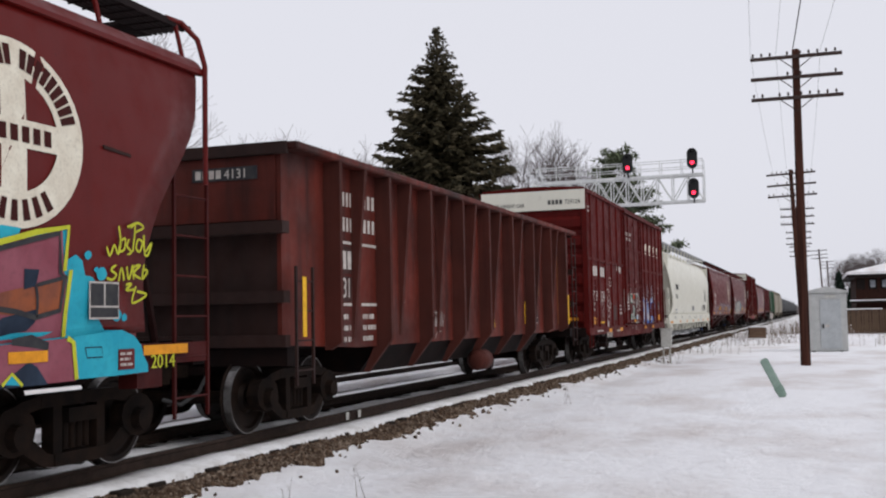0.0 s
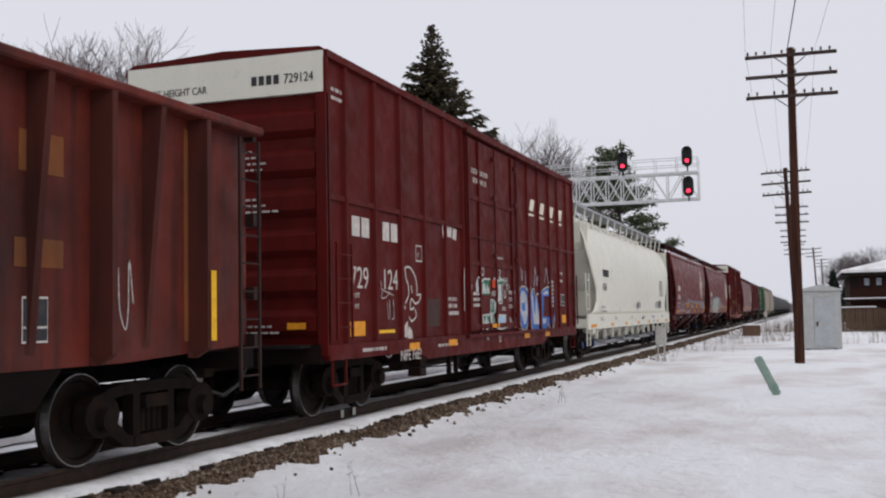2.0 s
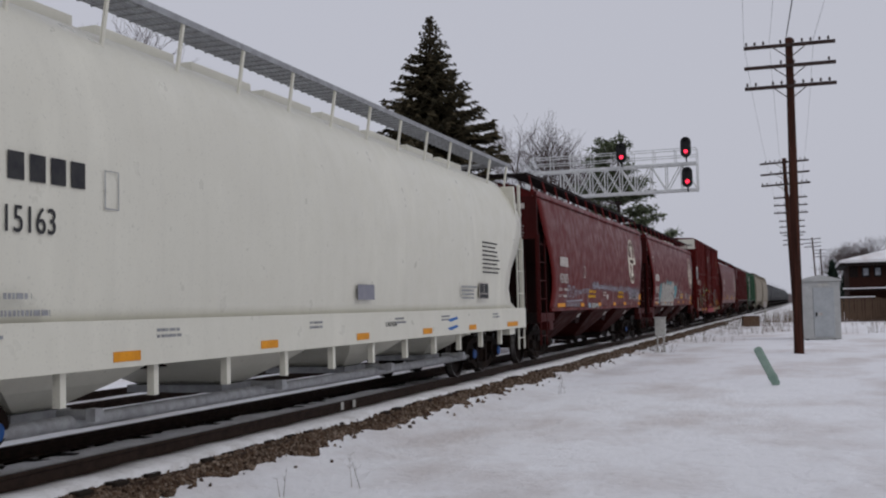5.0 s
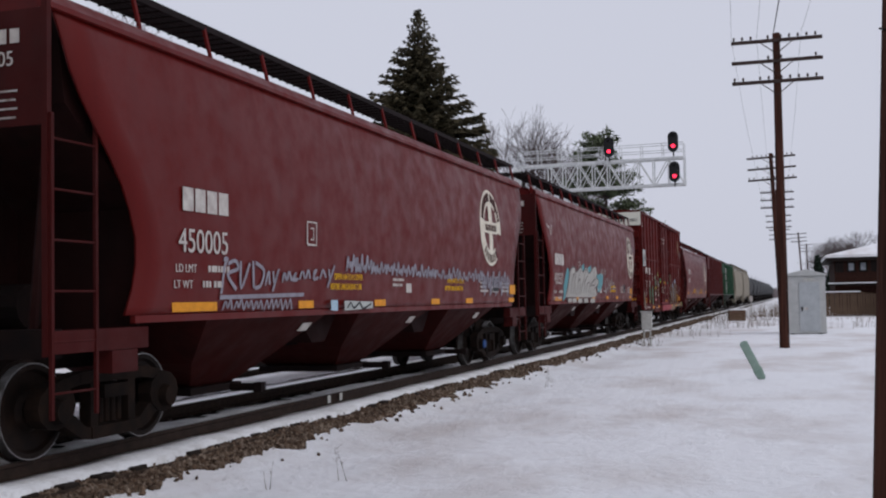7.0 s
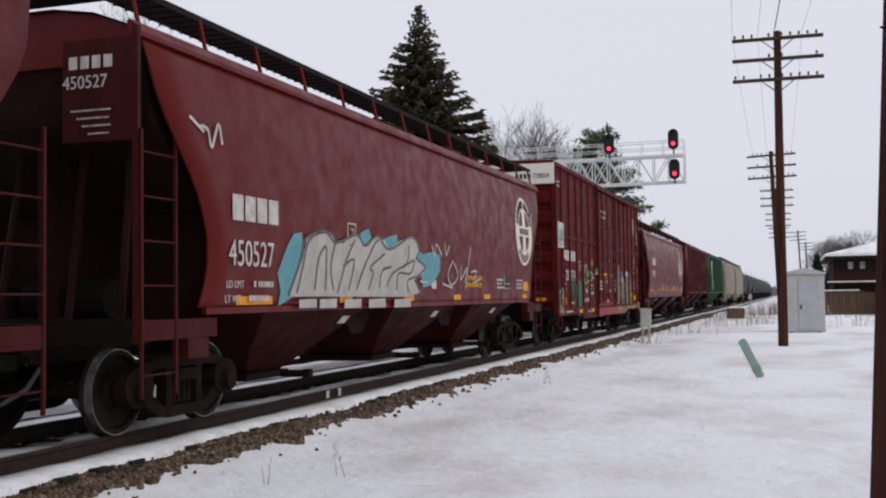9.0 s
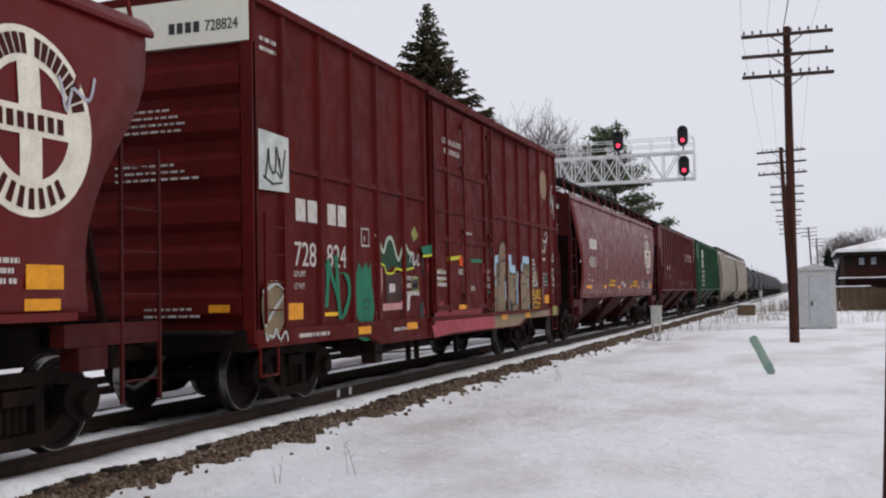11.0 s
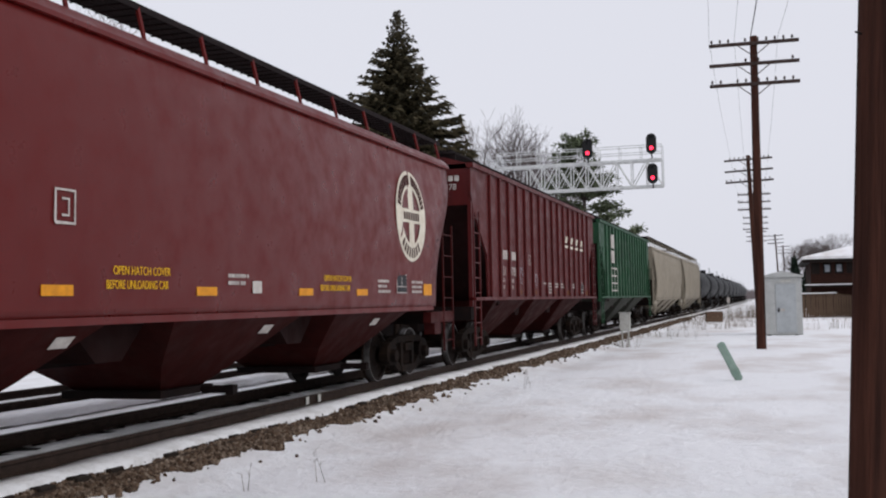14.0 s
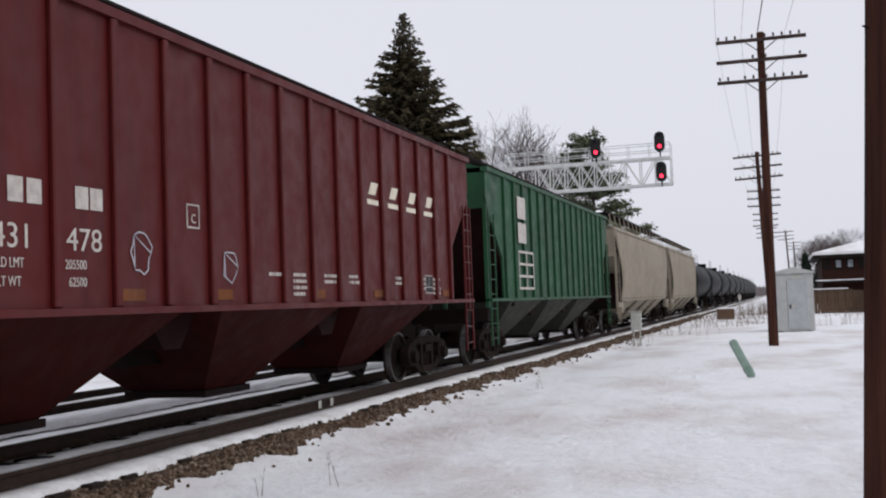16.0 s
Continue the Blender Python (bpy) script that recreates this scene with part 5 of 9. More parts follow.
patch(C0, [(14.96, 1.32), (15.64, 1.37), (15.83, 1.31), (15.94, 1.22), (15.98, 1.12), (16.05, 1.03), (16.05, 0.96), (15.51, 0.95), (14.99, 0.95)], CYAN_PAINT, x=1.607)
patch(C0, [(12.71, 1.72), (14.08, 2.08), (14.78, 2.24), (14.82, 1.88), (14.87, 1.83), (14.85, 1.52), (14.86, 1.32), (12.72, 1.21)], MAUVE_PAINT, curved=True, lift=0.004, label="mauve sprayed lettering")
patch(C0, [(12.72, 1.21), (14.87, 1.31), (14.94, 1.28), (14.99, 0.94), (12.72, 0.92)], MAUVE_PAINT, x=1.607, lift=0.002)
patch(C0, [(12.72, 1.51), (14.08, 1.69), (14.51, 1.77), (14.84, 1.85), (14.83, 1.54), (14.52, 1.49), (14.08, 1.52), (12.72, 1.36)], RUSTY_ORANGE, curved=True, lift=0.007, label="burnt orange sprayed shade")
patch(C0, [(14.33, 1.89), (14.51, 1.89), (14.48, 1.75), (14.34, 1.72)], NAVY_PAINT, curved=True, lift=0.01)
patch(C0, [(14.13, 1.49), (14.51, 1.56), (14.51, 1.45), (14.42, 1.38), (14.22, 1.36), (14.08, 1.33), (14.08, 1.46)], NAVY_PAINT, curved=True, lift=0.01)
patch(C0, [(14.20, 1.32), (14.43, 1.35), (14.64, 1.28), (14.63, 1.21), (14.46, 1.24), (14.20, 1.27)], LETTER_DK, x=1.607, lift=0.005)
patch(C0, [(14.02, 0.93), (14.40, 1.13), (14.50, 1.08), (14.63, 0.93)], NAVY_PAINT, x=1.607, lift=0.005)
patch(C0, [(14.09, 0.96), (14.20, 1.03), (14.32, 0.94)], CYAN_PAINT, x=1.607, lift=0.008)
stroke(C0, [(14.09, 0.95), (14.20, 1.04), (14.32, 0.94)], 0.03, LIME_PAINT, x=1.607, lift=0.01)
stroke(C0, [(12.71, 1.74), (14.07, 2.10), (14.46, 2.20), (14.85, 2.27), (14.82, 1.89), (14.90, 1.90), (14.87, 1.52), (14.88, 1.32)], 0.05, LIME_PAINT, curved=True, lift=0.016)
stroke(C0, [(14.87, 1.31), (14.95, 1.27), (14.99, 0.95)], 0.05, LIME_PAINT, x=1.607, lift=0.01)
stroke(C0, [(12.72, 1.69), (14.08, 2.05), (14.74, 2.21), (14.77, 1.87), (14.83, 1.83), (14.80, 1.55), (14.51, 1.49), (14.27, 1.54), (14.08, 1.56)], 0.045, LETTER_DK, curved=True, lift=0.013)
stroke(C0, flow([(14.48, 1.75), (14.51, 1.64), (14.52, 1.49)]), 0.03, LETTER_DK, curved=True, lift=0.013)
stroke(C0, [(14.49, 1.76), (14.86, 1.84)], 0.035, LETTER_DK, curved=True, lift=0.013)
stroke(C0, [(15.11, 1.22), (15.34, 1.22), (15.36, 1.13), (15.14, 1.13), (15.11, 1.22)], 0.012, NAVY_PAINT, x=1.607, lift=0.004)
patch(C0, [(15.18, 2.04), (15.17, 2.02), (15.14, 2.00), (15.12, 2.00), (15.09, 2.02), (15.08, 2.04), (15.09, 2.06), (15.12, 2.08), (15.14, 2.08), (15.17, 2.07)], CYAN_PAINT, curved=True, lift=0.004)
patch(C0, [(15.41, 1.88), (15.40, 1.85), (15.36, 1.82), (15.31, 1.82), (15.28, 1.84), (15.26, 1.88), (15.28, 1.91), (15.31, 1.94), (15.36, 1.94), (15.39, 1.92)], CYAN_PAINT, curved=True, lift=0.004)
patch(C0, [(15.68, 1.51), (15.66, 1.47), (15.63, 1.45), (15.59, 1.45), (15.55, 1.47), (15.54, 1.51), (15.55, 1.54), (15.59, 1.56), (15.63, 1.56), (15.66, 1.54)], CYAN_PAINT, curved=True, lift=0.004)
patch(C0, [(15.76, 1.48), (15.76, 1.46), (15.73, 1.45), (15.71, 1.45), (15.69, 1.46), (15.68, 1.49), (15.69, 1.51), (15.71, 1.52), (15.73, 1.52), (15.76, 1.50)], CYAN_PAINT, curved=True, lift=0.004)
patch(C0, [(15.29, 1.92), (15.28, 1.90), (15.27, 1.89), (15.25, 1.89), (15.23, 1.90), (15.22, 1.91), (15.23, 1.93), (15.25, 1.94), (15.27, 1.94), (15.28, 1.93)], CYAN_PAINT, curved=True, lift=0.004)
stroke(C0, flow([(15.37, 2.13), (15.42, 2.05), (15.48, 2.15), (15.54, 2.07), (15.58, 2.18)]), 0.024, LIME_PAINT, curved=True, lift=0.018)
stroke(C0, flow([(15.54, 2.33), (15.57, 2.20), (15.55, 2.10), (15.63, 2.12), (15.64, 2.22), (15.57, 2.19)]), 0.024, LIME_PAINT, curved=True, lift=0.018)
stroke(C0, flow([(15.70, 2.22), (15.67, 2.15), (15.74, 2.10), (15.68, 2.07)]), 0.024, LIME_PAINT, curved=True, lift=0.018)
stroke(C0, flow([(15.72, 2.32), (15.79, 2.35), (15.76, 2.10)]), 0.024, LIME_PAINT, curved=True, lift=0.018)
stroke(C0, flow([(15.84, 2.23), (15.81, 2.14), (15.87, 2.11), (15.91, 2.20), (15.84, 2.23)]), 0.024, LIME_PAINT, curved=True, lift=0.018)
stroke(C0, flow([(15.93, 2.27), (15.95, 2.11), (16.06, 2.21), (16.00, 2.08), (15.93, 2.10)]), 0.024, LIME_PAINT, curved=True, lift=0.018)
stroke(C0, flow([(15.67, 2.33), (15.83, 2.38), (15.92, 2.34), (15.79, 2.29)]), 0.024, LIME_PAINT, curved=True, lift=0.018)
stroke(C0, flow([(15.52, 1.97), (15.45, 1.92), (15.53, 1.88), (15.47, 1.83), (15.38, 1.85)]), 0.024, LIME_PAINT, curved=True, lift=0.018)
stroke(C0, flow([(15.57, 1.82), (15.60, 1.95), (15.65, 1.83)]), 0.024, LIME_PAINT, curved=True, lift=0.018)
stroke(C0, flow([(15.68, 1.96), (15.72, 1.84), (15.77, 1.98)]), 0.024, LIME_PAINT, curved=True, lift=0.018)
stroke(C0, flow([(15.80, 1.84), (15.78, 1.95), (15.89, 1.98), (15.79, 1.90), (15.91, 1.85)]), 0.024, LIME_PAINT, curved=True, lift=0.018)
stroke(C0, flow([(15.95, 1.99), (15.93, 1.85), (16.01, 1.93), (15.92, 1.94)]), 0.024, LIME_PAINT, curved=True, lift=0.018)
stroke(C0, flow([(15.67, 1.79), (15.77, 1.80), (15.69, 1.74), (15.83, 1.75)]), 0.024, LIME_PAINT, curved=True, lift=0.018)
stroke(C0, flow([(15.84, 1.78), (15.80, 1.62), (16.02, 1.70), (15.86, 1.73)]), 0.024, LIME_PAINT, curved=True, lift=0.018)
side_text(C0, "2014", 16.09, 0.99, 0.13, 1.611, LIME_PAINT, 1.1)
plate(C0, 1.612, 16.05 - 0.08, 16.72, 1.12, 1.215, ORANGE, label="amber reflector strip")
plate(C0, 1.612, 14.16, 14.62, 1.12, 1.215, ORANGE, label="amber reflector strip")
plate(C0, 1.612, 15.58, 15.82, 1.0, 1.19, RED_HOP, "panel")
small_print(C0, 1.620, 15.6, 1.16, 0.2, 3, LETTER, 0.05, 0.025)
label_box(C0, 1.612, 15.16, 1.47, 0.42, 0.34)
bm = bmesh.new()
prism_x(bm, [(15.35, 3.06), (15.75, 3.03), (15.75, 3.0), (15.35, 3.03)], 1.61, 1.63)
part("grab_bar", bm, RUST_DARK, C0)

# gondola: chalky tags between the posts
CHALK = plain("thin_grey_spray", (0.46, 0.43, 0.41), (0.24, 0.19, 0.17), 14, 0.8, 0.05)
GX = 1.4215
stroke(C1, [(5.64 + 0.37 * k / 44 + 0.025 * math.sin(k * 0.9), 1.40 + 0.14 * math.cos(k * 0.9)) for k in range(45)], 0.018, CHALK, GX)
for pts in (((5.86, 1.56), (5.79, 1.68)), ((5.88, 1.57), (5.90, 1.72)), ((5.92, 1.57), (5.97, 1.69)), ((6.03, 1.27), (6.09, 1.36), (6.12, 1.49)),
            ((5.55, 1.39), (5.57, 1.22), (5.62, 1.28), (5.54, 1.30)), ((5.65, 1.07), (5.73, 1.17), (5.95, 1.19)),
            ((6.70, 1.30), (6.76, 1.55), (6.79, 1.30), (6.74, 1.42), (6.83, 1.52), (6.83, 1.28), (6.94, 1.26), (6.92, 1.54), (6.86, 1.48)),
            ((4.05, 2.02), (4.12, 1.76), (4.26, 2.03)), ((4.12, 1.78), (4.12, 1.62)), ((4.04, 1.68), (4.22, 1.69))):
    stroke(C1, pts, 0.018, CHALK, GX)
stroke(C1, scrawl(10.02, 10.2, 1.25, 1.72, 5, 9), 0.02, CHALK, GX)
stroke(C1, scrawl(13.75, 14.2, 1.35, 1.95, 8, 10), 0.02, CHALK, GX)

# boxcar lettering
for car, zb, ya, yc, n1, n2, dy in ((C2, 2.59, 0.90, 2.06, "729", "124", 0.0), (C6, 2.42, 1.16, 2.12, "728", "824", 0.42)):
    zn = 1.84
    initials(car, (ya, ya + 0.35), zb, 0.29, 0.28, 1.551)
    initials(car, (yc, yc + 0.34), zb, 0.29, 0.27, 1.551)
    side_text(car, n1, ya - 0.06, zn, 0.31, 1.551, squeeze=0.98)
    side_text(car, n2, yc - 0.04, zn, 0.31, 1.551, squeeze=0.98)
    side_text(car, "LD LMT", ya - 0.07, 1.70, 0.075, 1.551, squeeze=0.9)
    side_text(car, "LT WT", ya - 0.06, 1.54, 0.075, 1.551, squeeze=0.9)
    lettering(n1 + n2, 0.19, LETTER_DK, car, pose(0.97, -0.036, 4.66, 90), squeeze=0.8)
    plate(car, 1.551, 0.79, 1.33, 1.15, 1.36, ORANGE, label="amber reflector strip")
    plate(car, 1.551, 1.82, 2.51, 1.17, 1.22, YELLOW, label="thin yellow strip")
    for y in (2.99, 4.96, 10.28 + 0.8 * dy, 12.28 + 0.8 * dy):
        plate(car, 1.611, y, y + 0.46, 0.88, 0.99, ORANGE, label="amber reflector strip")
    plate(car, 1.551, 14.42 + dy, 14.87 + dy, 1.17, 1.38, ORANGE, label="amber reflector strip")
    plate(car, 1.682, 7.5, 8.0, 1.16, 1.24, ORANGE, label="amber reflector strip")
    label_box(car, 1.551, 14.33 + dy, 1.62, 0.44, 0.30)
    side_text(car, "EQUIPPED WITH", 5.0, 1.68, 0.07, 1.551, squeeze=0.85)
    small_print(car, 1.551, 5.0, 1.63, 0.75, 2, LETTER, 0.13, 0.07)
    small_print(car, 1.551, 13.25 + dy, 2.25, 0.28, 7, LETTER, 0.1, 0.06, 3)
    small_print(car, 1.551, 14.3 + dy, 2.5, 0.3, 2, LETTER, 0.2, 0.06, 4)
    side_text(car, "CLOSE AND LOCK DOORS", 6.42 + dy, 4.17, 0.1, 1.634, squeeze=0.62)
    side_text(car, "BEFORE MOVING CAR", 6.52 + dy, 3.99, 0.1, 1.634, squeeze=0.62)
    small_print(car, 1.632, 8.1, 2.62, 0.6, 1, LETTER, 0.14, 0.05, 6)
    small_print(car, 1.551, 0.25, 4.62, 0.5, 2, LETTER, 0.12, 0.05, 7)
    small_print(car, 1.610, 1.1, 0.97, 1.0, 1, LETTER, 0.12, 0.05, 8)
    small_print(car, 1.610, 4.4, 0.93, 1.2, 1, LETTER, 0.12, 0.05, 9)
    side_text(car, "ASD", 7.63, 1.80, 0.11, 1.636)
    plate(car, 1.634, 7.70, 7.90, 1.97, 2.14, LATCH_RED, "latch_mark", "orange red latch mark")
    side_text(car, "OPEN  CLOSE", 7.60, 2.38, 0.05, 1.636)
    side_text(car, "SEAL", 8.40, 1.5, 0.09, 1.636)
    side_text(car, "UNLATCH", 8.92 + dy, 1.85, 0.085, 1.636, squeeze=0.9)
    side_text(car, "TO CLOSE", 8.92 + dy, 1.70, 0.085, 1.636, squeeze=0.85)
    side_text(car, "DOORS", 8.92 + dy, 1.55, 0.085, 1.636)
    small_print(car, 1.634, 6.4, 1.86, 0.6, 3, LETTER, 0.11, 0.06, 11)
    pb = 3.5 if dy == 0 else 3.28
    pz = 2.34 if dy == 0 else 2.18
    stroke(car, [(pb, pz), (pb + 0.28, pz), (pb + 0.28, pz + 0.25), (pb, pz + 0.25), (pb, pz)], 0.03, LETTER)
    side_text(car, "F", pb + 0.09, pz + 0.05, 0.09, 1.553)
    # end stencils
    for x, z, w, r in ((-0.2, 3.72, 0.9, 4), (-0.3, 3.05, 1.1, 3), (0.1, 1.3, 0.8, 2)):
        bm = bmesh.new()
        rnd = random.Random(int(z * 10))
        for k in range(r):
            p = x
            while p < x + w * rnd.uniform(0.7, 1):
                d = rnd.uniform(0.05, 0.14)
                box(bm, p, p + d, -0.052, -0.049, z - k * 0.085, z - k * 0.085 + 0.028)
                p += d + 0.03
        tagged(part("stencil", bm, CHALK, car), kind="stuff")

# first boxcar: slanted initials and graffiti
initials(C2, (11.2, 12.2, 13.2, 14.2), 3.86, 0.28, 0.36, 1.551, LOGO_CREAM, 0.16)
for y in (11.1, 12.1, 13.1, 14.1):
    plate(C2, 1.551, y, y + 0.52, 3.74, 3.79, LOGO_CREAM, "underline")
# first boxcar: blue and silver letters, pale door piece
patch(C2, [(9.93, 1.53), (9.99, 1.81), (10.15, 1.95), (10.37, 2.02), (10.63, 2.01), (10.86, 1.90), (10.97, 1.67), (10.95, 1.37), (10.77, 1.15), (10.54, 1.09), (10.34, 1.11), (10.16, 1.31), (9.98, 1.39)], BLUE_PAINT, x=1.551, label="blue outlined silver graffiti letter")
patch(C2, [(10.11, 1.56), (10.15, 1.77), (10.31, 1.94), (10.53, 1.95), (10.76, 1.84), (10.85, 1.64), (10.81, 1.41), (10.64, 1.20), (10.49, 1.18), (10.38, 1.31), (10.23, 1.44)], SILVER_PAINT, x=1.551, lift=0.004)
patch(C2, [(10.31, 1.67), (10.56, 1.69), (10.62, 1.52), (10.42, 1.47), (10.29, 1.55)], BLUE_PAINT, x=1.551, lift=0.008)
stroke(C2, [(10.31, 1.71), (10.21, 1.75)], 0.018, PALE_PAINT, x=1.551, lift=0.01)
stroke(C2, [(10.33, 1.74), (10.25, 1.81)], 0.018, PALE_PAINT, x=1.551, lift=0.01)
stroke(C2, [(10.37, 1.76), (10.30, 1.85)], 0.018, PALE_PAINT, x=1.551, lift=0.01)
stroke(C2, [(10.41, 1.78), (10.38, 1.89)], 0.018, PALE_PAINT, x=1.551, lift=0.01)
stroke(C2, [(10.46, 1.79), (10.46, 1.90)], 0.018, PALE_PAINT, x=1.551, lift=0.01)
stroke(C2, [(10.50, 1.78), (10.54, 1.90)], 0.018, PALE_PAINT, x=1.551, lift=0.01)
stroke(C2, [(10.55, 1.77), (10.61, 1.87)], 0.018, PALE_PAINT, x=1.551, lift=0.01)
stroke(C2, [(10.58, 1.75), (10.67, 1.83)], 0.018, PALE_PAINT, x=1.551, lift=0.01)
stroke(C2, [(10.61, 1.72), (10.72, 1.77)], 0.018, PALE_PAINT, x=1.551, lift=0.01)
stroke(C2, flow([(9.93, 1.53), (10.00, 1.82), (10.15, 1.97), (10.37, 2.05), (10.67, 2.03), (10.90, 1.91), (11.04, 1.67), (10.98, 1.36), (10.77, 1.14), (10.50, 1.06), (10.28, 1.10), (10.10, 1.30), (9.92, 1.39)]), 0.03, PALE_PAINT, x=1.551, lift=0.009)
patch(C2, [(11.07, 1.83), (11.29, 1.97), (11.43, 1.99), (11.49, 1.68), (11.57, 1.83), (11.76, 1.87), (11.87, 1.60), (12.00, 1.91), (12.16, 1.93), (12.15, 1.36), (12.04, 1.05), (11.25, 1.06), (11.16, 1.37)], BLUE_PAINT, x=1.551, label="blue outlined silver graffiti letter")
patch(C2, [(11.21, 1.81), (11.35, 1.89), (11.41, 1.52), (11.55, 1.37), (11.65, 1.79), (11.72, 1.79), (11.82, 1.39), (12.03, 1.81), (12.05, 1.36), (11.93, 1.17), (11.36, 1.18)], SILVER_PAINT, x=1.551, lift=0.004)
stroke(C2, flow([(11.07, 1.79), (11.29, 1.98), (11.47, 2.00), (11.54, 1.82), (11.76, 1.89), (12.00, 1.92), (12.20, 1.93)]), 0.03, PALE_PAINT, x=1.551, lift=0.009)
stroke(C2, flow([(11.12, 1.37), (11.25, 1.05), (12.08, 1.04)]), 0.03, PALE_PAINT, x=1.551, lift=0.009)
patch(C2, [(12.24, 1.96), (12.66, 2.04), (12.97, 2.05), (13.02, 1.86), (12.44, 1.85), (12.44, 1.75), (12.34, 1.36), (12.98, 1.33), (13.28, 1.17), (13.54, 1.52), (13.41, 1.76), (13.32, 1.78), (13.55, 1.87), (13.53, 1.34), (13.33, 1.08), (12.96, 1.08), (12.71, 1.22), (12.66, 1.04), (12.24, 1.05)], BLUE_PAINT, x=1.551, label="blue sprayed graffiti letter")
patch(C2, [(12.34, 1.91), (12.70, 1.99), (12.92, 1.99), (12.92, 1.91), (12.40, 1.88)], SILVER_PAINT, x=1.551, lift=0.004)
patch(C2, [(12.27, 1.31), (12.67, 1.30), (12.62, 1.19), (12.29, 1.18)], SILVER_PAINT, x=1.551, lift=0.004)
stroke(C2, flow([(12.24, 1.98), (12.66, 2.06), (13.01, 2.08), (13.09, 1.86)]), 0.03, PALE_PAINT, x=1.551, lift=0.009)
stroke(C2, flow([(12.20, 1.03), (12.70, 1.02), (12.79, 1.18), (13.05, 1.06), (13.37, 1.08), (13.53, 1.34)]), 0.03, PALE_PAINT, x=1.551, lift=0.009)
stroke(C2, flow([(10.29, 2.49), (10.38, 2.18), (10.45, 2.43)]), 0.03, SILVER_PAINT, x=1.551)
stroke(C2, flow([(10.66, 2.41), (10.70, 2.04), (10.80, 1.99), (11.01, 2.07)]), 0.03, SILVER_PAINT, x=1.551)
stroke(C2, flow([(11.51, 2.07), (11.60, 2.53), (11.77, 2.09), (11.86, 2.32), (12.00, 2.05)]), 0.03, SILVER_PAINT, x=1.551)
stroke(C2, flow([(12.58, 2.17), (12.73, 2.55), (12.97, 2.18), (13.16, 2.29), (13.29, 2.13)]), 0.03, SILVER_PAINT, x=1.551)
stroke(C2, [(11.11, 2.09), (11.25, 1.91)], 0.03, SILVER_PAINT, x=1.551)
stroke(C2, flow([(10.01, 1.18), (10.09, 1.07), (10.15, 0.89)]), 0.03, SILVER_PAINT, x=1.551)
stroke(C2, [(11.21, 1.04), (11.07, 0.93)], 0.03, SILVER_PAINT, x=1.551)
stroke(C2, [(12.61, 1.02), (12.78, 0.88)], 0.03, SILVER_PAINT, x=1.551)
stroke(C2, flow([(13.53, 1.34), (13.41, 0.99), (13.27, 0.89)]), 0.03, SILVER_PAINT, x=1.551)
patch(C2, [(6.59, 2.02), (6.73, 2.14), (6.78, 1.88), (6.62, 1.86)], PALE_PAINT, x=1.63, label="white and green graffiti on the door")
patch(C2, [(6.87, 2.05), (7.48, 2.04), (7.50, 1.89), (6.87, 1.87)], PALE_PAINT, x=1.63, label="white and green graffiti on the door")
patch(C2, [(6.91, 2.04), (7.04, 2.04), (7.00, 1.90)], GREEN_PAINT, x=1.63, lift=0.004)
patch(C2, [(7.18, 2.05), (7.32, 2.05), (7.27, 1.90)], GREEN_PAINT, x=1.63, lift=0.004)
patch(C2, [(7.34, 2.05), (7.48, 2.06), (7.43, 1.91)], GREEN_PAINT, x=1.63, lift=0.004)
stroke(C2, flow([(6.86, 2.04), (7.05, 2.09), (7.28, 2.06), (7.50, 2.08)]), 0.07, GREEN_PAINT, x=1.63)
stroke(C2, flow([(6.75, 2.14), (6.91, 2.17), (6.99, 2.08), (7.12, 2.13), (7.38, 2.13), (7.54, 2.14)]), 0.04, PALE_PAINT, x=1.63, lift=0.01)
stroke(C2, flow([(7.75, 2.14), (7.97, 2.15), (8.13, 2.11)]), 0.06, PALE_PAINT, x=1.63, lift=0.01)
stroke(C2, flow([(8.13, 2.11), (8.31, 2.15), (8.51, 2.14)]), 0.06, PALE_PAINT, x=1.63, lift=0.01)
patch(C2, [(8.15, 2.07), (8.38, 2.09), (8.40, 1.71), (8.14, 1.68)], PALE_PAINT, x=1.63, label="white and green graffiti on the door")
stroke(C2, [(8.13, 2.08), (8.53, 2.11)], 0.08, GREEN_PAINT, x=1.63, lift=0.007)
patch(C2, [(7.54, 1.73), (7.81, 1.74), (7.98, 1.65), (7.89, 1.41), (7.78, 1.24), (7.55, 1.24)], PALE_PAINT, x=1.63, lift=0.002)
stroke(C2, flow([(7.56, 1.73), (7.57, 1.53), (7.72, 1.41), (7.67, 1.26)]), 0.06, GREEN_PAINT, x=1.63, lift=0.007)
stroke(C2, flow([(7.79, 1.73), (7.74, 1.53), (7.87, 1.41), (7.85, 1.23)]), 0.06, GREEN_PAINT, x=1.63, lift=0.007)
patch(C2, [(6.93, 1.39), (7.45, 1.41), (7.43, 1.23), (7.00, 1.22)], PALE_PAINT, x=1.63, label="white and green graffiti on the door")
patch(C2, [(7.04, 1.39), (7.21, 1.40), (7.12, 1.25)], GREEN_PAINT, x=1.63, lift=0.004)
patch(C2, [(7.27, 1.39), (7.45, 1.39), (7.36, 1.25)], GREEN_PAINT, x=1.63, lift=0.004)
stroke(C2, flow([(6.89, 1.39), (6.98, 1.15), (7.11, 1.22), (7.27, 1.13), (7.41, 1.19), (7.49, 1.15)]), 0.04, PALE_PAINT, x=1.63, lift=0.009)
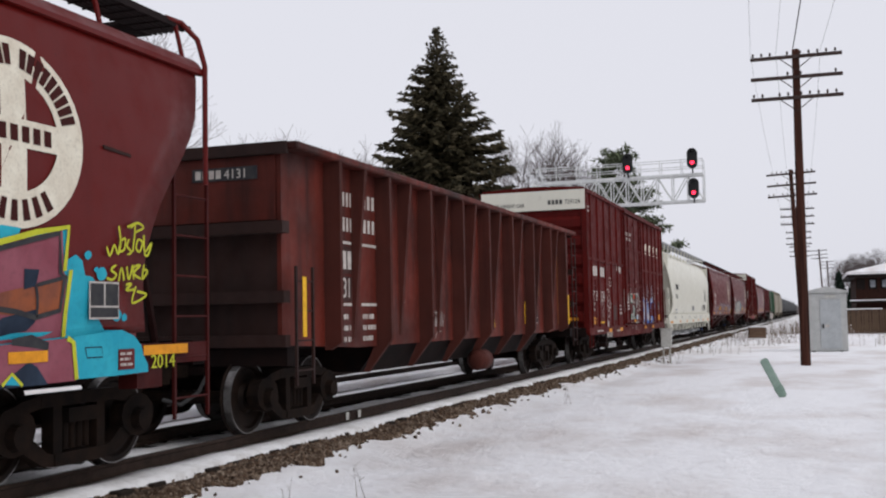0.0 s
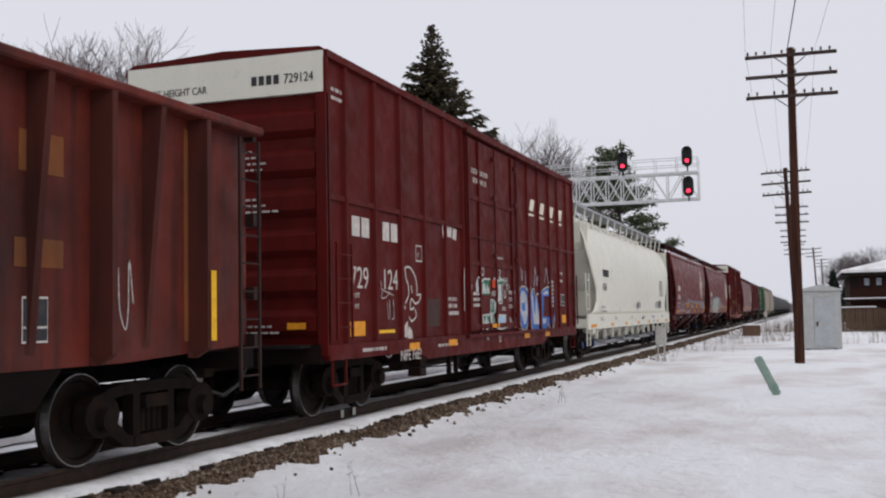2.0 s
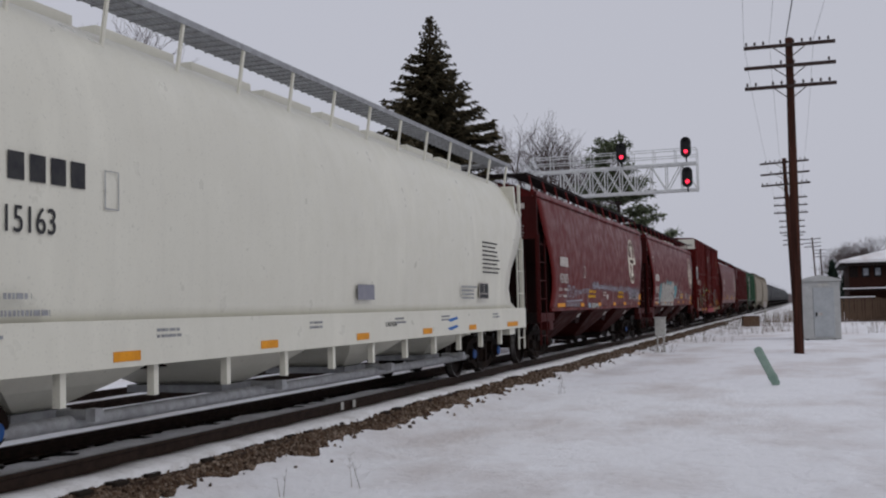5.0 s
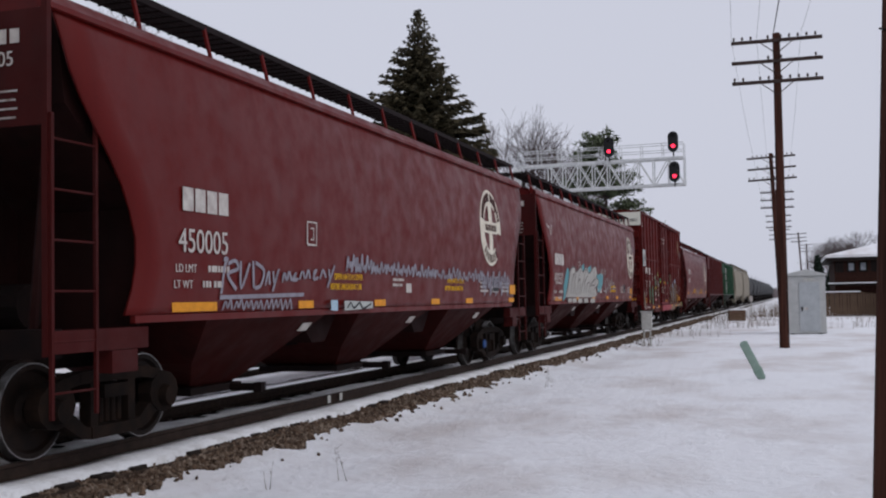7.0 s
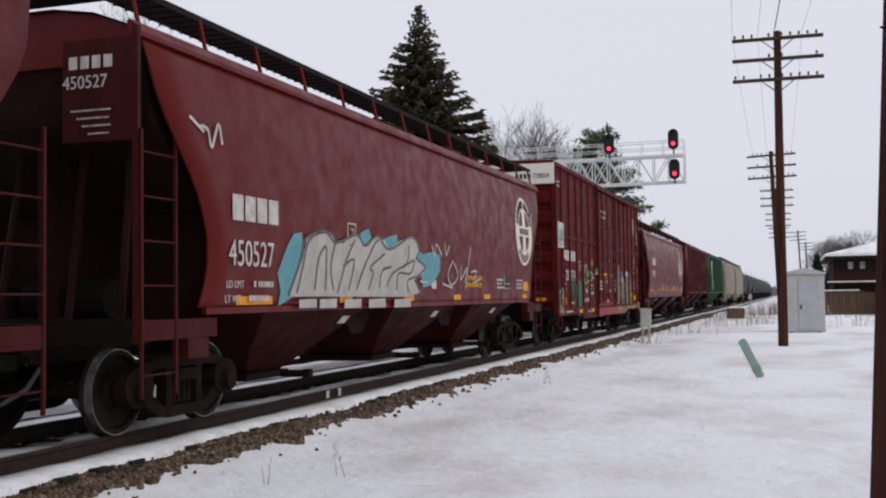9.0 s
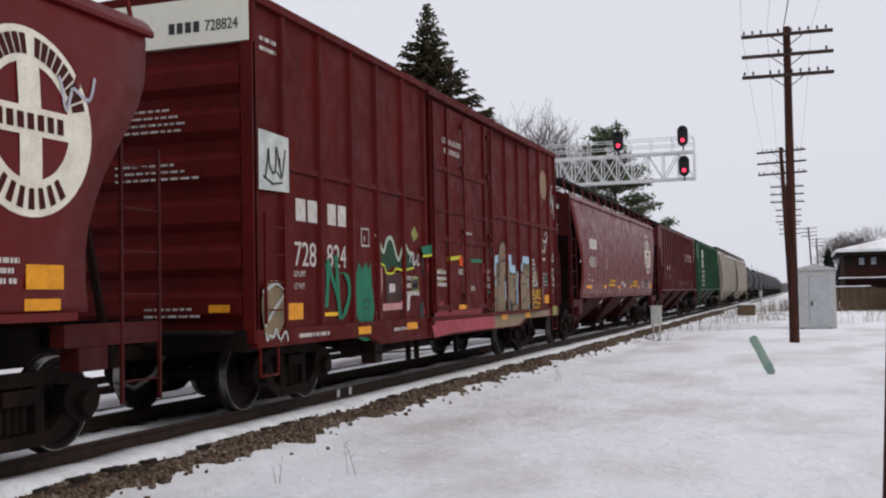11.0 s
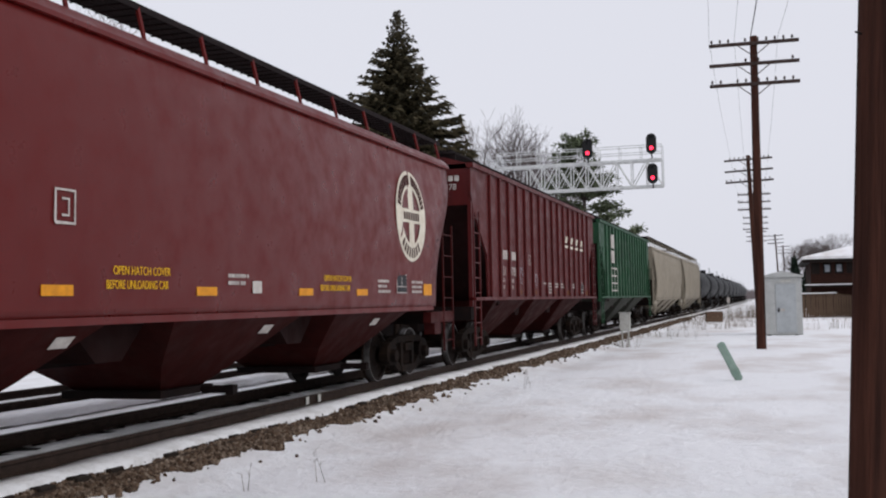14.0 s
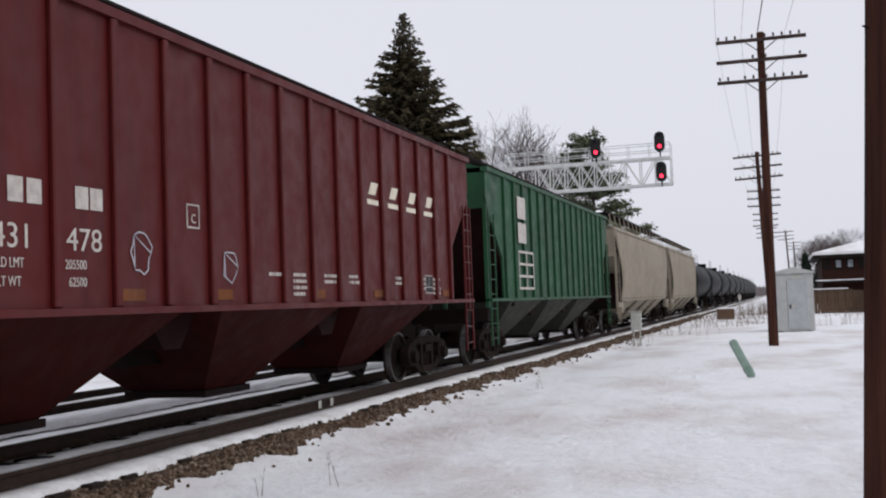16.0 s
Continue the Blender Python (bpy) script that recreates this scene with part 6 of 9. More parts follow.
patch(C2, [(7.98, 1.40), (8.69, 1.39), (8.66, 1.21), (7.98, 1.21)], ICE_PAINT, x=1.63, label="white and green graffiti on the door")
stroke(C2, [(7.96, 1.41), (8.69, 1.40), (8.66, 1.20)], 0.035, PALE_PAINT, x=1.63, lift=0.007)
stroke(C2, flow([(7.95, 1.21), (8.34, 1.16), (8.78, 1.20)]), 0.05, GREEN_PAINT, x=1.63, lift=0.007)
stroke(C2, flow([(7.93, 1.16), (8.34, 1.12), (8.78, 1.16)]), 0.035, PALE_PAINT, x=1.63, lift=0.009)
stroke(C2, flow([(7.07, 2.36), (6.97, 2.28), (7.03, 2.20), (7.12, 2.25), (7.11, 2.35), (7.07, 2.36)]), 0.032, PALE_PAINT, x=1.63)
stroke(C2, flow([(6.17, 1.95), (6.24, 2.10), (6.22, 1.89), (6.32, 2.01), (6.28, 1.87)]), 0.032, PALE_PAINT, x=1.63)
stroke(C2, flow([(8.18, 2.31), (8.25, 2.35), (8.32, 2.30), (8.20, 2.20), (8.34, 2.20)]), 0.032, PALE_PAINT, x=1.63)
stroke(C2, flow([(8.58, 2.20), (8.65, 2.10), (8.70, 2.18), (8.78, 2.10), (8.83, 2.22)]), 0.032, PALE_PAINT, x=1.63)
stroke(C2, flow([(8.62, 1.95), (8.57, 1.78), (8.72, 1.81), (8.67, 1.92)]), 0.032, PALE_PAINT, x=1.63)
stroke(C2, flow([(8.73, 2.03), (8.85, 2.07), (8.78, 1.98), (8.90, 1.95)]), 0.032, PALE_PAINT, x=1.63)
stroke(C2, [(8.96, 2.07), (8.98, 1.96)], 0.032, PALE_PAINT, x=1.63)
stroke(C2, flow([(8.18, 1.03), (8.13, 0.92), (8.22, 0.86), (8.27, 0.98), (8.18, 1.04)]), 0.032, PALE_PAINT, x=1.63)
stroke(C2, flow([(6.85, 1.07), (6.98, 1.00), (7.11, 1.03)]), 0.032, PALE_PAINT, x=1.63)
stroke(C2, flow([(7.30, 1.02), (7.28, 0.94), (7.38, 0.94)]), 0.032, PALE_PAINT, x=1.63)
stroke(C2, flow([(9.23, 1.31), (9.17, 1.18), (9.31, 1.26), (9.42, 1.12)]), 0.032, PALE_PAINT, x=1.63)
stroke(C2, flow([(8.99, 1.36), (9.04, 1.24), (9.07, 1.36)]), 0.032, PALE_PAINT, x=1.63)
stroke(C2, flow([(6.56, 2.03), (6.68, 2.12), (6.77, 2.16)]), 0.03, PALE_PAINT, x=1.63, lift=0.011)
stroke(C2, [(6.87, 1.85), (7.50, 1.87)], 0.03, PALE_PAINT, x=1.63, lift=0.011)
stroke(C2, flow([(8.14, 1.65), (8.42, 1.70), (8.43, 2.08)]), 0.03, PALE_PAINT, x=1.63, lift=0.011)
stroke(C2, flow([(8.08, 2.07), (8.03, 1.89), (8.10, 1.67)]), 0.03, PALE_PAINT, x=1.63, lift=0.011)
stroke(C2, flow([(7.54, 1.74), (7.51, 1.42), (7.57, 1.21), (7.80, 1.18)]), 0.03, PALE_PAINT, x=1.63, lift=0.011)
stroke(C2, flow([(7.96, 1.65), (8.03, 1.53), (7.91, 1.40)]), 0.03, PALE_PAINT, x=1.63, lift=0.011)
stroke(C2, [(6.91, 1.41), (7.47, 1.43)], 0.03, PALE_PAINT, x=1.63, lift=0.011)
stroke(C2, flow([(7.57, 1.42), (7.74, 1.46), (7.89, 1.40)]), 0.03, PALE_PAINT, x=1.63, lift=0.011)
stroke(C2, flow([(8.48, 2.15), (8.60, 2.12), (8.53, 2.02)]), 0.03, PALE_PAINT, x=1.63, lift=0.011)
stroke(C2, [(6.87, 1.84), (7.48, 1.84)], 0.045, GREEN_PAINT, x=1.63, lift=0.008)
stroke(C2, [(8.17, 1.65), (8.40, 1.68)], 0.045, GREEN_PAINT, x=1.63, lift=0.008)
stroke(C2, flow([(7.64, 1.69), (7.68, 1.55), (7.61, 1.41)]), 0.045, GREEN_PAINT, x=1.63, lift=0.008)
stroke(C2, [(5.94, 2.30), (5.92, 1.50)], 0.03, LETTER, x=1.606, lift=0.004)
stroke(C2, flow([(2.97, 2.20), (3.19, 2.22), (3.40, 2.11), (3.51, 1.95), (3.51, 1.77)]), 0.035, LETTER, x=1.551)
stroke(C2, flow([(2.97, 2.20), (3.03, 2.02), (3.11, 1.94), (3.13, 1.77), (2.97, 1.63)]), 0.035, LETTER, x=1.551)
stroke(C2, [(3.25, 1.92), (3.29, 1.80)], 0.035, LETTER, x=1.551)
stroke(C2, flow([(3.51, 1.77), (3.70, 1.77), (3.59, 1.66), (3.42, 1.63), (3.25, 1.70), (3.19, 1.54), (3.38, 1.56)]), 0.035, LETTER, x=1.551)
stroke(C2, flow([(3.42, 1.54), (3.46, 1.42), (3.25, 1.34), (3.13, 1.42)]), 0.035, LETTER, x=1.551)
stroke(C2, [(2.97, 1.54), (2.93, 1.59)], 0.035, LETTER, x=1.551)
patch(C2, [(2.89, 1.20), (2.99, 1.31), (3.09, 1.35), (3.11, 1.14), (3.03, 1.07), (2.91, 1.10)], LETTER, x=1.551)
patch(C2, [(3.13, 1.27), (3.27, 1.19), (3.31, 1.06), (3.19, 1.01), (3.07, 1.05)], LETTER, x=1.551)
patch(C2, [(5.17, 3.05), (5.43, 3.05), (5.39, 2.84), (5.14, 2.85)], LETTER, x=1.551)
patch(C2, [(5.49, 3.03), (5.70, 3.02), (5.66, 2.80), (5.45, 2.83)], LETTER, x=1.551)
stroke(C2, flow([(5.06, 3.05), (4.89, 3.04), (4.92, 2.83), (5.03, 2.83)]), 0.05, LETTER, x=1.551)
stroke(C2, flow([(1.95, 1.97), (2.00, 1.80), (1.97, 1.71), (2.15, 1.72), (2.32, 1.80)]), 0.02, CHALK, x=1.551)
stroke(C2, flow([(1.95, 1.85), (2.07, 1.82), (2.47, 1.75)]), 0.02, CHALK, x=1.551)
stroke(C2, [(2.20, 1.64), (2.24, 1.38)], 0.02, CHALK, x=1.551)
stroke(C2, [(2.29, 1.68), (2.31, 1.37)], 0.02, CHALK, x=1.551)
stroke(C2, flow([(2.45, 1.69), (2.48, 1.43), (2.39, 1.37)]), 0.02, CHALK, x=1.551)
stroke(C2, flow([(2.12, 0.96), (2.32, 1.01), (2.43, 0.89), (2.27, 0.80), (2.12, 0.83), (2.19, 0.93), (2.36, 0.89)]), 0.02, CHALK, x=1.551)
side_text(C2, "NiFE FitE!", 2.6, 0.72, 0.17, 1.609, LETTER, 0.95)
D = 1.630
plate(C2, 1.551, 3.97, 4.65, 1.24, 1.71, UMBER_PAINT, "patch", "faded black patch")

# second boxcar graffiti
patch(C6, [(0.10, 3.46), (0.88, 3.44), (0.88, 2.75), (0.10, 2.73)], PALE_PAINT, 1.606, label="white painted square with black tag")
stroke(C6, scrawl(0.15, 0.84, 2.95, 3.25, 8, 13), 0.035, LETTER_DK, 1.606)
stroke(C6, [(0.2, 2.9), (0.45, 2.82), (0.7, 2.86), (0.55, 2.98)], 0.03, LETTER_DK, 1.606)
patch(C6, blob(0.42, 1.3, 0.3, 0.36, 9), TAN_PAINT, 1.606)
stroke(C6, [(0.15, 1.5), (0.5, 1.62), (0.75, 1.5), (0.45, 1.3), (0.2, 1.1)], 0.05, PALE_PAINT, 1.608)
stroke(C6, scrawl(0.12, 0.85, 0.88, 1.02, 11, 14), 0.03, PALE_PAINT, 1.610)
patch(C6, [(10.05, 1.0), (15.1, 1.0), (15.1, 0.86), (12.6, 0.86), (12.0, 0.72), (9.9, 0.72)], TAN_PAINT, 1.608)
patch(C6, [(6.1, 0.98), (9.9, 0.98), (9.9, 0.73), (6.1, 0.73)], ROSE_PAINT, 1.608)
for y, z in ((11.29, 2.0), (12.38, 1.75), (13.43, 1.7)):
    patch(C6, [(y - 0.045, 1.06), (y + 0.045, 1.06), (y + 0.045, z), (y - 0.045, z + 0.06)], TAN_PAINT, 1.603, label="khaki paint carried over the rib")
# second boxcar: khaki letters on pale blue, dark outlines
patch(C6, [(10.27, 1.87), (10.29, 2.00), (10.39, 2.01), (10.40, 2.23), (10.70, 2.27), (10.76, 2.05), (10.81, 1.83), (10.52, 1.72)], ICE_PAINT, x=1.551, label="pale blue sprayed background")
patch(C6, [(11.45, 2.29), (11.73, 2.29), (11.76, 2.07), (12.06, 2.06), (12.09, 1.87), (11.67, 1.85), (11.49, 1.91)], ICE_PAINT, x=1.551, label="pale blue sprayed background")
patch(C6, [(12.49, 1.90), (12.53, 2.08), (12.72, 2.12), (12.75, 2.29), (13.33, 2.29), (13.35, 2.08), (13.66, 2.06), (13.66, 1.90), (13.10, 1.76)], ICE_PAINT, x=1.551, label="pale blue sprayed background")
patch(C6, [(10.28, 1.01), (10.30, 1.41), (10.39, 1.67), (10.44, 2.04), (10.60, 2.07), (10.76, 1.95), (10.66, 1.82), (10.61, 1.45), (10.62, 1.01)], TAN_PAINT, x=1.551, lift=0.003, label="khaki graffiti letter")
patch(C6, [(10.55, 1.01), (10.55, 1.56), (10.61, 1.88), (10.67, 2.26), (10.76, 2.42), (10.98, 2.54), (11.19, 2.50), (11.35, 2.38), (11.47, 2.14), (11.53, 1.91), (11.56, 1.45), (11.49, 0.98)], TAN_PAINT, x=1.551, lift=0.005, label="khaki graffiti letter")
patch(C6, [(11.51, 0.99), (11.50, 1.96), (11.67, 1.90), (12.00, 1.88), (12.17, 1.90), (12.17, 1.44), (12.21, 0.99)], TAN_PAINT, x=1.551, lift=0.003, label="khaki graffiti letter")
patch(C6, [(12.23, 0.98), (12.31, 1.56), (12.41, 1.81), (12.51, 1.92), (12.66, 1.95), (12.72, 2.08), (12.92, 2.13), (13.16, 2.10), (13.38, 2.11), (13.43, 1.90), (13.26, 1.70), (13.36, 1.30), (13.35, 0.97)], TAN_PAINT, x=1.551, lift=0.004, label="khaki graffiti letter")
patch(C6, [(13.35, 0.97), (13.42, 1.56), (13.60, 1.84), (13.81, 2.01), (14.02, 1.99), (14.13, 1.78), (14.16, 1.58), (13.59, 1.57), (13.52, 0.98)], TAN_PAINT, x=1.551, lift=0.003, label="khaki graffiti letter")
patch(C6, [(10.75, 2.38), (11.00, 2.46), (11.17, 2.42), (11.29, 2.19), (11.07, 2.14), (10.76, 2.11)], MAUVE_DUST, x=1.551, lift=0.007)
patch(C6, [(10.74, 1.72), (10.85, 1.89), (10.91, 1.56), (10.80, 1.34)], MAUVE_DUST, x=1.551, lift=0.007)
patch(C6, [(11.13, 1.83), (11.24, 1.91), (11.25, 1.57), (11.13, 1.45)], LETTER_DK, x=1.551, lift=0.008)
patch(C6, [(11.86, 1.78), (11.97, 1.79), (11.97, 1.58), (11.86, 1.58)], LETTER_DK, x=1.551, lift=0.008)
patch(C6, [(11.89, 1.49), (12.22, 1.48), (12.08, 1.38)], LETTER_DK, x=1.551, lift=0.008)
patch(C6, [(12.22, 1.46), (12.47, 1.51), (12.31, 1.40)], LETTER_DK, x=1.551, lift=0.008)
patch(C6, [(11.55, 1.33), (11.79, 1.16), (11.72, 0.97), (11.53, 0.98)], LETTER_DK, x=1.551, lift=0.008)
patch(C6, [(11.09, 0.98), (11.14, 1.21), (11.22, 1.34), (11.35, 0.98)], LETTER_DK, x=1.551, lift=0.008)
patch(C6, [(12.33, 0.98), (12.50, 1.21), (12.62, 0.98)], LETTER_DK, x=1.551, lift=0.008)
patch(C6, [(13.05, 1.08), (13.38, 1.21), (13.38, 0.94), (13.16, 0.94)], LETTER_DK, x=1.551, lift=0.008)
stroke(C6, flow([(10.67, 1.99), (10.76, 2.08), (10.94, 2.14), (11.45, 2.15)]), 0.05, LETTER_DK, x=1.551, lift=0.01)
stroke(C6, flow([(10.67, 1.88), (10.65, 2.15), (10.74, 2.41), (10.98, 2.54), (11.21, 2.51), (11.37, 2.36), (11.49, 2.09), (11.55, 1.91), (11.89, 1.86), (12.16, 1.91)]), 0.035, LETTER_DK, x=1.551, lift=0.01)
stroke(C6, flow([(10.55, 1.03), (10.56, 1.56), (10.67, 1.91)]), 0.035, LETTER_DK, x=1.551, lift=0.01)
stroke(C6, flow([(11.51, 1.91), (11.52, 1.45), (11.48, 0.98)]), 0.03, LETTER_DK, x=1.551, lift=0.01)
stroke(C6, flow([(10.46, 2.03), (10.60, 2.07), (10.76, 1.95), (10.65, 1.82), (10.51, 1.85), (10.63, 1.72), (10.57, 1.56)]), 0.035, LETTER_DK, x=1.551, lift=0.01)
stroke(C6, flow([(10.30, 1.25), (10.45, 1.35), (10.40, 1.04)]), 0.03, LETTER_DK, x=1.551, lift=0.01)
stroke(C6, [(12.16, 1.38), (11.79, 1.17)], 0.04, LETTER_DK, x=1.551, lift=0.01)
stroke(C6, [(11.79, 1.17), (12.17, 1.22)], 0.04, LETTER_DK, x=1.551, lift=0.01)
stroke(C6, flow([(12.18, 1.87), (12.20, 1.44), (12.23, 1.00)]), 0.03, LETTER_DK, x=1.551, lift=0.01)
stroke(C6, flow([(12.51, 1.92), (12.84, 1.89), (13.10, 1.79), (13.54, 1.92)]), 0.04, LETTER_DK, x=1.551, lift=0.01)
stroke(C6, flow([(12.37, 1.75), (12.63, 1.65), (12.96, 1.63)]), 0.03, LETTER_DK, x=1.551, lift=0.01)
stroke(C6, flow([(12.57, 1.21), (12.83, 1.34), (12.80, 1.23), (13.17, 1.56)]), 0.03, LETTER_DK, x=1.551, lift=0.01)
stroke(C6, flow([(12.69, 1.95), (12.74, 2.09), (12.92, 2.13), (13.05, 2.07), (13.02, 1.95)]), 0.03, LETTER_DK, x=1.551, lift=0.01)
stroke(C6, flow([(13.05, 2.03), (13.16, 2.10), (13.35, 2.11), (13.37, 1.97), (13.24, 1.91)]), 0.03, LETTER_DK, x=1.551, lift=0.01)
stroke(C6, flow([(13.35, 1.16), (13.47, 1.43), (13.86, 1.71), (13.94, 1.57)]), 0.03, LETTER_DK, x=1.551, lift=0.01)
stroke(C6, flow([(13.60, 1.83), (13.81, 2.01), (14.03, 1.98)]), 0.03, LETTER_DK, x=1.551, lift=0.01)
stroke(C6, flow([(12.96, 2.01), (12.94, 1.97), (12.89, 1.95), (12.85, 1.96), (12.83, 2.01), (12.85, 2.05), (12.89, 2.07), (12.94, 2.05), (12.96, 2.01)]), 0.025, LETTER_DK, x=1.551, lift=0.01)
stroke(C6, flow([(13.29, 2.01), (13.28, 1.97), (13.24, 1.95), (13.20, 1.97), (13.18, 2.00), (13.20, 2.04), (13.24, 2.06), (13.28, 2.05), (13.29, 2.01)]), 0.025, LETTER_DK, x=1.551, lift=0.01)
stroke(C6, flow([(11.16, 1.69), (11.18, 1.51), (11.20, 1.30)]), 0.06, ICE_PAINT, x=1.551, lift=0.012)
stroke(C6, flow([(12.18, 1.93), (12.23, 1.86), (12.17, 1.56), (12.16, 1.20)]), 0.07, ICE_PAINT, x=1.551, lift=0.012)
stroke(C6, [(13.15, 1.79), (13.17, 1.56)], 0.06, ICE_PAINT, x=1.551, lift=0.012)
stroke(C6, [(13.16, 1.17), (13.21, 0.97)], 0.06, ICE_PAINT, x=1.551, lift=0.012)
stroke(C6, [(10.39, 1.72), (10.40, 1.62)], 0.06, ICE_PAINT, x=1.551, lift=0.012)
stroke(C6, [(14.01, 1.71), (14.01, 1.62)], 0.07, ICE_PAINT, x=1.551, lift=0.012)
patch(C6, [(13.58, 1.59), (14.49, 1.57), (14.44, 0.90), (13.49, 0.94)], RUSTY_PANEL, x=1.551, lift=0.006, label="rust coloured panel with yellow scrawl")
stroke(C6, flow([(13.76, 1.51), (13.63, 1.47), (13.73, 1.40), (13.61, 1.36)]), 0.03, YELLOW, x=1.551, lift=0.012)
stroke(C6, flow([(13.79, 1.50), (13.82, 1.37), (13.94, 1.38), (13.94, 1.51)]), 0.03, YELLOW, x=1.551, lift=0.012)
stroke(C6, flow([(14.03, 1.51), (14.03, 1.37), (14.16, 1.51), (14.05, 1.44), (14.18, 1.38)]), 0.03, YELLOW, x=1.551, lift=0.012)
stroke(C6, flow([(14.40, 1.52), (14.25, 1.48), (14.38, 1.42), (14.25, 1.36)]), 0.03, YELLOW, x=1.551, lift=0.012)
stroke(C6, flow([(13.58, 1.32), (13.79, 1.29), (14.03, 1.33), (14.34, 1.28), (14.18, 1.17), (13.84, 1.23), (13.64, 1.15)]), 0.03, YELLOW, x=1.551, lift=0.012)
stroke(C6, flow([(13.61, 1.11), (13.52, 1.03), (13.69, 1.04), (13.60, 0.96)]), 0.03, YELLOW, x=1.551, lift=0.012)
stroke(C6, flow([(13.78, 1.09), (13.72, 1.00), (13.90, 0.99), (13.90, 1.10), (13.78, 1.09)]), 0.03, YELLOW, x=1.551, lift=0.012)
stroke(C6, flow([(13.96, 0.93), (13.99, 1.10), (14.11, 1.07), (13.99, 1.02)]), 0.03, YELLOW, x=1.551, lift=0.012)
stroke(C6, [(14.18, 1.09), (14.17, 0.95)], 0.03, YELLOW, x=1.551, lift=0.012)
stroke(C6, flow([(14.31, 1.23), (14.30, 0.96), (14.39, 0.99)]), 0.03, YELLOW, x=1.551, lift=0.012)
patch(C6, [(14.56, 1.60), (14.68, 1.60), (14.64, 1.02), (14.53, 1.02)], PALE_PAINT, x=1.551, lift=0.004)
stroke(C6, flow([(14.96, 2.86), (15.17, 2.97), (15.24, 2.80), (14.92, 2.69), (14.82, 2.77)]), 0.03, PALE_PAINT, x=1.551)
stroke(C6, flow([(14.88, 2.64), (14.95, 2.51), (15.09, 2.64), (15.24, 2.71)]), 0.03, PALE_PAINT, x=1.551)
stroke(C6, flow([(14.75, 2.76), (15.02, 2.72), (15.32, 2.87)]), 0.03, PALE_PAINT, x=1.551)
stroke(C6, flow([(15.79, 2.37), (15.87, 2.45), (15.94, 2.28), (15.71, 2.25), (15.83, 2.39)]), 0.03, PALE_PAINT, x=1.551)
stroke(C6, flow([(15.66, 2.00), (15.89, 2.05), (15.81, 1.92), (15.65, 1.87), (15.96, 1.81)]), 0.03, PALE_PAINT, x=1.551)
stroke(C6, flow([(15.69, 1.73), (15.92, 1.78), (15.95, 1.63), (15.72, 1.65)]), 0.03, PALE_PAINT, x=1.551)
stroke(C6, [(15.72, 1.50), (15.77, 1.41)], 0.03, PALE_PAINT, x=1.551)
stroke(C6, flow([(15.62, 4.03), (15.64, 3.67), (15.81, 3.98), (15.88, 3.70)]), 0.04, PALE_PAINT, x=1.551)
stroke(C6, flow([(15.73, 3.89), (15.95, 3.68), (15.92, 3.87)]), 0.04, PALE_PAINT, x=1.551)
stroke(C6, flow([(16.05, 3.98), (15.99, 3.60), (16.17, 3.98)]), 0.04, PALE_PAINT, x=1.551)
stroke(C6, flow([(15.83, 3.48), (15.99, 3.68), (16.10, 3.37), (16.23, 3.53), (16.29, 3.35)]), 0.04, PALE_PAINT, x=1.551)
stroke(C6, [(15.98, 4.25), (15.73, 4.00)], 0.04, PALE_PAINT, x=1.551)
patch(C6, [(15.49, 1.08), (15.96, 1.10), (15.95, 0.88), (15.48, 0.86)], LIME_DULL, x=1.61)
stroke(C6, flow([(2.06, 1.89), (2.10, 1.74), (2.07, 1.49), (2.04, 1.29)]), 0.11, GREEN_PAINT, x=1.551)
stroke(C6, flow([(2.10, 1.95), (2.20, 1.74), (2.31, 1.59), (2.44, 1.38)]), 0.11, GREEN_PAINT, x=1.551, lift=0.009000000000000001)
stroke(C6, flow([(2.36, 2.01), (2.39, 1.75), (2.42, 1.44), (2.47, 1.12)]), 0.11, GREEN_PAINT, x=1.551, lift=0.012)
stroke(C6, flow([(2.49, 1.75), (2.61, 1.77), (2.77, 1.65), (2.78, 1.43), (2.64, 1.22), (2.52, 1.12)]), 0.1, GREEN_PAINT, x=1.551, lift=0.015000000000000001)
patch(C6, [(3.08, 1.76), (3.17, 1.93), (3.23, 1.89), (3.29, 1.82), (3.45, 1.94), (3.53, 1.82), (3.63, 1.95), (3.67, 1.60), (3.75, 1.25), (3.68, 1.07), (3.85, 0.95), (3.68, 0.78), (3.35, 0.77), (3.12, 0.82), (3.20, 1.04), (3.05, 1.15)], GREEN_PAINT, x=1.551, label="dark green sprayed patch")
stroke(C6, [(3.30, 1.37), (3.28, 1.26), (3.42, 1.24), (3.52, 1.28), (3.52, 1.38), (3.30, 1.37)], 0.02, LETTER_DK, x=1.551, lift=0.01)
patch(C6, [(3.82, 2.31), (3.93, 2.29), (4.13, 2.14), (4.27, 2.28), (4.50, 2.32), (4.77, 2.01), (4.90, 2.15), (5.11, 2.28), (5.21, 2.14), (5.37, 2.06), (5.48, 1.87), (4.84, 1.85), (4.47, 1.90), (4.26, 1.79), (4.10, 1.92), (3.82, 1.94)], DEEP_GREEN, x=1.551, label="dark green sprayed wave")
stroke(C6, flow([(3.82, 2.37), (3.97, 2.26), (4.13, 2.11), (4.29, 2.31), (4.50, 2.32), (4.74, 2.01), (4.90, 2.14), (5.03, 2.30), (5.24, 2.14), (5.48, 2.11)]), 0.07, SAGE_PAINT, x=1.551, lift=0.009)
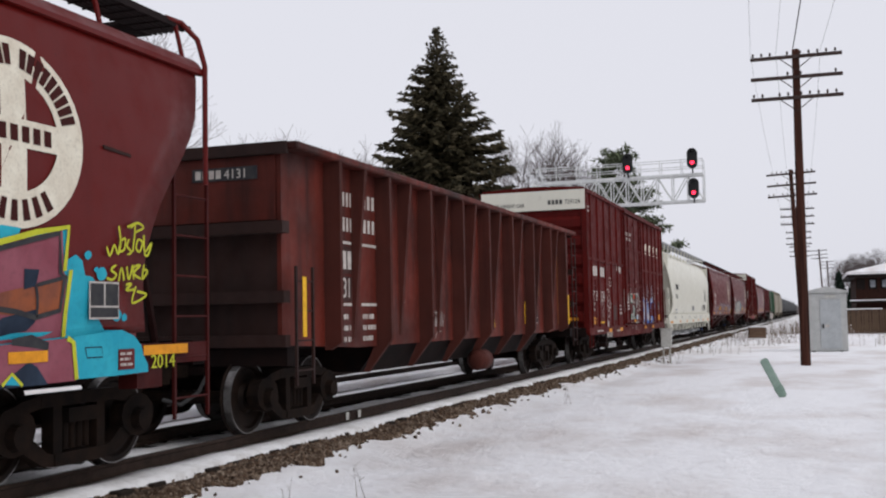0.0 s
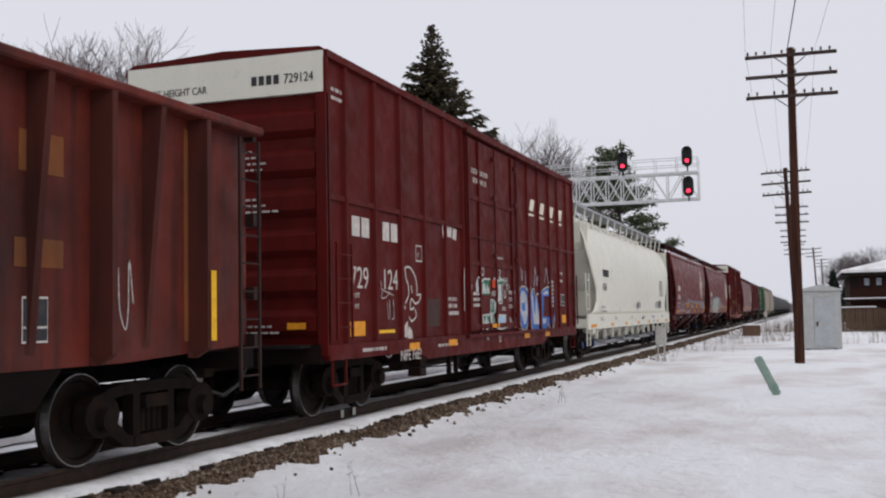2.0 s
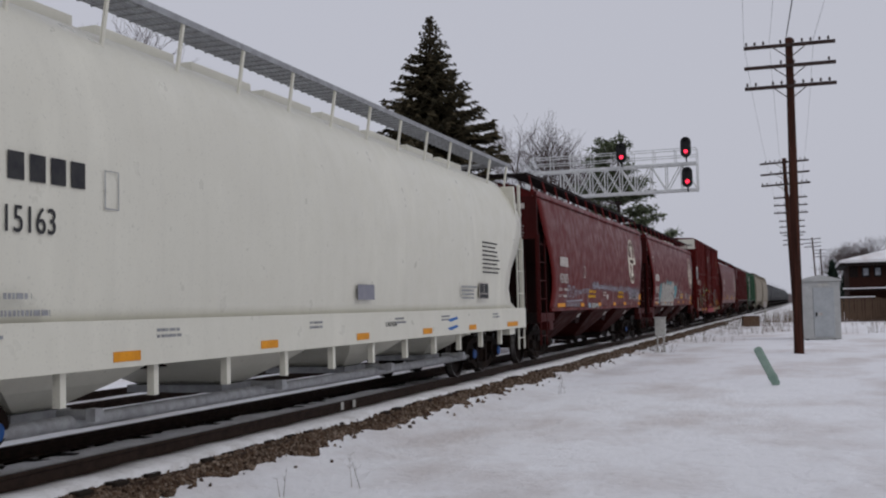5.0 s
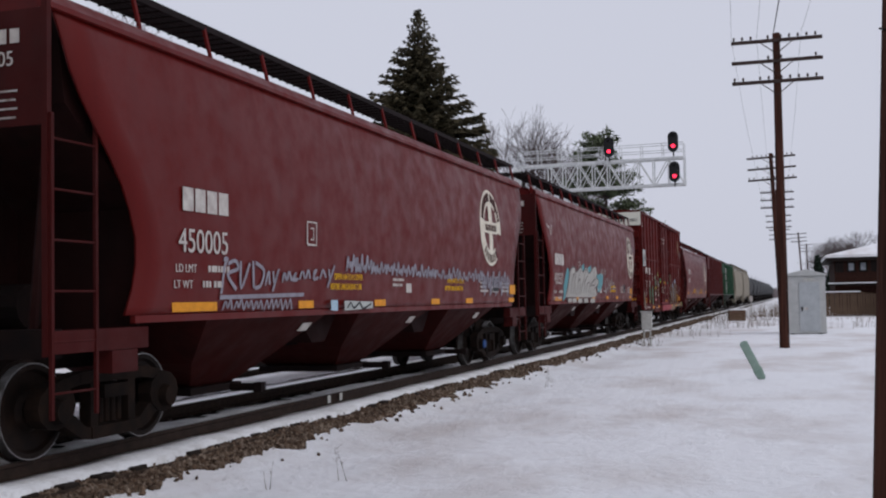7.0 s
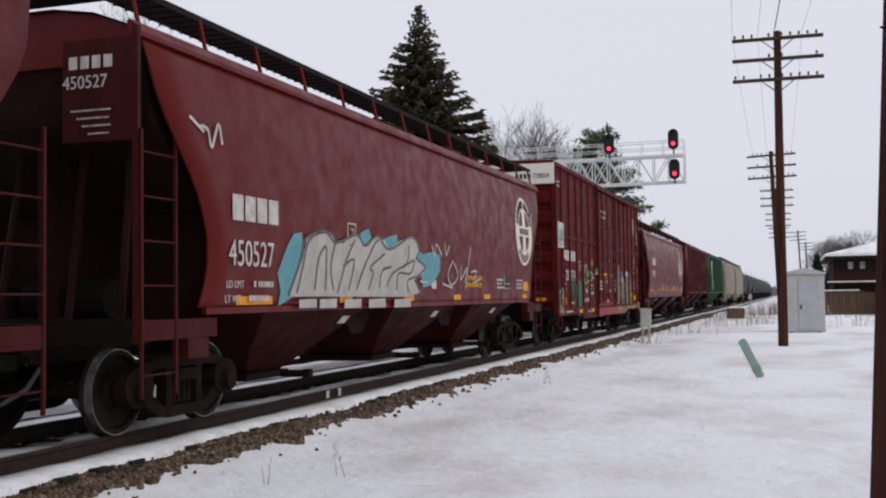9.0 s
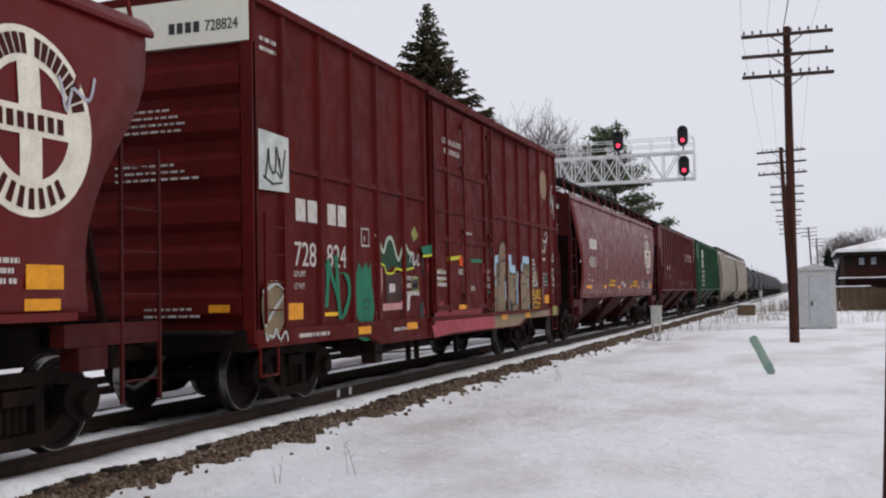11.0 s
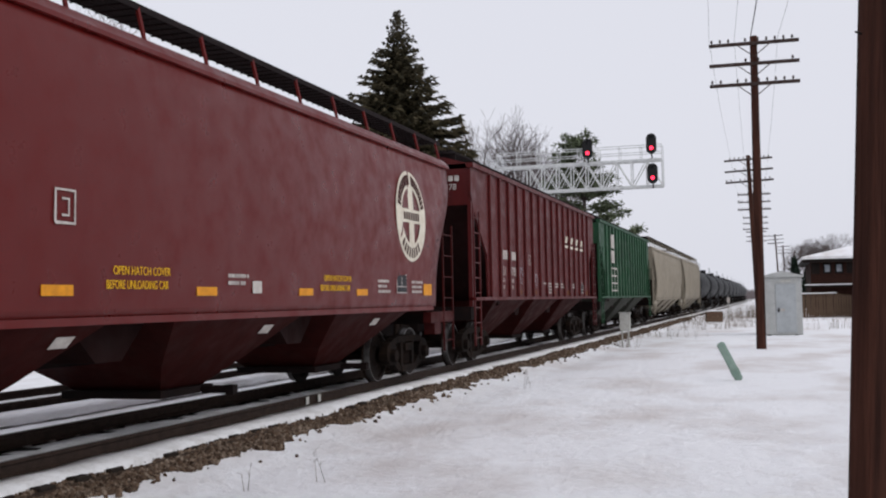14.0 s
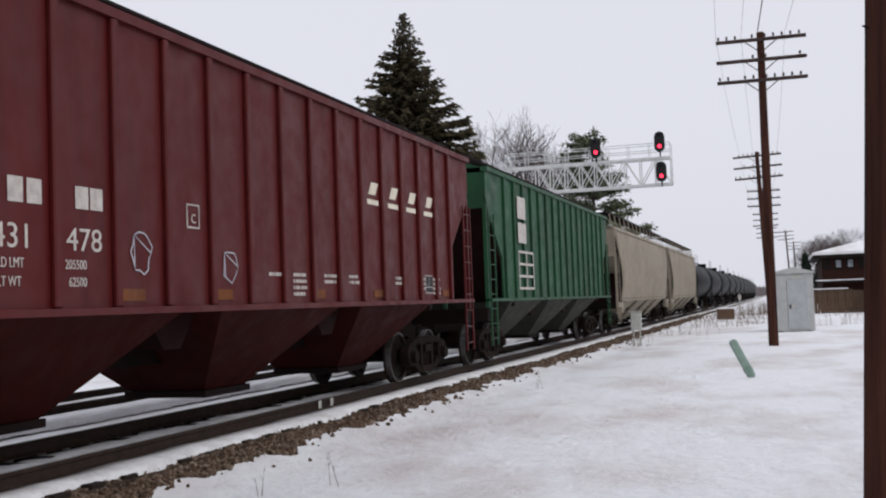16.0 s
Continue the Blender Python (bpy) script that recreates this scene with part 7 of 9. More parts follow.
stroke(C6, flow([(3.82, 1.91), (4.13, 1.91), (4.24, 1.79), (4.52, 1.79), (4.64, 1.86), (4.97, 1.84), (5.45, 1.89)]), 0.035, LIME_PAINT, x=1.551, lift=0.01)
patch(C6, [(3.84, 1.86), (4.08, 1.87), (4.08, 1.60), (4.01, 1.36), (4.00, 1.06), (3.83, 1.07)], PINK_PALE, x=1.551, lift=0.003)
patch(C6, [(3.81, 1.21), (4.05, 1.16), (4.02, 1.05), (3.81, 1.06)], PINK_PALE, x=1.551, lift=0.005)
patch(C6, [(4.19, 1.79), (4.89, 1.80), (4.93, 1.35), (4.23, 1.32)], UMBER_PAINT, x=1.551, lift=0.004)
patch(C6, [(4.35, 1.62), (4.60, 1.62), (4.60, 1.49), (4.35, 1.48)], LETTER, x=1.551, lift=0.008)
patch(C6, [(4.07, 1.31), (4.88, 1.32), (4.85, 1.21), (4.07, 1.20)], PINK_PALE, x=1.551, lift=0.005)
patch(C6, [(4.92, 1.84), (5.15, 1.86), (5.09, 1.48), (5.03, 1.22), (4.85, 1.21)], PINK_PALE, x=1.551, lift=0.003)
patch(C6, [(5.14, 1.41), (5.28, 1.46), (5.24, 1.21), (5.08, 1.15)], LETTER, x=1.551, lift=0.006)
patch(C6, [(4.88, 1.21), (5.14, 1.24), (5.05, 1.01), (4.87, 1.00)], LETTER_DK, x=1.551, lift=0.006)
patch(C6, [(5.85, 2.10), (6.00, 2.06), (6.21, 1.83), (6.08, 1.63), (5.91, 1.82)], LETTER_DK, x=1.551, lift=0.003)
patch(C6, [(6.00, 2.05), (6.24, 1.97), (6.14, 1.70)], ROSE_PAINT, x=1.551, lift=0.006)
patch(C6, [(5.72, 1.27), (5.89, 1.33), (6.13, 1.22), (6.34, 0.94), (6.12, 0.76), (5.92, 0.98), (5.74, 1.06)], LETTER_DK, x=1.551, lift=0.003)
patch(C6, [(5.89, 1.19), (6.07, 1.19), (6.01, 0.98)], ROSE_PAINT, x=1.551, lift=0.006)
patch(C6, [(5.38, 2.47), (5.55, 2.59), (5.72, 2.44), (5.51, 2.32)], LIME_DULL, x=1.551)
patch(C6, [(5.70, 2.24), (6.33, 2.32), (6.39, 2.16), (5.84, 2.10)], GREEN_PAINT, x=1.606)
stroke(C6, [(5.78, 2.09), (6.39, 2.13)], 0.04, LIME_PAINT, x=1.606, lift=0.004)
stroke(C6, flow([(5.26, 1.97), (5.37, 2.15), (5.42, 1.95)]), 0.035, PALE_PAINT, x=1.551, lift=0.012)
stroke(C6, flow([(5.48, 2.10), (5.45, 1.93), (5.59, 2.02)]), 0.035, PALE_PAINT, x=1.551, lift=0.012)
stroke(C6, flow([(5.68, 2.13), (5.62, 1.95), (5.76, 1.97)]), 0.035, PALE_PAINT, x=1.551, lift=0.012)
patch(C6, [(6.10, 0.98), (9.35, 0.98), (9.83, 0.97), (9.83, 0.86), (8.45, 0.83), (6.09, 0.81)], ROSE_PAINT, x=1.69, label="pink sprayed band across the door foot")
patch(C6, [(6.26, 1.27), (6.71, 1.32), (6.91, 1.17), (7.79, 1.21), (9.04, 1.22), (9.13, 1.06), (7.78, 1.03), (6.25, 1.01)], PINK_DEEP, x=1.63, lift=0.002)
patch(C6, [(5.94, 0.91), (7.65, 0.91), (9.83, 0.90), (9.82, 0.74), (6.91, 0.74), (6.09, 0.70)], ROSE_PAINT, x=1.69, lift=0.002)
stroke(C6, [(7.01, 2.07), (7.82, 2.13)], 0.07, LIME_PAINT, x=1.63)
stroke(C6, [(7.02, 2.43), (7.95, 2.45)], 0.07, DEEP_GREEN, x=1.63)
stroke(C6, [(8.43, 2.08), (9.17, 2.09)], 0.07, GREEN_PAINT, x=1.63)
stroke(C6, flow([(9.65, 2.34), (9.81, 2.52), (9.84, 2.17)]), 0.07, GREEN_PAINT, x=1.63)
stroke(C6, flow([(9.16, 1.80), (9.35, 2.01), (9.77, 1.63)]), 0.07, PINK_DEEP, x=1.63)
stroke(C6, flow([(9.42, 1.37), (9.76, 1.45), (9.84, 1.09)]), 0.07, GREEN_PAINT, x=1.63)
stroke(C6, flow([(7.07, 1.81), (7.08, 2.07), (7.02, 2.37)]), 0.07, DEEP_GREEN, x=1.63)
stroke(C6, [(6.39, 1.86), (6.72, 1.88), (6.71, 1.67), (6.38, 1.65), (6.39, 1.86)], 0.03, LIME_DULL, x=1.636, lift=0.004)
stroke(C6, [(5.36, 1.70), (5.67, 1.72), (5.67, 1.53), (5.36, 1.50), (5.36, 1.70)], 0.03, LIME_DULL, x=1.551, lift=0.008)
patch(C6, [(5.36, 1.69), (5.66, 1.71), (5.65, 1.53), (5.37, 1.51)], LETTER_DK, x=1.551, lift=0.004)
patch(C6, [(14.98 + 0.34 * math.cos(a), 4.15 + 0.37 * math.sin(a)) for a in [2 * math.pi * i / 24 for i in range(24)]], FADED_EMBLEM, name="emblem", label="small round cream emblem")
stroke(C6, [(14.76, 4.15), (15.2, 4.15)], 0.05, TAN_PAINT)
stroke(C6, [(14.98, 3.91), (14.98, 4.39)], 0.05, TAN_PAINT)

# white hopper
HX = hop_x(2.6) + 0.01
initials(C3, (2.5, 2.76, 3.02, 3.28), 2.55, 0.23, 0.19, HX, LETTER_DK)
side_text(C3, "15163", 2.42, 2.12, 0.22, HX, LETTER_DK, 0.85)
small_print(C3, HX, 2.1, 1.62, 0.9, 2, GRATE, 0.14, 0.05)
small_print(C3, HX, 15.7, 2.72, 1.2, 8, LETTER_DK, 0.085, 0.03)
small_print(C3, HX, 14.3, 1.82, 1.0, 4, GRATE, 0.07, 0.035)
label_box(C3, HX, 15.42, 1.57, 0.6, 0.32)
plate(C3, HX, 9.5, 10.1, 1.56, 1.78, plain("grey_panel", (0.2, 0.2, 0.24), (0.25, 0.25, 0.28), 6, 0.5, 0.05), "panel", "grey placard")
for y, w in ((0.5, 0.85), (3.9, 0.42), (6.7, 0.42), (9.5, 0.44), (12.25, 0.44), (14.8, 0.44), (17.5, 0.85)):
    plate(C3, 1.602, y, y + w, 0.985, 1.08, ORANGE, label="amber reflector strip")
side_text(C3, "CAUTION", 10.6, 1.15, 0.07, 1.603, LETTER_DK)
for z in (1.05, 1.2):
    patch(C3, [(13.5, z), (14.05, z + 0.05), (14.15, z + 0.01), (13.7, z - 0.04)], BLUE_PAINT, 1.604, name="emblem_bar", label="blue swoosh shapes")
for k, y in enumerate((2.0, 4.6, 8.0, 11.0, 13.2, 16.4)):
    small_print(C3, 1.602, y, 1.28, 0.5, 2, GRATE, 0.06, 0.03, k)
stroke(C3, [(3.75, 2.4), (3.95, 2.4), (3.95, 2.75), (3.75, 2.75), (3.75, 2.4)], 0.015, GRATE, HX)

# red hoppers
for car, y0, zb, h, num, ey in ((C4, 2.08, 2.43, 0.25, "450005", 14.08), (C5, 1.78, 2.34, 0.3, "450527", 15.7), (C7, 2.35, 2.74, 0.31, "450036", 14.95)):
    w = h * 0.82
    initials(car, [y0 + k * h * 0.98 for k in range(4)], zb, h, w, hop_x(zb) + 0.012)
    side_text(car, num, y0 - 0.08, zb - h * 1.75, h, hop_x(zb) + 0.008, squeeze=0.95 if car is C4 else 0.85)
    side_text(car, "LD LMT", y0 - 0.1, zb - h * 2.6, 0.085, hop_x(1.8) + 0.008)
    side_text(car, "LT WT", y0 - 0.12, zb - h * 2.6 - 0.17, 0.085, hop_x(1.7) + 0.008)
    small_print(car, hop_x(1.8) + 0.008, y0 + 0.55, zb - h * 2.6 + 0.08, 0.5, 1, LETTER, 0.1, 0.07)
    small_print(car, hop_x(1.7) + 0.008, y0 + 0.45, zb - h * 2.6 - 0.09, 0.5, 1, LETTER, 0.1, 0.07)
    round_emblem(car, hop_x, ey, 2.95, 0.80, 0.81, (34, 38) if car is C4 else None)
    stroke(car, [(5.08, 2.2), (5.36, 2.2), (5.36, 2.5), (5.08, 2.5), (5.08, 2.2)], 0.03, LETTER, curved=True)
    stroke(car, [(5.17, 2.27), (5.27, 2.27), (5.27, 2.42), (5.17, 2.42)], 0.025, LETTER, curved=True)
    zo = 1.36 if car is not C7 else 1.54
    for y, ww in ((1.98, 0.9), (4.95, 0.45), (7.6, 0.45), (10.3, 0.45), (12.4, 0.45), (15.7, 0.45)):
        plate(car, hop_x(zo + 0.05) + 0.004, y, y + ww, zo, zo + 0.10, ORANGE, label="amber reflector strip")
    plate(car, hop_x(1.6) + 0.01, 15.68, 16.15, 1.54, 1.75, ORANGE, label="amber reflector plate")
    for y in (6.0, 11.1):
        side_text(car, "OPEN HATCH COVER", y, 1.75, 0.085, hop_x(1.75) + 0.01, YELLOW, 0.85)
        side_text(car, "BEFORE UNLOADING CAR", y - 0.1, 1.61, 0.085, hop_x(1.6) + 0.012, YELLOW, 0.75)
    label_box(car, hop_x(1.7) + 0.008, 14.2 if car is not C5 else 13.9, 1.58, 0.5, 0.33)
    for k, (y, rows) in enumerate(((8.3, 2), (13.3, 3), (15.0, 3))):
        small_print(car, hop_x(1.7) + 0.008, y, 1.8, 0.6, rows, LETTER, 0.085, 0.045, k)
    plate(car, hop_x(1.65) + 0.008, 8.92, 9.16, 1.57, 1.72, LETTER, "placard", "small white placard")
    bm = bmesh.new()
    for k in range(4):
        box(bm, 0.70 + k * 0.14, 0.80 + k * 0.14, 0.083, 0.088, 3.80, 3.93)
    tagged(part("reporting_mark", bm, LETTER, car), kind="stuff")
    lettering(num, 0.19, LETTER, car, pose(0.62, 0.086, 3.60, 90), squeeze=0.95)
    for r in range(4):
        bm = bmesh.new()
        box(bm, 0.72 + 0.07 * r, 1.2 - 0.02 * (r % 2), 0.084, 0.088, 3.36 - r * 0.08, 3.378 - r * 0.08)
        part("stencil", bm, CHALK, car)
# fourth hopper: long grey scribble
stroke(C4, flow([(2.92, 1.93), (3.02, 1.95), (2.96, 1.87)]), 0.045, GREY_SPRAY, curved=True)
stroke(C4, [(2.96, 1.87), (2.93, 1.55)], 0.045, GREY_SPRAY, curved=True)
stroke(C4, flow([(3.01, 1.88), (3.19, 1.93), (3.27, 1.84), (3.04, 1.77), (3.26, 1.60)]), 0.045, GREY_SPRAY, curved=True)
stroke(C4, flow([(3.32, 1.93), (3.37, 1.62), (3.54, 1.91)]), 0.045, GREY_SPRAY, curved=True)
stroke(C4, [(3.62, 1.94), (3.67, 1.63)], 0.045, GREY_SPRAY, curved=True)
stroke(C4, flow([(3.68, 1.92), (3.90, 1.83), (3.84, 1.65), (3.67, 1.62)]), 0.045, GREY_SPRAY, curved=True)
stroke(C4, flow([(3.96, 1.65), (4.02, 1.83), (4.07, 1.66)]), 0.045, GREY_SPRAY, curved=True)
stroke(C4, flow([(4.14, 1.83), (4.19, 1.69), (4.29, 1.86), (4.16, 1.58)]), 0.045, GREY_SPRAY, curved=True)
stroke(C4, flow([(4.41, 1.69), (4.44, 1.82), (4.53, 1.71), (4.57, 1.84), (4.66, 1.71)]), 0.045, GREY_SPRAY, curved=True)
stroke(C4, flow([(4.73, 1.75), (4.79, 1.83), (4.69, 1.73), (4.86, 1.74)]), 0.045, GREY_SPRAY, curved=True)
stroke(C4, flow([(4.89, 1.73), (4.96, 1.85), (5.06, 1.74), (5.13, 1.87), (5.20, 1.75)]), 0.045, GREY_SPRAY, curved=True)
stroke(C4, flow([(5.27, 1.81), (5.38, 1.87), (5.30, 1.75), (5.48, 1.77)]), 0.045, GREY_SPRAY, curved=True)
stroke(C4, flow([(5.51, 1.75), (5.59, 1.87), (5.70, 1.77)]), 0.045, GREY_SPRAY, curved=True)
stroke(C4, flow([(5.78, 1.89), (5.85, 1.77), (5.97, 1.95), (5.77, 1.64)]), 0.045, GREY_SPRAY, curved=True)
stroke(C4, flow([(6.40, 1.88), (6.43, 2.09), (6.49, 1.92), (6.55, 2.02), (6.57, 1.86)]), 0.05, GREY_SPRAY, curved=True)
stroke(C4, flow([(6.60, 1.87), (6.63, 2.12), (6.67, 1.94), (6.72, 2.08), (6.73, 1.86)]), 0.05, GREY_SPRAY, curved=True)
stroke(C4, flow([(6.75, 1.87), (6.78, 2.09), (6.82, 1.87), (6.88, 2.00), (6.90, 1.86)]), 0.05, GREY_SPRAY, curved=True)
stroke(C4, flow([(6.92, 1.87), (6.95, 2.14), (7.01, 1.90), (7.07, 1.98), (7.10, 1.86)]), 0.05, GREY_SPRAY, curved=True)
stroke(C4, flow([(7.12, 1.87), (7.15, 2.13), (7.23, 1.90), (7.32, 2.07), (7.35, 1.85)]), 0.05, GREY_SPRAY, curved=True)
stroke(C4, flow([(7.38, 1.86), (7.41, 2.04), (7.45, 1.88), (7.50, 1.98), (7.52, 1.85)]), 0.05, GREY_SPRAY, curved=True)
stroke(C4, flow([(7.54, 1.86), (7.57, 2.01), (7.61, 1.87), (7.66, 1.95), (7.68, 1.85)]), 0.05, GREY_SPRAY, curved=True)
stroke(C4, flow([(7.70, 1.86), (7.73, 2.05), (7.82, 1.88), (7.91, 2.02), (7.95, 1.85)]), 0.05, GREY_SPRAY, curved=True)
stroke(C4, flow([(7.98, 1.86), (8.01, 2.02), (8.10, 1.90), (8.19, 2.00), (8.22, 1.84)]), 0.05, GREY_SPRAY, curved=True)
stroke(C4, flow([(8.25, 1.85), (8.29, 2.06), (8.34, 1.92), (8.39, 1.95), (8.42, 1.84)]), 0.05, GREY_SPRAY, curved=True)
stroke(C4, flow([(8.44, 1.85), (8.47, 2.07), (8.54, 1.88), (8.62, 1.96), (8.65, 1.84)]), 0.05, GREY_SPRAY, curved=True)
stroke(C4, flow([(8.67, 1.85), (8.71, 2.03), (8.78, 1.90), (8.85, 1.97), (8.88, 1.83)]), 0.05, GREY_SPRAY, curved=True)
stroke(C4, flow([(8.91, 1.85), (8.95, 2.03), (9.05, 1.87), (9.16, 2.01), (9.19, 1.83)]), 0.05, GREY_SPRAY, curved=True)
stroke(C4, flow([(9.23, 1.84), (9.27, 2.06), (9.38, 1.87), (9.49, 1.93), (9.54, 1.83)]), 0.05, GREY_SPRAY, curved=True)
stroke(C4, flow([(9.57, 1.84), (9.62, 2.06), (9.73, 1.85), (9.84, 1.98), (9.89, 1.82)]), 0.05, GREY_SPRAY, curved=True)
stroke(C4, flow([(9.93, 1.83), (9.97, 2.04), (10.04, 1.85), (10.11, 1.97), (10.14, 1.82)]), 0.05, GREY_SPRAY, curved=True)
stroke(C4, flow([(10.17, 1.83), (10.21, 2.00), (10.27, 1.84), (10.34, 1.99), (10.36, 1.81)]), 0.05, GREY_SPRAY, curved=True)
stroke(C4, flow([(10.39, 1.83), (10.43, 1.98), (10.55, 1.88), (10.66, 1.89), (10.70, 1.81)]), 0.05, GREY_SPRAY, curved=True)
stroke(C4, flow([(10.74, 1.82), (10.79, 2.00), (10.91, 1.84), (11.02, 1.89), (11.07, 1.81)]), 0.05, GREY_SPRAY, curved=True)
stroke(C4, flow([(11.11, 1.82), (11.16, 2.03), (11.21, 1.84), (11.29, 1.93), (11.32, 1.80)]), 0.05, GREY_SPRAY, curved=True)
stroke(C4, flow([(11.35, 1.82), (11.40, 2.06), (11.54, 1.86), (11.68, 2.04), (11.72, 1.80)]), 0.05, GREY_SPRAY, curved=True)
stroke(C4, flow([(11.77, 1.81), (11.82, 2.00), (11.89, 1.85), (11.97, 1.87), (12.00, 1.79)]), 0.05, GREY_SPRAY, curved=True)
stroke(C4, flow([(12.03, 1.81), (12.08, 1.98), (12.18, 1.84), (12.29, 1.88), (12.33, 1.79)]), 0.05, GREY_SPRAY, curved=True)
stroke(C4, flow([(12.37, 1.80), (12.42, 1.97), (12.57, 1.87), (12.71, 1.95), (12.76, 1.79)]), 0.05, GREY_SPRAY, curved=True)
stroke(C4, flow([(12.81, 1.80), (12.87, 2.06), (12.97, 1.85), (13.09, 1.96), (13.13, 1.78)]), 0.05, GREY_SPRAY, curved=True)
stroke(C4, flow([(13.17, 1.79), (13.23, 2.03), (13.35, 1.84), (13.49, 1.96), (13.53, 1.78)]), 0.05, GREY_SPRAY, curved=True)
stroke(C4, flow([(13.27, 1.81), (13.37, 1.99), (13.47, 1.64), (13.58, 1.93), (13.63, 1.50), (13.74, 1.83)]), 0.07, GREY_SPRAY, curved=True)
stroke(C4, flow([(13.70, 1.81), (13.80, 2.00), (13.90, 1.65), (14.01, 1.93), (14.06, 1.50), (14.18, 1.84)]), 0.07, GREY_SPRAY, curved=True)
stroke(C4, flow([(14.13, 1.82), (14.24, 2.01), (14.34, 1.65), (14.46, 1.94), (14.51, 1.50), (14.63, 1.85)]), 0.07, GREY_SPRAY, curved=True)
stroke(C4, flow([(14.59, 1.82), (14.70, 2.02), (14.80, 1.65), (14.92, 1.95), (14.98, 1.50), (15.11, 1.85)]), 0.07, GREY_SPRAY, curved=True)
stroke(C4, flow([(15.06, 1.83), (15.17, 2.03), (15.28, 1.65), (15.41, 1.96), (15.47, 1.50), (15.60, 1.86)]), 0.07, GREY_SPRAY, curved=True)
stroke(C4, flow([(3.00, 1.36), (3.04, 1.47), (3.11, 1.38), (3.15, 1.49), (3.21, 1.37)]), 0.03, GREY_SPRAY, curved=True)
stroke(C4, flow([(3.26, 1.36), (3.30, 1.47), (3.36, 1.38), (3.40, 1.49), (3.47, 1.37)]), 0.03, GREY_SPRAY, curved=True)
stroke(C4, flow([(3.49, 1.35), (3.53, 1.47), (3.60, 1.38), (3.64, 1.48), (3.71, 1.36)]), 0.03, GREY_SPRAY, curved=True)
stroke(C4, flow([(3.73, 1.35), (3.77, 1.47), (3.84, 1.37), (3.88, 1.48), (3.95, 1.36)]), 0.03, GREY_SPRAY, curved=True)
stroke(C4, flow([(3.99, 1.34), (4.04, 1.47), (4.11, 1.37), (4.16, 1.48), (4.23, 1.36)]), 0.03, GREY_SPRAY, curved=True)
stroke(C4, flow([(4.23, 1.34), (4.28, 1.47), (4.35, 1.37), (4.40, 1.48), (4.48, 1.35)]), 0.03, GREY_SPRAY, curved=True)
stroke(C4, flow([(4.49, 1.34), (4.54, 1.47), (4.61, 1.36), (4.67, 1.48), (4.74, 1.35)]), 0.03, GREY_SPRAY, curved=True)
stroke(C4, [(2.91, 1.51), (3.67, 1.52), (5.05, 1.54)], 0.05, GREY_SPRAY, curved=True)
patch(C4, [(5.86, 1.46), (6.09, 1.46), (6.09, 1.31), (5.86, 1.32)], ICE_PAINT, x=1.606)
patch(C4, [(6.33, 1.45), (7.40, 1.43), (7.40, 1.33), (6.33, 1.31)], PALE_PAINT, x=1.604)
stroke(C4, flow([(6.41, 1.34), (6.53, 1.42), (6.66, 1.34), (6.87, 1.42), (7.00, 1.33), (7.31, 1.40)]), 0.03, LETTER_DK, x=1.604, lift=0.008)
# fifth hopper: cream letters on turquoise
patch(C5, [(2.94, 1.75), (3.16, 2.08), (3.35, 2.26), (3.58, 2.29), (3.71, 1.94), (3.60, 1.50), (3.05, 1.33), (3.06, 1.53)], CYAN_SOFT, curved=True, label="turquoise sprayed shade")
patch(C5, [(5.50, 2.27), (5.56, 2.39), (5.86, 2.47), (5.98, 2.33), (5.73, 2.22)], CYAN_SOFT, curved=True, lift=0.004)
patch(C5, [(6.41, 2.31), (6.67, 2.38), (7.07, 2.44), (7.13, 2.28), (6.79, 2.16), (6.47, 2.21)], CYAN_SOFT, curved=True, lift=0.002)
patch(C5, [(7.98, 2.26), (8.35, 2.16), (8.90, 2.23), (9.30, 2.17), (9.33, 1.89), (8.94, 1.63), (8.47, 1.59), (8.18, 1.94)], CYAN_SOFT, curved=True, label="turquoise sprayed shade")
patch(C5, [(3.28, 1.50), (3.62, 1.94), (3.72, 2.20), (3.91, 2.30), (4.26, 2.34), (4.57, 2.31), (4.67, 2.19), (4.94, 2.21), (5.22, 2.34), (5.45, 2.33), (5.67, 2.20), (6.16, 2.36), (6.54, 2.32), (6.72, 2.16), (7.20, 2.34), (7.70, 2.43), (7.98, 2.37), (8.12, 2.20), (7.97, 2.07), (8.41, 1.99), (8.41, 1.83), (7.95, 1.71), (8.31, 1.50), (7.72, 1.43), (5.58, 1.44), (4.23, 1.45), (3.37, 1.45)], CREAM_PAINT, curved=True, lift=0.006, label="cream graffiti lettering")
stroke(C5, flow([(3.51, 1.50), (3.66, 1.94), (3.81, 2.21), (4.26, 2.33), (4.62, 2.24), (4.50, 1.87), (4.65, 1.54)]), 0.04, TAUPE_PAINT, curved=True, lift=0.013)
stroke(C5, flow([(4.04, 1.54), (4.10, 1.95), (4.31, 2.14), (4.35, 1.95), (4.39, 1.54)]), 0.04, TAUPE_PAINT, curved=True, lift=0.013)
stroke(C5, flow([(4.80, 1.50), (5.04, 1.97), (5.33, 2.27)]), 0.04, TAUPE_PAINT, curved=True, lift=0.013)
stroke(C5, flow([(4.93, 1.87), (5.32, 1.98), (5.19, 1.54)]), 0.04, TAUPE_PAINT, curved=True, lift=0.013)
stroke(C5, flow([(5.47, 1.54), (5.72, 1.89), (6.10, 2.24), (6.28, 2.31)]), 0.04, TAUPE_PAINT, curved=True, lift=0.013)
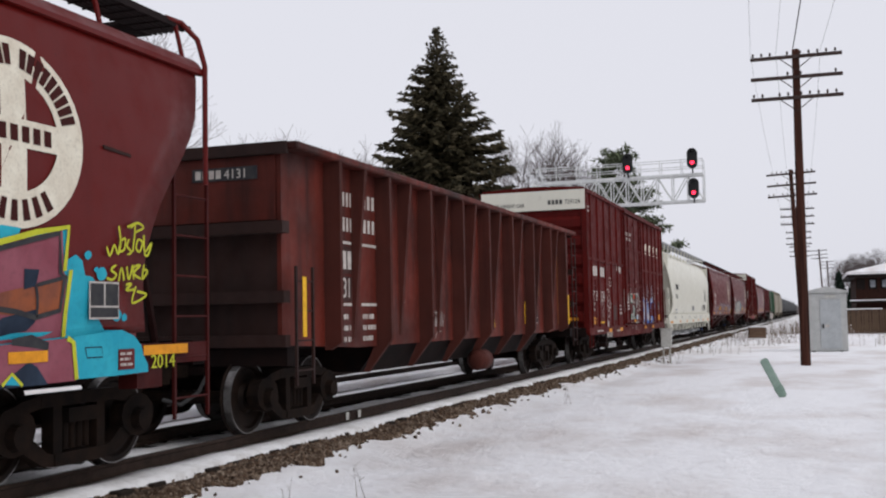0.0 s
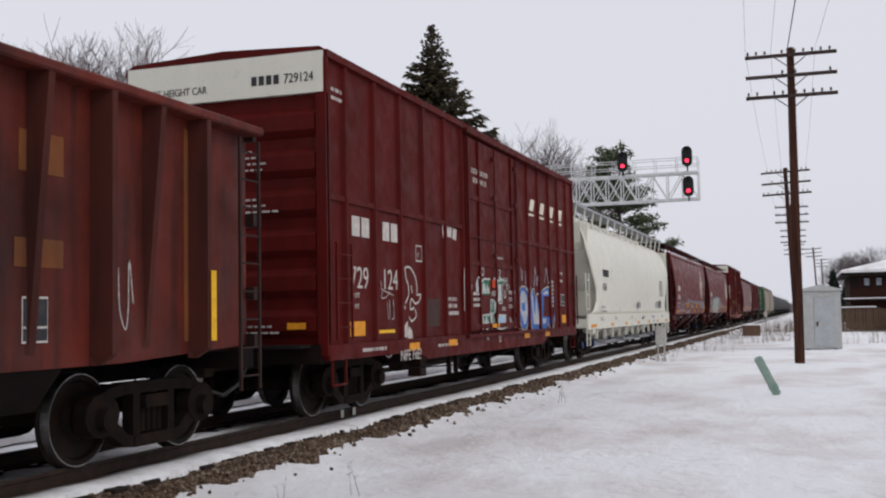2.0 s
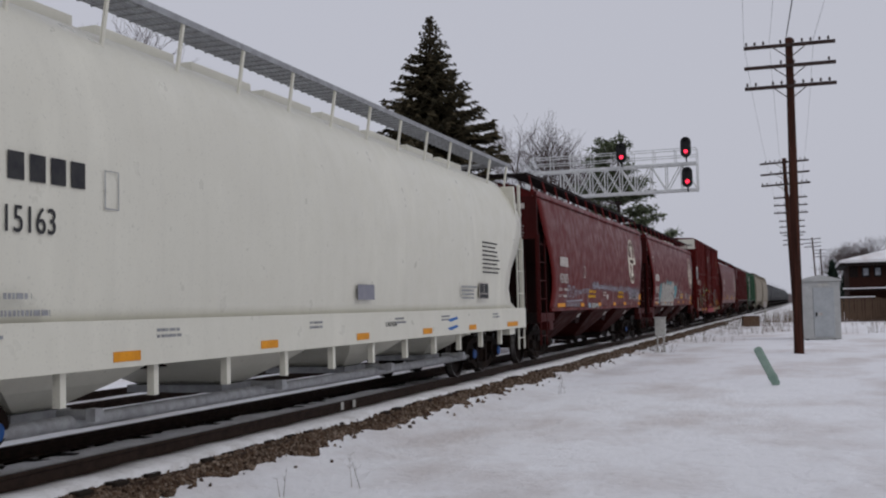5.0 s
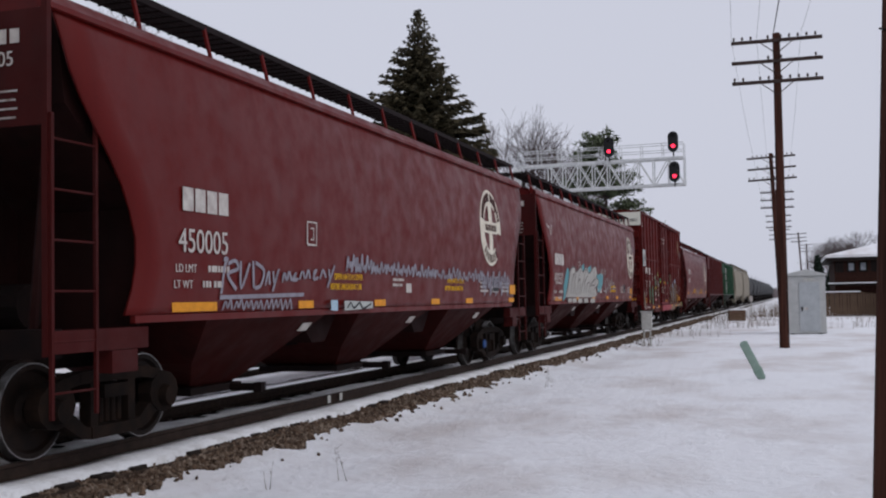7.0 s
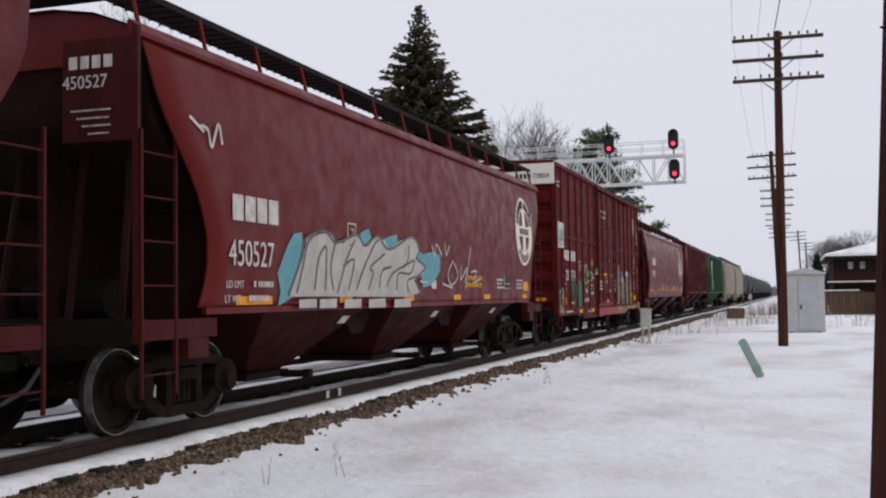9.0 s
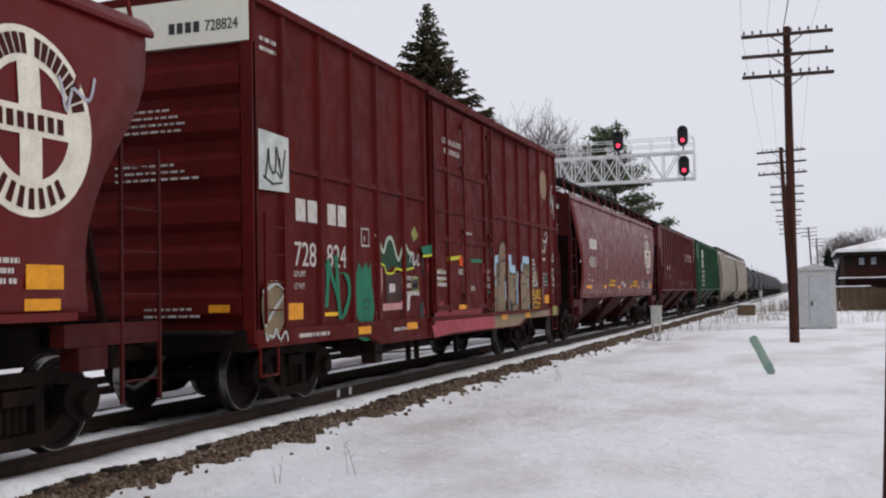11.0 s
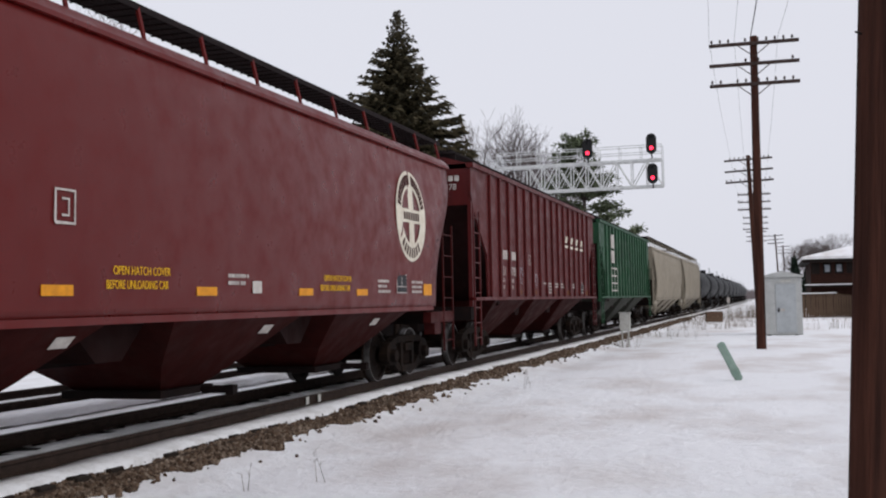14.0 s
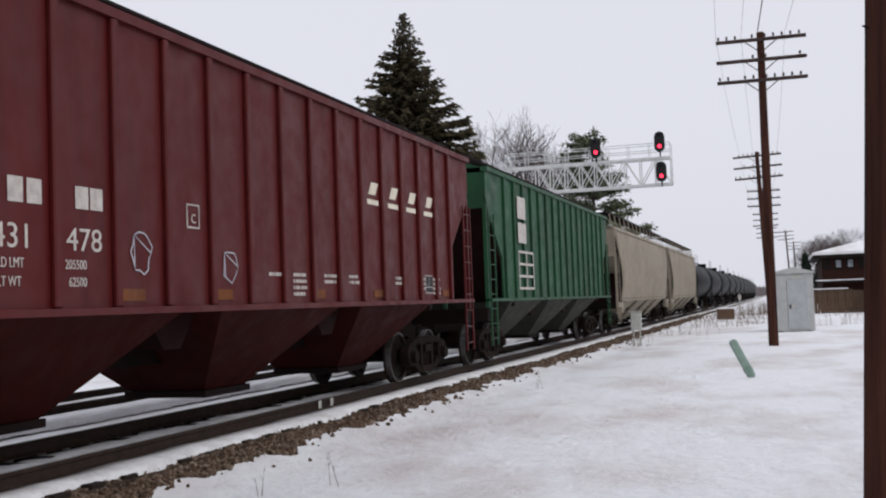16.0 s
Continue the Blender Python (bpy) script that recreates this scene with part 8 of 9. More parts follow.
stroke(C5, flow([(5.94, 1.54), (6.08, 1.80), (5.96, 1.89), (6.53, 2.11)]), 0.04, TAUPE_PAINT, curved=True, lift=0.013)
stroke(C5, flow([(6.38, 1.58), (6.45, 1.84), (6.84, 1.91)]), 0.04, TAUPE_PAINT, curved=True, lift=0.013)
stroke(C5, flow([(6.70, 1.60), (6.91, 1.81), (7.53, 1.99), (7.62, 2.29)]), 0.04, TAUPE_PAINT, curved=True, lift=0.013)
stroke(C5, flow([(7.16, 1.54), (7.18, 1.81), (7.74, 1.82), (7.89, 2.04), (7.39, 1.92)]), 0.04, TAUPE_PAINT, curved=True, lift=0.013)
stroke(C5, flow([(7.72, 1.50), (7.66, 1.71), (8.33, 1.79)]), 0.04, TAUPE_PAINT, curved=True, lift=0.013)
stroke(C5, flow([(3.28, 1.47), (3.57, 1.94), (3.67, 2.20), (4.26, 2.34), (4.67, 2.20), (5.39, 2.35), (5.73, 2.20), (6.22, 2.37), (6.73, 2.18), (7.70, 2.43), (8.13, 2.27), (8.04, 2.07), (8.49, 1.94), (8.02, 1.72), (8.39, 1.47)]), 0.04, TAUPE_PAINT, curved=True, lift=0.013)
patch(C5, [(3.54, 1.41), (4.07, 1.42), (4.07, 1.30), (3.54, 1.30)], CREAM_PAINT, x=1.604)
patch(C5, [(4.17, 1.41), (4.74, 1.42), (4.73, 1.29), (4.17, 1.29)], CREAM_PAINT, x=1.604)
patch(C5, [(5.01, 1.40), (5.63, 1.41), (5.62, 1.28), (5.00, 1.28)], CREAM_PAINT, x=1.604)
patch(C5, [(5.93, 1.40), (6.61, 1.41), (6.61, 1.27), (5.92, 1.27)], CREAM_PAINT, x=1.604)
patch(C5, [(7.01, 1.39), (7.78, 1.40), (7.77, 1.26), (7.00, 1.26)], CREAM_PAINT, x=1.604)
stroke(C5, flow([(8.82, 2.34), (8.97, 2.14), (9.07, 2.37), (9.38, 2.17)]), 0.035, PALE_PAINT, curved=True)
stroke(C5, flow([(9.57, 2.41), (9.64, 2.18), (9.82, 2.37)]), 0.035, PALE_PAINT, curved=True)
stroke(C5, flow([(10.07, 2.10), (9.79, 1.85), (10.04, 1.64), (10.41, 1.81), (10.15, 2.05)]), 0.035, PALE_PAINT, curved=True)
stroke(C5, flow([(10.61, 2.03), (10.59, 1.74), (10.98, 1.99), (10.87, 1.69)]), 0.035, PALE_PAINT, curved=True)
stroke(C5, [(11.20, 2.40), (10.95, 1.54)], 0.035, PALE_PAINT, curved=True)
stroke(C5, flow([(11.26, 1.90), (11.66, 1.93), (11.45, 1.70), (11.96, 1.78)]), 0.035, PALE_PAINT, curved=True)
stroke(C5, [(9.52, 1.66), (10.13, 1.59)], 0.035, PALE_PAINT, curved=True)
stroke(C5, scrawl(0.9, 1.75, 3.1, 3.35, 10, 9), 0.04, LETTER, curved=True)
stroke(C5, scrawl(15.9, 16.7, 3.05, 3.4, 11, 8), 0.035, SILVER_PAINT, curved=True)

# ribbed hoppers
RX = 1.541
initials(C8, (2.86, 3.1), 2.42, 0.22, 0.19, RX)
initials(C8, (3.76, 3.98), 2.42, 0.21, 0.19, RX)
side_text(C8, "431", 2.66, 2.03, 0.21, RX, squeeze=1.12)
side_text(C8, "478", 3.62, 2.03, 0.21, RX, squeeze=1.18)
side_text(C8, "LD LMT", 2.72, 1.86, 0.085, RX, squeeze=0.8)
side_text(C8, "LT WT", 2.72, 1.70, 0.085, RX, squeeze=0.8)
side_text(C8, "205500", 3.6, 1.86, 0.085, RX, squeeze=0.85)
side_text(C8, "62500", 3.65, 1.70, 0.085, RX, squeeze=0.85)
initials(C8, (11.08, 12.02, 12.95, 13.9), 3.2, 0.2, 0.30, RX, LOGO_CREAM, 0.14)
for y in (11.02, 11.95, 12.85, 13.8):
    plate(C8, RX, y, y + 0.48, 3.04, 3.12, LOGO_CREAM, "underline")
stroke(C8, [(5.68, 2.36), (5.93, 2.36), (5.93, 2.61), (5.68, 2.61), (5.68, 2.36)], 0.025, LETTER, RX)
side_text(C8, "C", 5.76, 2.41, 0.1, RX + 0.006)
for y, z, s in ((4.8, 2.05, 2), (6.6, 1.95, 5)):
    c = blob(y, z, 0.17, 0.2, s, 14, 0.5)
    stroke(C8, c + [c[0], c[5], c[9]], 0.018, SILVER_PAINT, RX)
for y, r in ((7.6, 1), (8.3, 4), (9.3, 2), (10.2, 2), (12.2, 2), (13.6, 3), (14.2, 4)):
    small_print(C8, RX, y, 1.9, 0.45, r, LETTER, 0.085, 0.045)
label_box(C8, RX, 13.75, 1.62, 0.4, 0.33)
for y in (4.45, 6.25, 8.9, 11.2, 14.75):
    plate(C8, RX, y, y + 0.4, 1.56, 1.68, OCHRE, "reflector", "faded amber reflector strip")
bm = bmesh.new()
for k in range(4):
    box(bm, 0.75 + k * 0.14, 0.85 + k * 0.14, 0.088, 0.0985, 4.05, 4.17)
tagged(part("reporting_mark", bm, LETTER, C8), kind="stuff")
lettering("431478", 0.19, LETTER, C8, pose(0.66, 0.134, 3.86, 90), squeeze=0.95)
plate(C9, 1.606, 2.75, 3.6, 3.45, 4.0, LETTER, "emblem", "white block emblem")
plate(C9, 1.606, 2.75, 3.6, 2.85, 3.35, LETTER, "emblem")
for z in (1.7, 2.0, 2.3, 2.6):
    plate(C9, 1.606, 2.7, 4.3, z, z + 0.06, LETTER, "painted_line")
for y in (2.7, 3.5, 4.25):
    plate(C9, 1.612, y, y + 0.06, 1.7, 2.6, LETTER, "painted_line")

# grab rail at the far end of the first hopper
bm = bmesh.new()
gy = 17.18
pts = [(1.29, gy - 0.35, 4.68), (1.32, gy - 0.1, 4.68), (1.46, gy, 4.5), (1.55, gy, 4.2), (1.55, gy, 2.9)]
for a, b in zip(pts, pts[1:]):
    tube(bm, a, b, 0.03, n=8)
part("grab_rail", bm, RED_HOP, C0)

# blue bearing caps on the white hopper
for yt in (1.95, 19.2 - 1.95):
    for s_ in (-0.889, 0.889):
        bm = bmesh.new()
        tube(bm, (1.201, yt + s_, 0.457), (1.225, yt + s_, 0.457), 0.098, 0.085, 14)
        part("bearing_cap", bm, BLUE_CAP, C3, "blue bearing cap")
for yt in (17.35 - 1.62,):
    bm = bmesh.new()
    tube(bm, (1.201, yt - 0.889, 0.457), (1.225, yt - 0.889, 0.457), 0.098, 0.085, 14)
    part("bearing_cap", bm, BLUE_CAP, C4, "blue bearing cap")
# white stencil plates on the bays of the red hoppers
for car in (C4, C5, C7):
    for y in (5.4, 9.6, 13.6):
        bm = bmesh.new()
        vs = [bm.verts.new(p) for p in ((1.40, y, 1.16), (1.40, y + 0.28, 1.16), (1.31, y + 0.26, 1.05), (1.31, y - 0.02, 1.05))]
        bm.faces.new(vs)
        part("placard", bm, LETTER, car, "small pale placard")

# ---- pole line ----
def telegraph_pole(x, y, height, lean=0.0, near=False):
    pole = root("telegraph_pole", "weathered dark wooden pole with three crossarms" if not near else "thick weathered dark wooden pole with deep cracks", "telegraph pole", "pole line", at=pose(x, y, 0, 0, lean))
    bm = bmesh.new()
    r0, r1 = (0.155, 0.12) if near else (0.17, 0.125)
    n = 20
    rings = []
    for k in range(25):
        z = GROUND_Z - 0.3 + (height - GROUND_Z + 0.3) * k / 24
        r = r0 + (r1 - r0) * k / 24
        rings.append([bm.verts.new(((r + 0.007 * noise.noise((math.cos(i) * 2, math.sin(i) * 2, z * 0.5 + x))) * math.cos(2 * math.pi * i / n), (r + 0.007 * noise.noise((i * 1.3, z * 0.4, x))) * math.sin(2 * math.pi * i / n), z)) for i in range(n)])
    for a, b in zip(rings, rings[1:]):
        for i in range(n):
            j = (i + 1) % n
            bm.faces.new((a[i], a[j], b[j], b[i]))
    bm.faces.new(rings[-1])
    smooth(part("shaft", bm, POLE_WOOD, pole))
    for k in range(3):
        z = height - 0.28 - k * 0.72
        bm = bmesh.new()
        box(bm, -1.52, 1.52, -0.20, -0.11, z - 0.06, z + 0.06)
        bevel(bm, 0.01, 1)
        arm = part("crossarm", bm, ARM_WOOD, pole)
        bm = bmesh.new()
        for s in (-1, 1):
            tube(bm, (s * 0.55, -0.205, z - 0.05), (0.0, -0.19, z - 0.48), 0.018, n=5)
        part("brace", bm, ARM_WOOD, arm)
        rnd = random.Random(k + int(y))
        for q in range(10):
            xx = -1.43 + q * 0.287 + (0.14 if q > 4 else 0)
            if rnd.random() < (0.55 if k == 1 else 0.12):
                continue
            bm = bmesh.new()
            tube(bm, (xx, -0.155, z + 0.06), (xx, -0.155, z + 0.12), 0.018, n=6)
            tube(bm, (xx, -0.155, z + 0.10), (xx, -0.155, z + 0.20), 0.045, 0.03, n=8)
            part("insulator", bm, GLASS_INS, arm)
    return pole


POLES = [(0.59, 7.5, 10.4), (-0.36, 38.6, 10.55), (-0.78, 72.0, 10.6), (-1.24, 105.0, 11.3), (-1.5, 138.0, 11.4), (-1.8, 171.0, 11.5)]
for k, (px, py, ph) in enumerate(POLES):
    telegraph_pole(px, py, ph, (3.0, 0.45, -1.9, 0.2, 0.0, 0.0)[k], k == 0)
telegraph_pole(1.75, 212.0, 13.0, -2.6)
telegraph_pole(3.3, 250.0, 12.5, -1.5)


def wires():
    """Line wires sagging from pole to pole, one object a span."""
    for (xa, ya, ha), (xb, yb, hb) in zip(POLES, POLES[1:]):
        for dx, dz, r in ((-1.43, -0.1, 0.005), (-0.57, -0.1, 0.005), (0.9, -0.1, 0.005), (0.0, 0.02, 0.018)):
            if r > 0.01 and ya > 10:
                continue
            bm = bmesh.new()
            top_a = 0.54 if ya < 10 else 0.0
            pts = []
            for i in range(15):
                u = i / 14
                pts.append((xa + top_a + dx + (xb - xa - top_a) * u, ya - 0.15 + (yb - ya) * u, ha + dz + (hb - ha) * u - 0.35 * 4 * u * (1 - u)))
            rings = [[bm.verts.new((x + r * math.cos(2 * math.pi * q / 5), y, z + r * math.sin(2 * math.pi * q / 5))) for q in range(5)] for x, y, z in pts]
            for ra, rb in zip(rings, rings[1:]):
                for q in range(5):
                    bm.faces.new((ra[q], ra[(q + 1) % 5], rb[(q + 1) % 5], rb[q]))
            tagged(part("line_wire" if r < 0.01 else "cable", bm, WIRE), "thin dark wire sagging between poles" if r < 0.01 else "black cable strung from the pole top", "wire", "line wires")


wires()
bm = bmesh.new()
tube(bm, (0.665, 7.45, 3.12), (0.59, 7.40, 3.14), 0.007, n=6)
tagged(part("pole_nail", bm, STEEL_DARK), "long rusty nail driven into the pole", "nail")

# ---- signal bridge ----


def signal_bridge():
    y0 = 75.5
    g = root("signal_gantry", "white lattice cantilever signal bridge over both tracks", "signal gantry", at=pose(0, y0, 0))
    xl, xr = -18.8, -6.95
    zb, zt = 9.22, 11.08
    for dy in (-0.55, 0.55):
        for z, x0 in ((zb, -17.6), (zt, xl)):
            bm = bmesh.new()
            box(bm, x0, xr, dy - 0.06, dy + 0.06, z - 0.07, z + 0.07)
            part("chord", bm, GANTRY, g)
        n = 9
        xs = [-16.6 + (xr + 16.6) * i / n for i in range(n + 1)]
        for i, x in enumerate(xs):
            bm = bmesh.new()
            tube(bm, (x, dy, zb + 0.07), (x, dy, zt - 0.07), 0.045, n=6)
            if i < n:
                a, b = (zb, zt) if i % 2 else (zt, zb)
                tube(bm, (x, dy + 0.03, a), (xs[i + 1], dy + 0.03, b), 0.04, n=6)
                if i < 5:
                    tube(bm, (x, dy - 0.03, b), (xs[i + 1], dy - 0.03, a), 0.03, n=6)
            part("lattice_bar", bm, GANTRY, g)
    bm = bmesh.new()
    for k in range(26):
        x = -18.4 + k * 0.44
        box(bm, x, x + 0.05, -0.5, 0.5, zt + 0.071, zt + 0.1)
    part("walkway", bm, GRATE, g)
    for dy in (-0.58, 0.58):
        bm = bmesh.new()
        for z in (zt + 0.55, zt + 1.05):
            tube(bm, (xl, dy, z), (xr, dy, z), 0.028, n=6)
        for k in range(9):
            x = xl + (xr - xl) * k / 8
            tube(bm, (x, dy, zt), (x, dy, zt + 1.05), 0.028, n=6)
        part("handrail", bm, GANTRY, g)
    # ladder cage on the mast side
    for k in range(12):
        x = -19.6 + k * 0.12
        part("guard_bar", tube(bmesh.new(), (x, -0.6, zt - 0.1), (x, -0.6, zt + 0.75), 0.02, n=5), GRATE, g)
    for dy in (-0.5, 0.5):
        bm = bmesh.new()
        box(bm, -19.2, -18.9, dy - 0.14, dy + 0.14, GROUND_Z - 0.3, zt)
        part("mast_leg", bm, GANTRY, g)
    # red signal heads
    for x, z in ((-12.1, 12.05), (-7.62, 12.15), (-7.58, 10.05)):
        bm = bmesh.new()
        pl = [(0.36 * math.cos(math.pi * i / 12), 0.36 + 0.36 * math.sin(math.pi * i / 12)) for i in range(13)] + [(0.36 * math.cos(math.pi + math.pi * i / 12), -0.36 + 0.36 * math.sin(math.pi + math.pi * i / 12)) for i in range(13)]
        prism_y(bm, pl, 0.0, 0.04)
        box(bm, -0.14, 0.14, 0.041, 0.4, -0.5, 0.5)
        tube(bm, (0, 0.2, -0.5), (0, 0.25, -1.0), 0.05, n=8)
        h = part("signal_head", bm, SIG_BLACK, g, "black signal head showing a lit red lamp")
        h.matrix_basis = pose(x, -0.9, z)
        for zz, lit in ((0.38, False), (-0.30, True)):
            bm = bmesh.new()
            tube(bm, (0, -0.02, zz), (0, -0.003, zz), 0.13 if lit else 0.12, n=20)
            part("lens", bm, RED_LENS if lit else SIG_BLACK, h, "glowing red lens" if lit else "")
            bm = bmesh.new()
            rr = [[bm.verts.new((0.16 * math.cos(a), yy, zz + 0.16 * math.sin(a))) for a in [math.pi * (i / 10) for i in range(11)]] for yy in (-0.22, -0.004)]
            grid_sheet(bm, rr)
            part("hood", bm, SIG_BLACK, h)
    return g


signal_bridge()

# ---- trackside things ----


def relay_cabinet():
    c = root("relay_cabinet", "bare aluminium signal relay cabinet with peaked roof", "cabinet", at=pose(0.45, 52.2, GROUND_Z - 0.05, 0, 0, 3))
    w, d, h = 0.88, 0.85, 2.72
    bm = bmesh.new()
    box(bm, -w, w, -d, d, 0.08, h)
    bevel(bm, 0.02, 1)
    part("body", bm, ALU, c)
    bm = bmesh.new()
    prism_y(bm, [(-w - 0.08, h), (w + 0.08, h), (w + 0.08, h + 0.07), (0, h + 0.3), (-w - 0.08, h + 0.07)], -d - 0.1, d + 0.1)
    part("roof", bm, ALU, c)
    bm = bmesh.new()
    box(bm, -0.28, 0.62, -d - 0.035, -d - 0.004, 0.18, 2.42)
    bevel(bm, 0.012, 1)
    door = part("door", bm, plain("dull_aluminium_door", (0.42, 0.44, 0.45), (0.36, 0.38, 0.39), 3, 0.5, 0.05, 0.3), c)
    bm = bmesh.new()
    box(bm, -0.19, -0.13, -d - 0.10, -d - 0.036, 1.12, 1.30)
    part("handle", bm, STEEL_DARK, door)
    bm = bmesh.new()
    box(bm, -0.08, 0.1, -d - 0.042, -d - 0.036, 1.16, 1.28)
    part("notice", bm, LETTER, door, "small white notice")
    bm = bmesh.new()
    for x in (-0.6, 0.6):
        box(bm, x - 0.08, x + 0.08, -d, d, -0.1, 0.08)
    part("skid", bm, STEEL_DARK, c)
    bm = bmesh.new()
    box(bm, -0.05, 0.42, -d - 0.03, -d - 0.004, 2.5, 2.62)
    part("vent", bm, SIGN_GREY, c)


relay_cabinet()


def marker_post():
    m = root("marker_post", "leaning faded green plastic utility marker post", "marker post", at=pose(-0.72, 24.6, GROUND_Z - 0.02, 12, -25, 0))
    bm = bmesh.new()
    box(bm, -0.09, 0.09, -0.04, 0.04, 0.0, 0.96)
    bevel(bm, 0.03, 3)
    part("post", bm, MARKER_GREEN, m)
    bm = bmesh.new()
    box(bm, -0.10, 0.10, -0.062, 0.062, 0.12, 0.3)
    bevel(bm, 0.03, 2)
    part("collar", bm, MARKER_GREEN, m)


marker_post()


def track_box():
    b = root("trackside_box", "small pale metal junction box on two stakes", "junction box", at=pose(-5.35, 40.8, GROUND_Z, 0, 0, 4))
    bm = bmesh.new()
    box(bm, -0.2, 0.2, -0.14, 0.14, 0.62, 1.28)
    bevel(bm, 0.02, 1)
    part("case", bm, SIGN_GREY, b)
    bm = bmesh.new()
    box(bm, -0.23, 0.23, -0.17, 0.17, 1.281, 1.32)
    part("lid", bm, SIGN_GREY, b)
    for x in (-0.12, 0.12):
        bm = bmesh.new()
        tube(bm, (x, 0, -0.2), (x, 0, 0.62), 0.03, n=8)
        part("stake", bm, SIGN_GREY, b)


track_box()


def crate(x, y, w, h, label):
    b = root("equipment_box", label, "box", at=pose(x, y, GROUND_Z, 0, 0, 8))
    bm = bmesh.new()
    box(bm, -w / 2, w / 2, -w / 2, w / 2, 0.0, h)
    bevel(bm, 0.03, 1)
    part("case", bm, CRATE, b)
    bm = bmesh.new()
    box(bm, -w / 2 - 0.03, w / 2 + 0.03, -w / 2 - 0.03, w / 2 + 0.03, h + 0.002, h + 0.09)
    bevel(bm, 0.03, 2)
    part("snow_cap", bm, SNOW, b, "thin cap of snow")


crate(-4.0, 80.0, 1.15, 0.75, "brown equipment box capped with snow")


def far_post():
    b = root("track_marker", "thin white marker post beside the track", "marker post", at=pose(-3.4, 92, GROUND_Z))
    bm = bmesh.new()
    tube(bm, (0, 0, -0.1), (0, 0, 1.7), 0.05, n=8)
    part("post", bm, SIGN_GREY, b)
    bm = bmesh.new()
    box(bm, -0.12, 0.12, -0.08, -0.055, 1.3, 1.75)
    part("plate", bm, LETTER, b)


far_post()

# ---- house and fence ----


def house():
    h = root("house", "brown shingled house with snow covered hip roof", "house", at=pose(3.0, 96.0, GROUND_Z))
    W, D, H = 20.0, 14.0, 4.85
    bm = bmesh.new()
    box(bm, 0.35, W, 0.35, D, 0, H)
    part("wall", bm, HOUSE_WALL, h)
    bm = bmesh.new()
    ev = [(-0.35, -0.35), (W + 0.6, -0.35), (W + 0.6, D + 0.6), (-0.35, D + 0.6)]
    lo = [bm.verts.new((x, y, H)) for x, y in ev]
    up = [bm.verts.new((x, y, H + 0.22)) for x, y in ev]
    rd = [bm.verts.new((8.6, D / 2, H + 2.3)), bm.verts.new((W - 8, D / 2, H + 2.3))]
    bm.faces.new(lo[::-1])
    for i in range(4):
        bm.faces.new((lo[i], lo[(i + 1) % 4], up[(i + 1) % 4], up[i]))
    bm.faces.new((up[0], up[1], rd[1], rd[0]))
    bm.faces.new((up[1], up[2], rd[1]))
    bm.faces.new((up[2], up[3], rd[0], rd[1]))
    bm.faces.new((up[3], up[0], rd[0]))
    part("roof", bm, SNOW, h, "thick snow on the roof")
    bm = bmesh.new()
    box(bm, -0.3, W + 0.5, -0.3, D + 0.5, H - 0.28, H - 0.005)
    part("eave", bm, HOUSE_TRIM, h)
    for k in range(7):
        x = 0.75 + k * 0.95
        bm = bmesh.new()
        box(bm, x - 0.34, x + 0.34, 0.28, 0.345, H - 1.25, H - 0.35)
        wf = part("window_frame", bm, HOUSE_TRIM, h)
        if k in (1, 2, 4, 5):
            bm = bmesh.new()
            box(bm, x - 0.2, x + 0.2, 0.262, 0.276, H - 1.1, H - 0.5)
            part("pane", bm, WINDOW, wf)
    bm = bmesh.new()
    box(bm, -0.15, 6.0, -1.6, 0.3, 2.45, 2.6)
    part("porch_roof", bm, HOUSE_TRIM, h)
    bm = bmesh.new()
    box(bm, -0.2, 4.2, -1.65, 0.25, 2.605, 2.70)
    bevel(bm, 0.04, 2)
    part("porch_snow", bm, SNOW, h, "snow on the porch roof")


def shed():
    h = root("shed", "low wooden shed with thick snow on its roof", "shed", at=pose(3.0, 86.0, GROUND_Z))
    bm = bmesh.new()
    prism_y(bm, [(3.2, 1.72), (12.0, 1.72), (12.0, 2.35), (7.5, 2.32), (5.0, 2.3), (4.0, 2.22), (3.3, 1.95)], -0.2, 2.0)
    part("roof_snow", bm, SNOW, h, "thick snow on the roof")
    for k in range(40):
        bm = bmesh.new()
        x = 3.5 + k * 0.21
        box(bm, x, x + 0.19, 0.0, 0.03, -0.1, 1.71 - 0.05 * (k % 3))
        part("board", bm, FENCE, h)
    bm = bmesh.new()
    box(bm, 3.5, 11.9, 0.04, 1.9, -0.1, 1.69)
    part("wall", bm, FENCE, h)


house()
shed()


def fence():
    f = root("board_fence", "old dark wooden board fence with gaps", "fence", at=pose(2.35, 89.0, GROUND_Z))
    rnd = random.Random(4)
    bm = bmesh.new()
    box(bm, -0.085, 0.085, -0.02, 0.02, -0.1, 1.85)
    first = part("board", bm, FENCE, f)
    for k in range(1, 70):
        share(first, pose(k * 0.19 + rnd.uniform(-0.01, 0.01), rnd.uniform(-0.02, 0.02), rnd.uniform(-0.12, 0.08), 0, rnd.uniform(-1.2, 1.2)), f)
    for z in (0.5, 1.45):
        bm = bmesh.new()
        box(bm, -0.2, 13.2, 0.045, 0.09, z, z + 0.1)
        part("rail", bm, FENCE, f)
    bm = bmesh.new()
    box(bm, -0.1, 2.6, -0.06, 0.06, 1.9, 1.98)
    part("snow_cap", bm, SNOW, f, "line of snow on the fence top")


fence()

# ---- trees ----


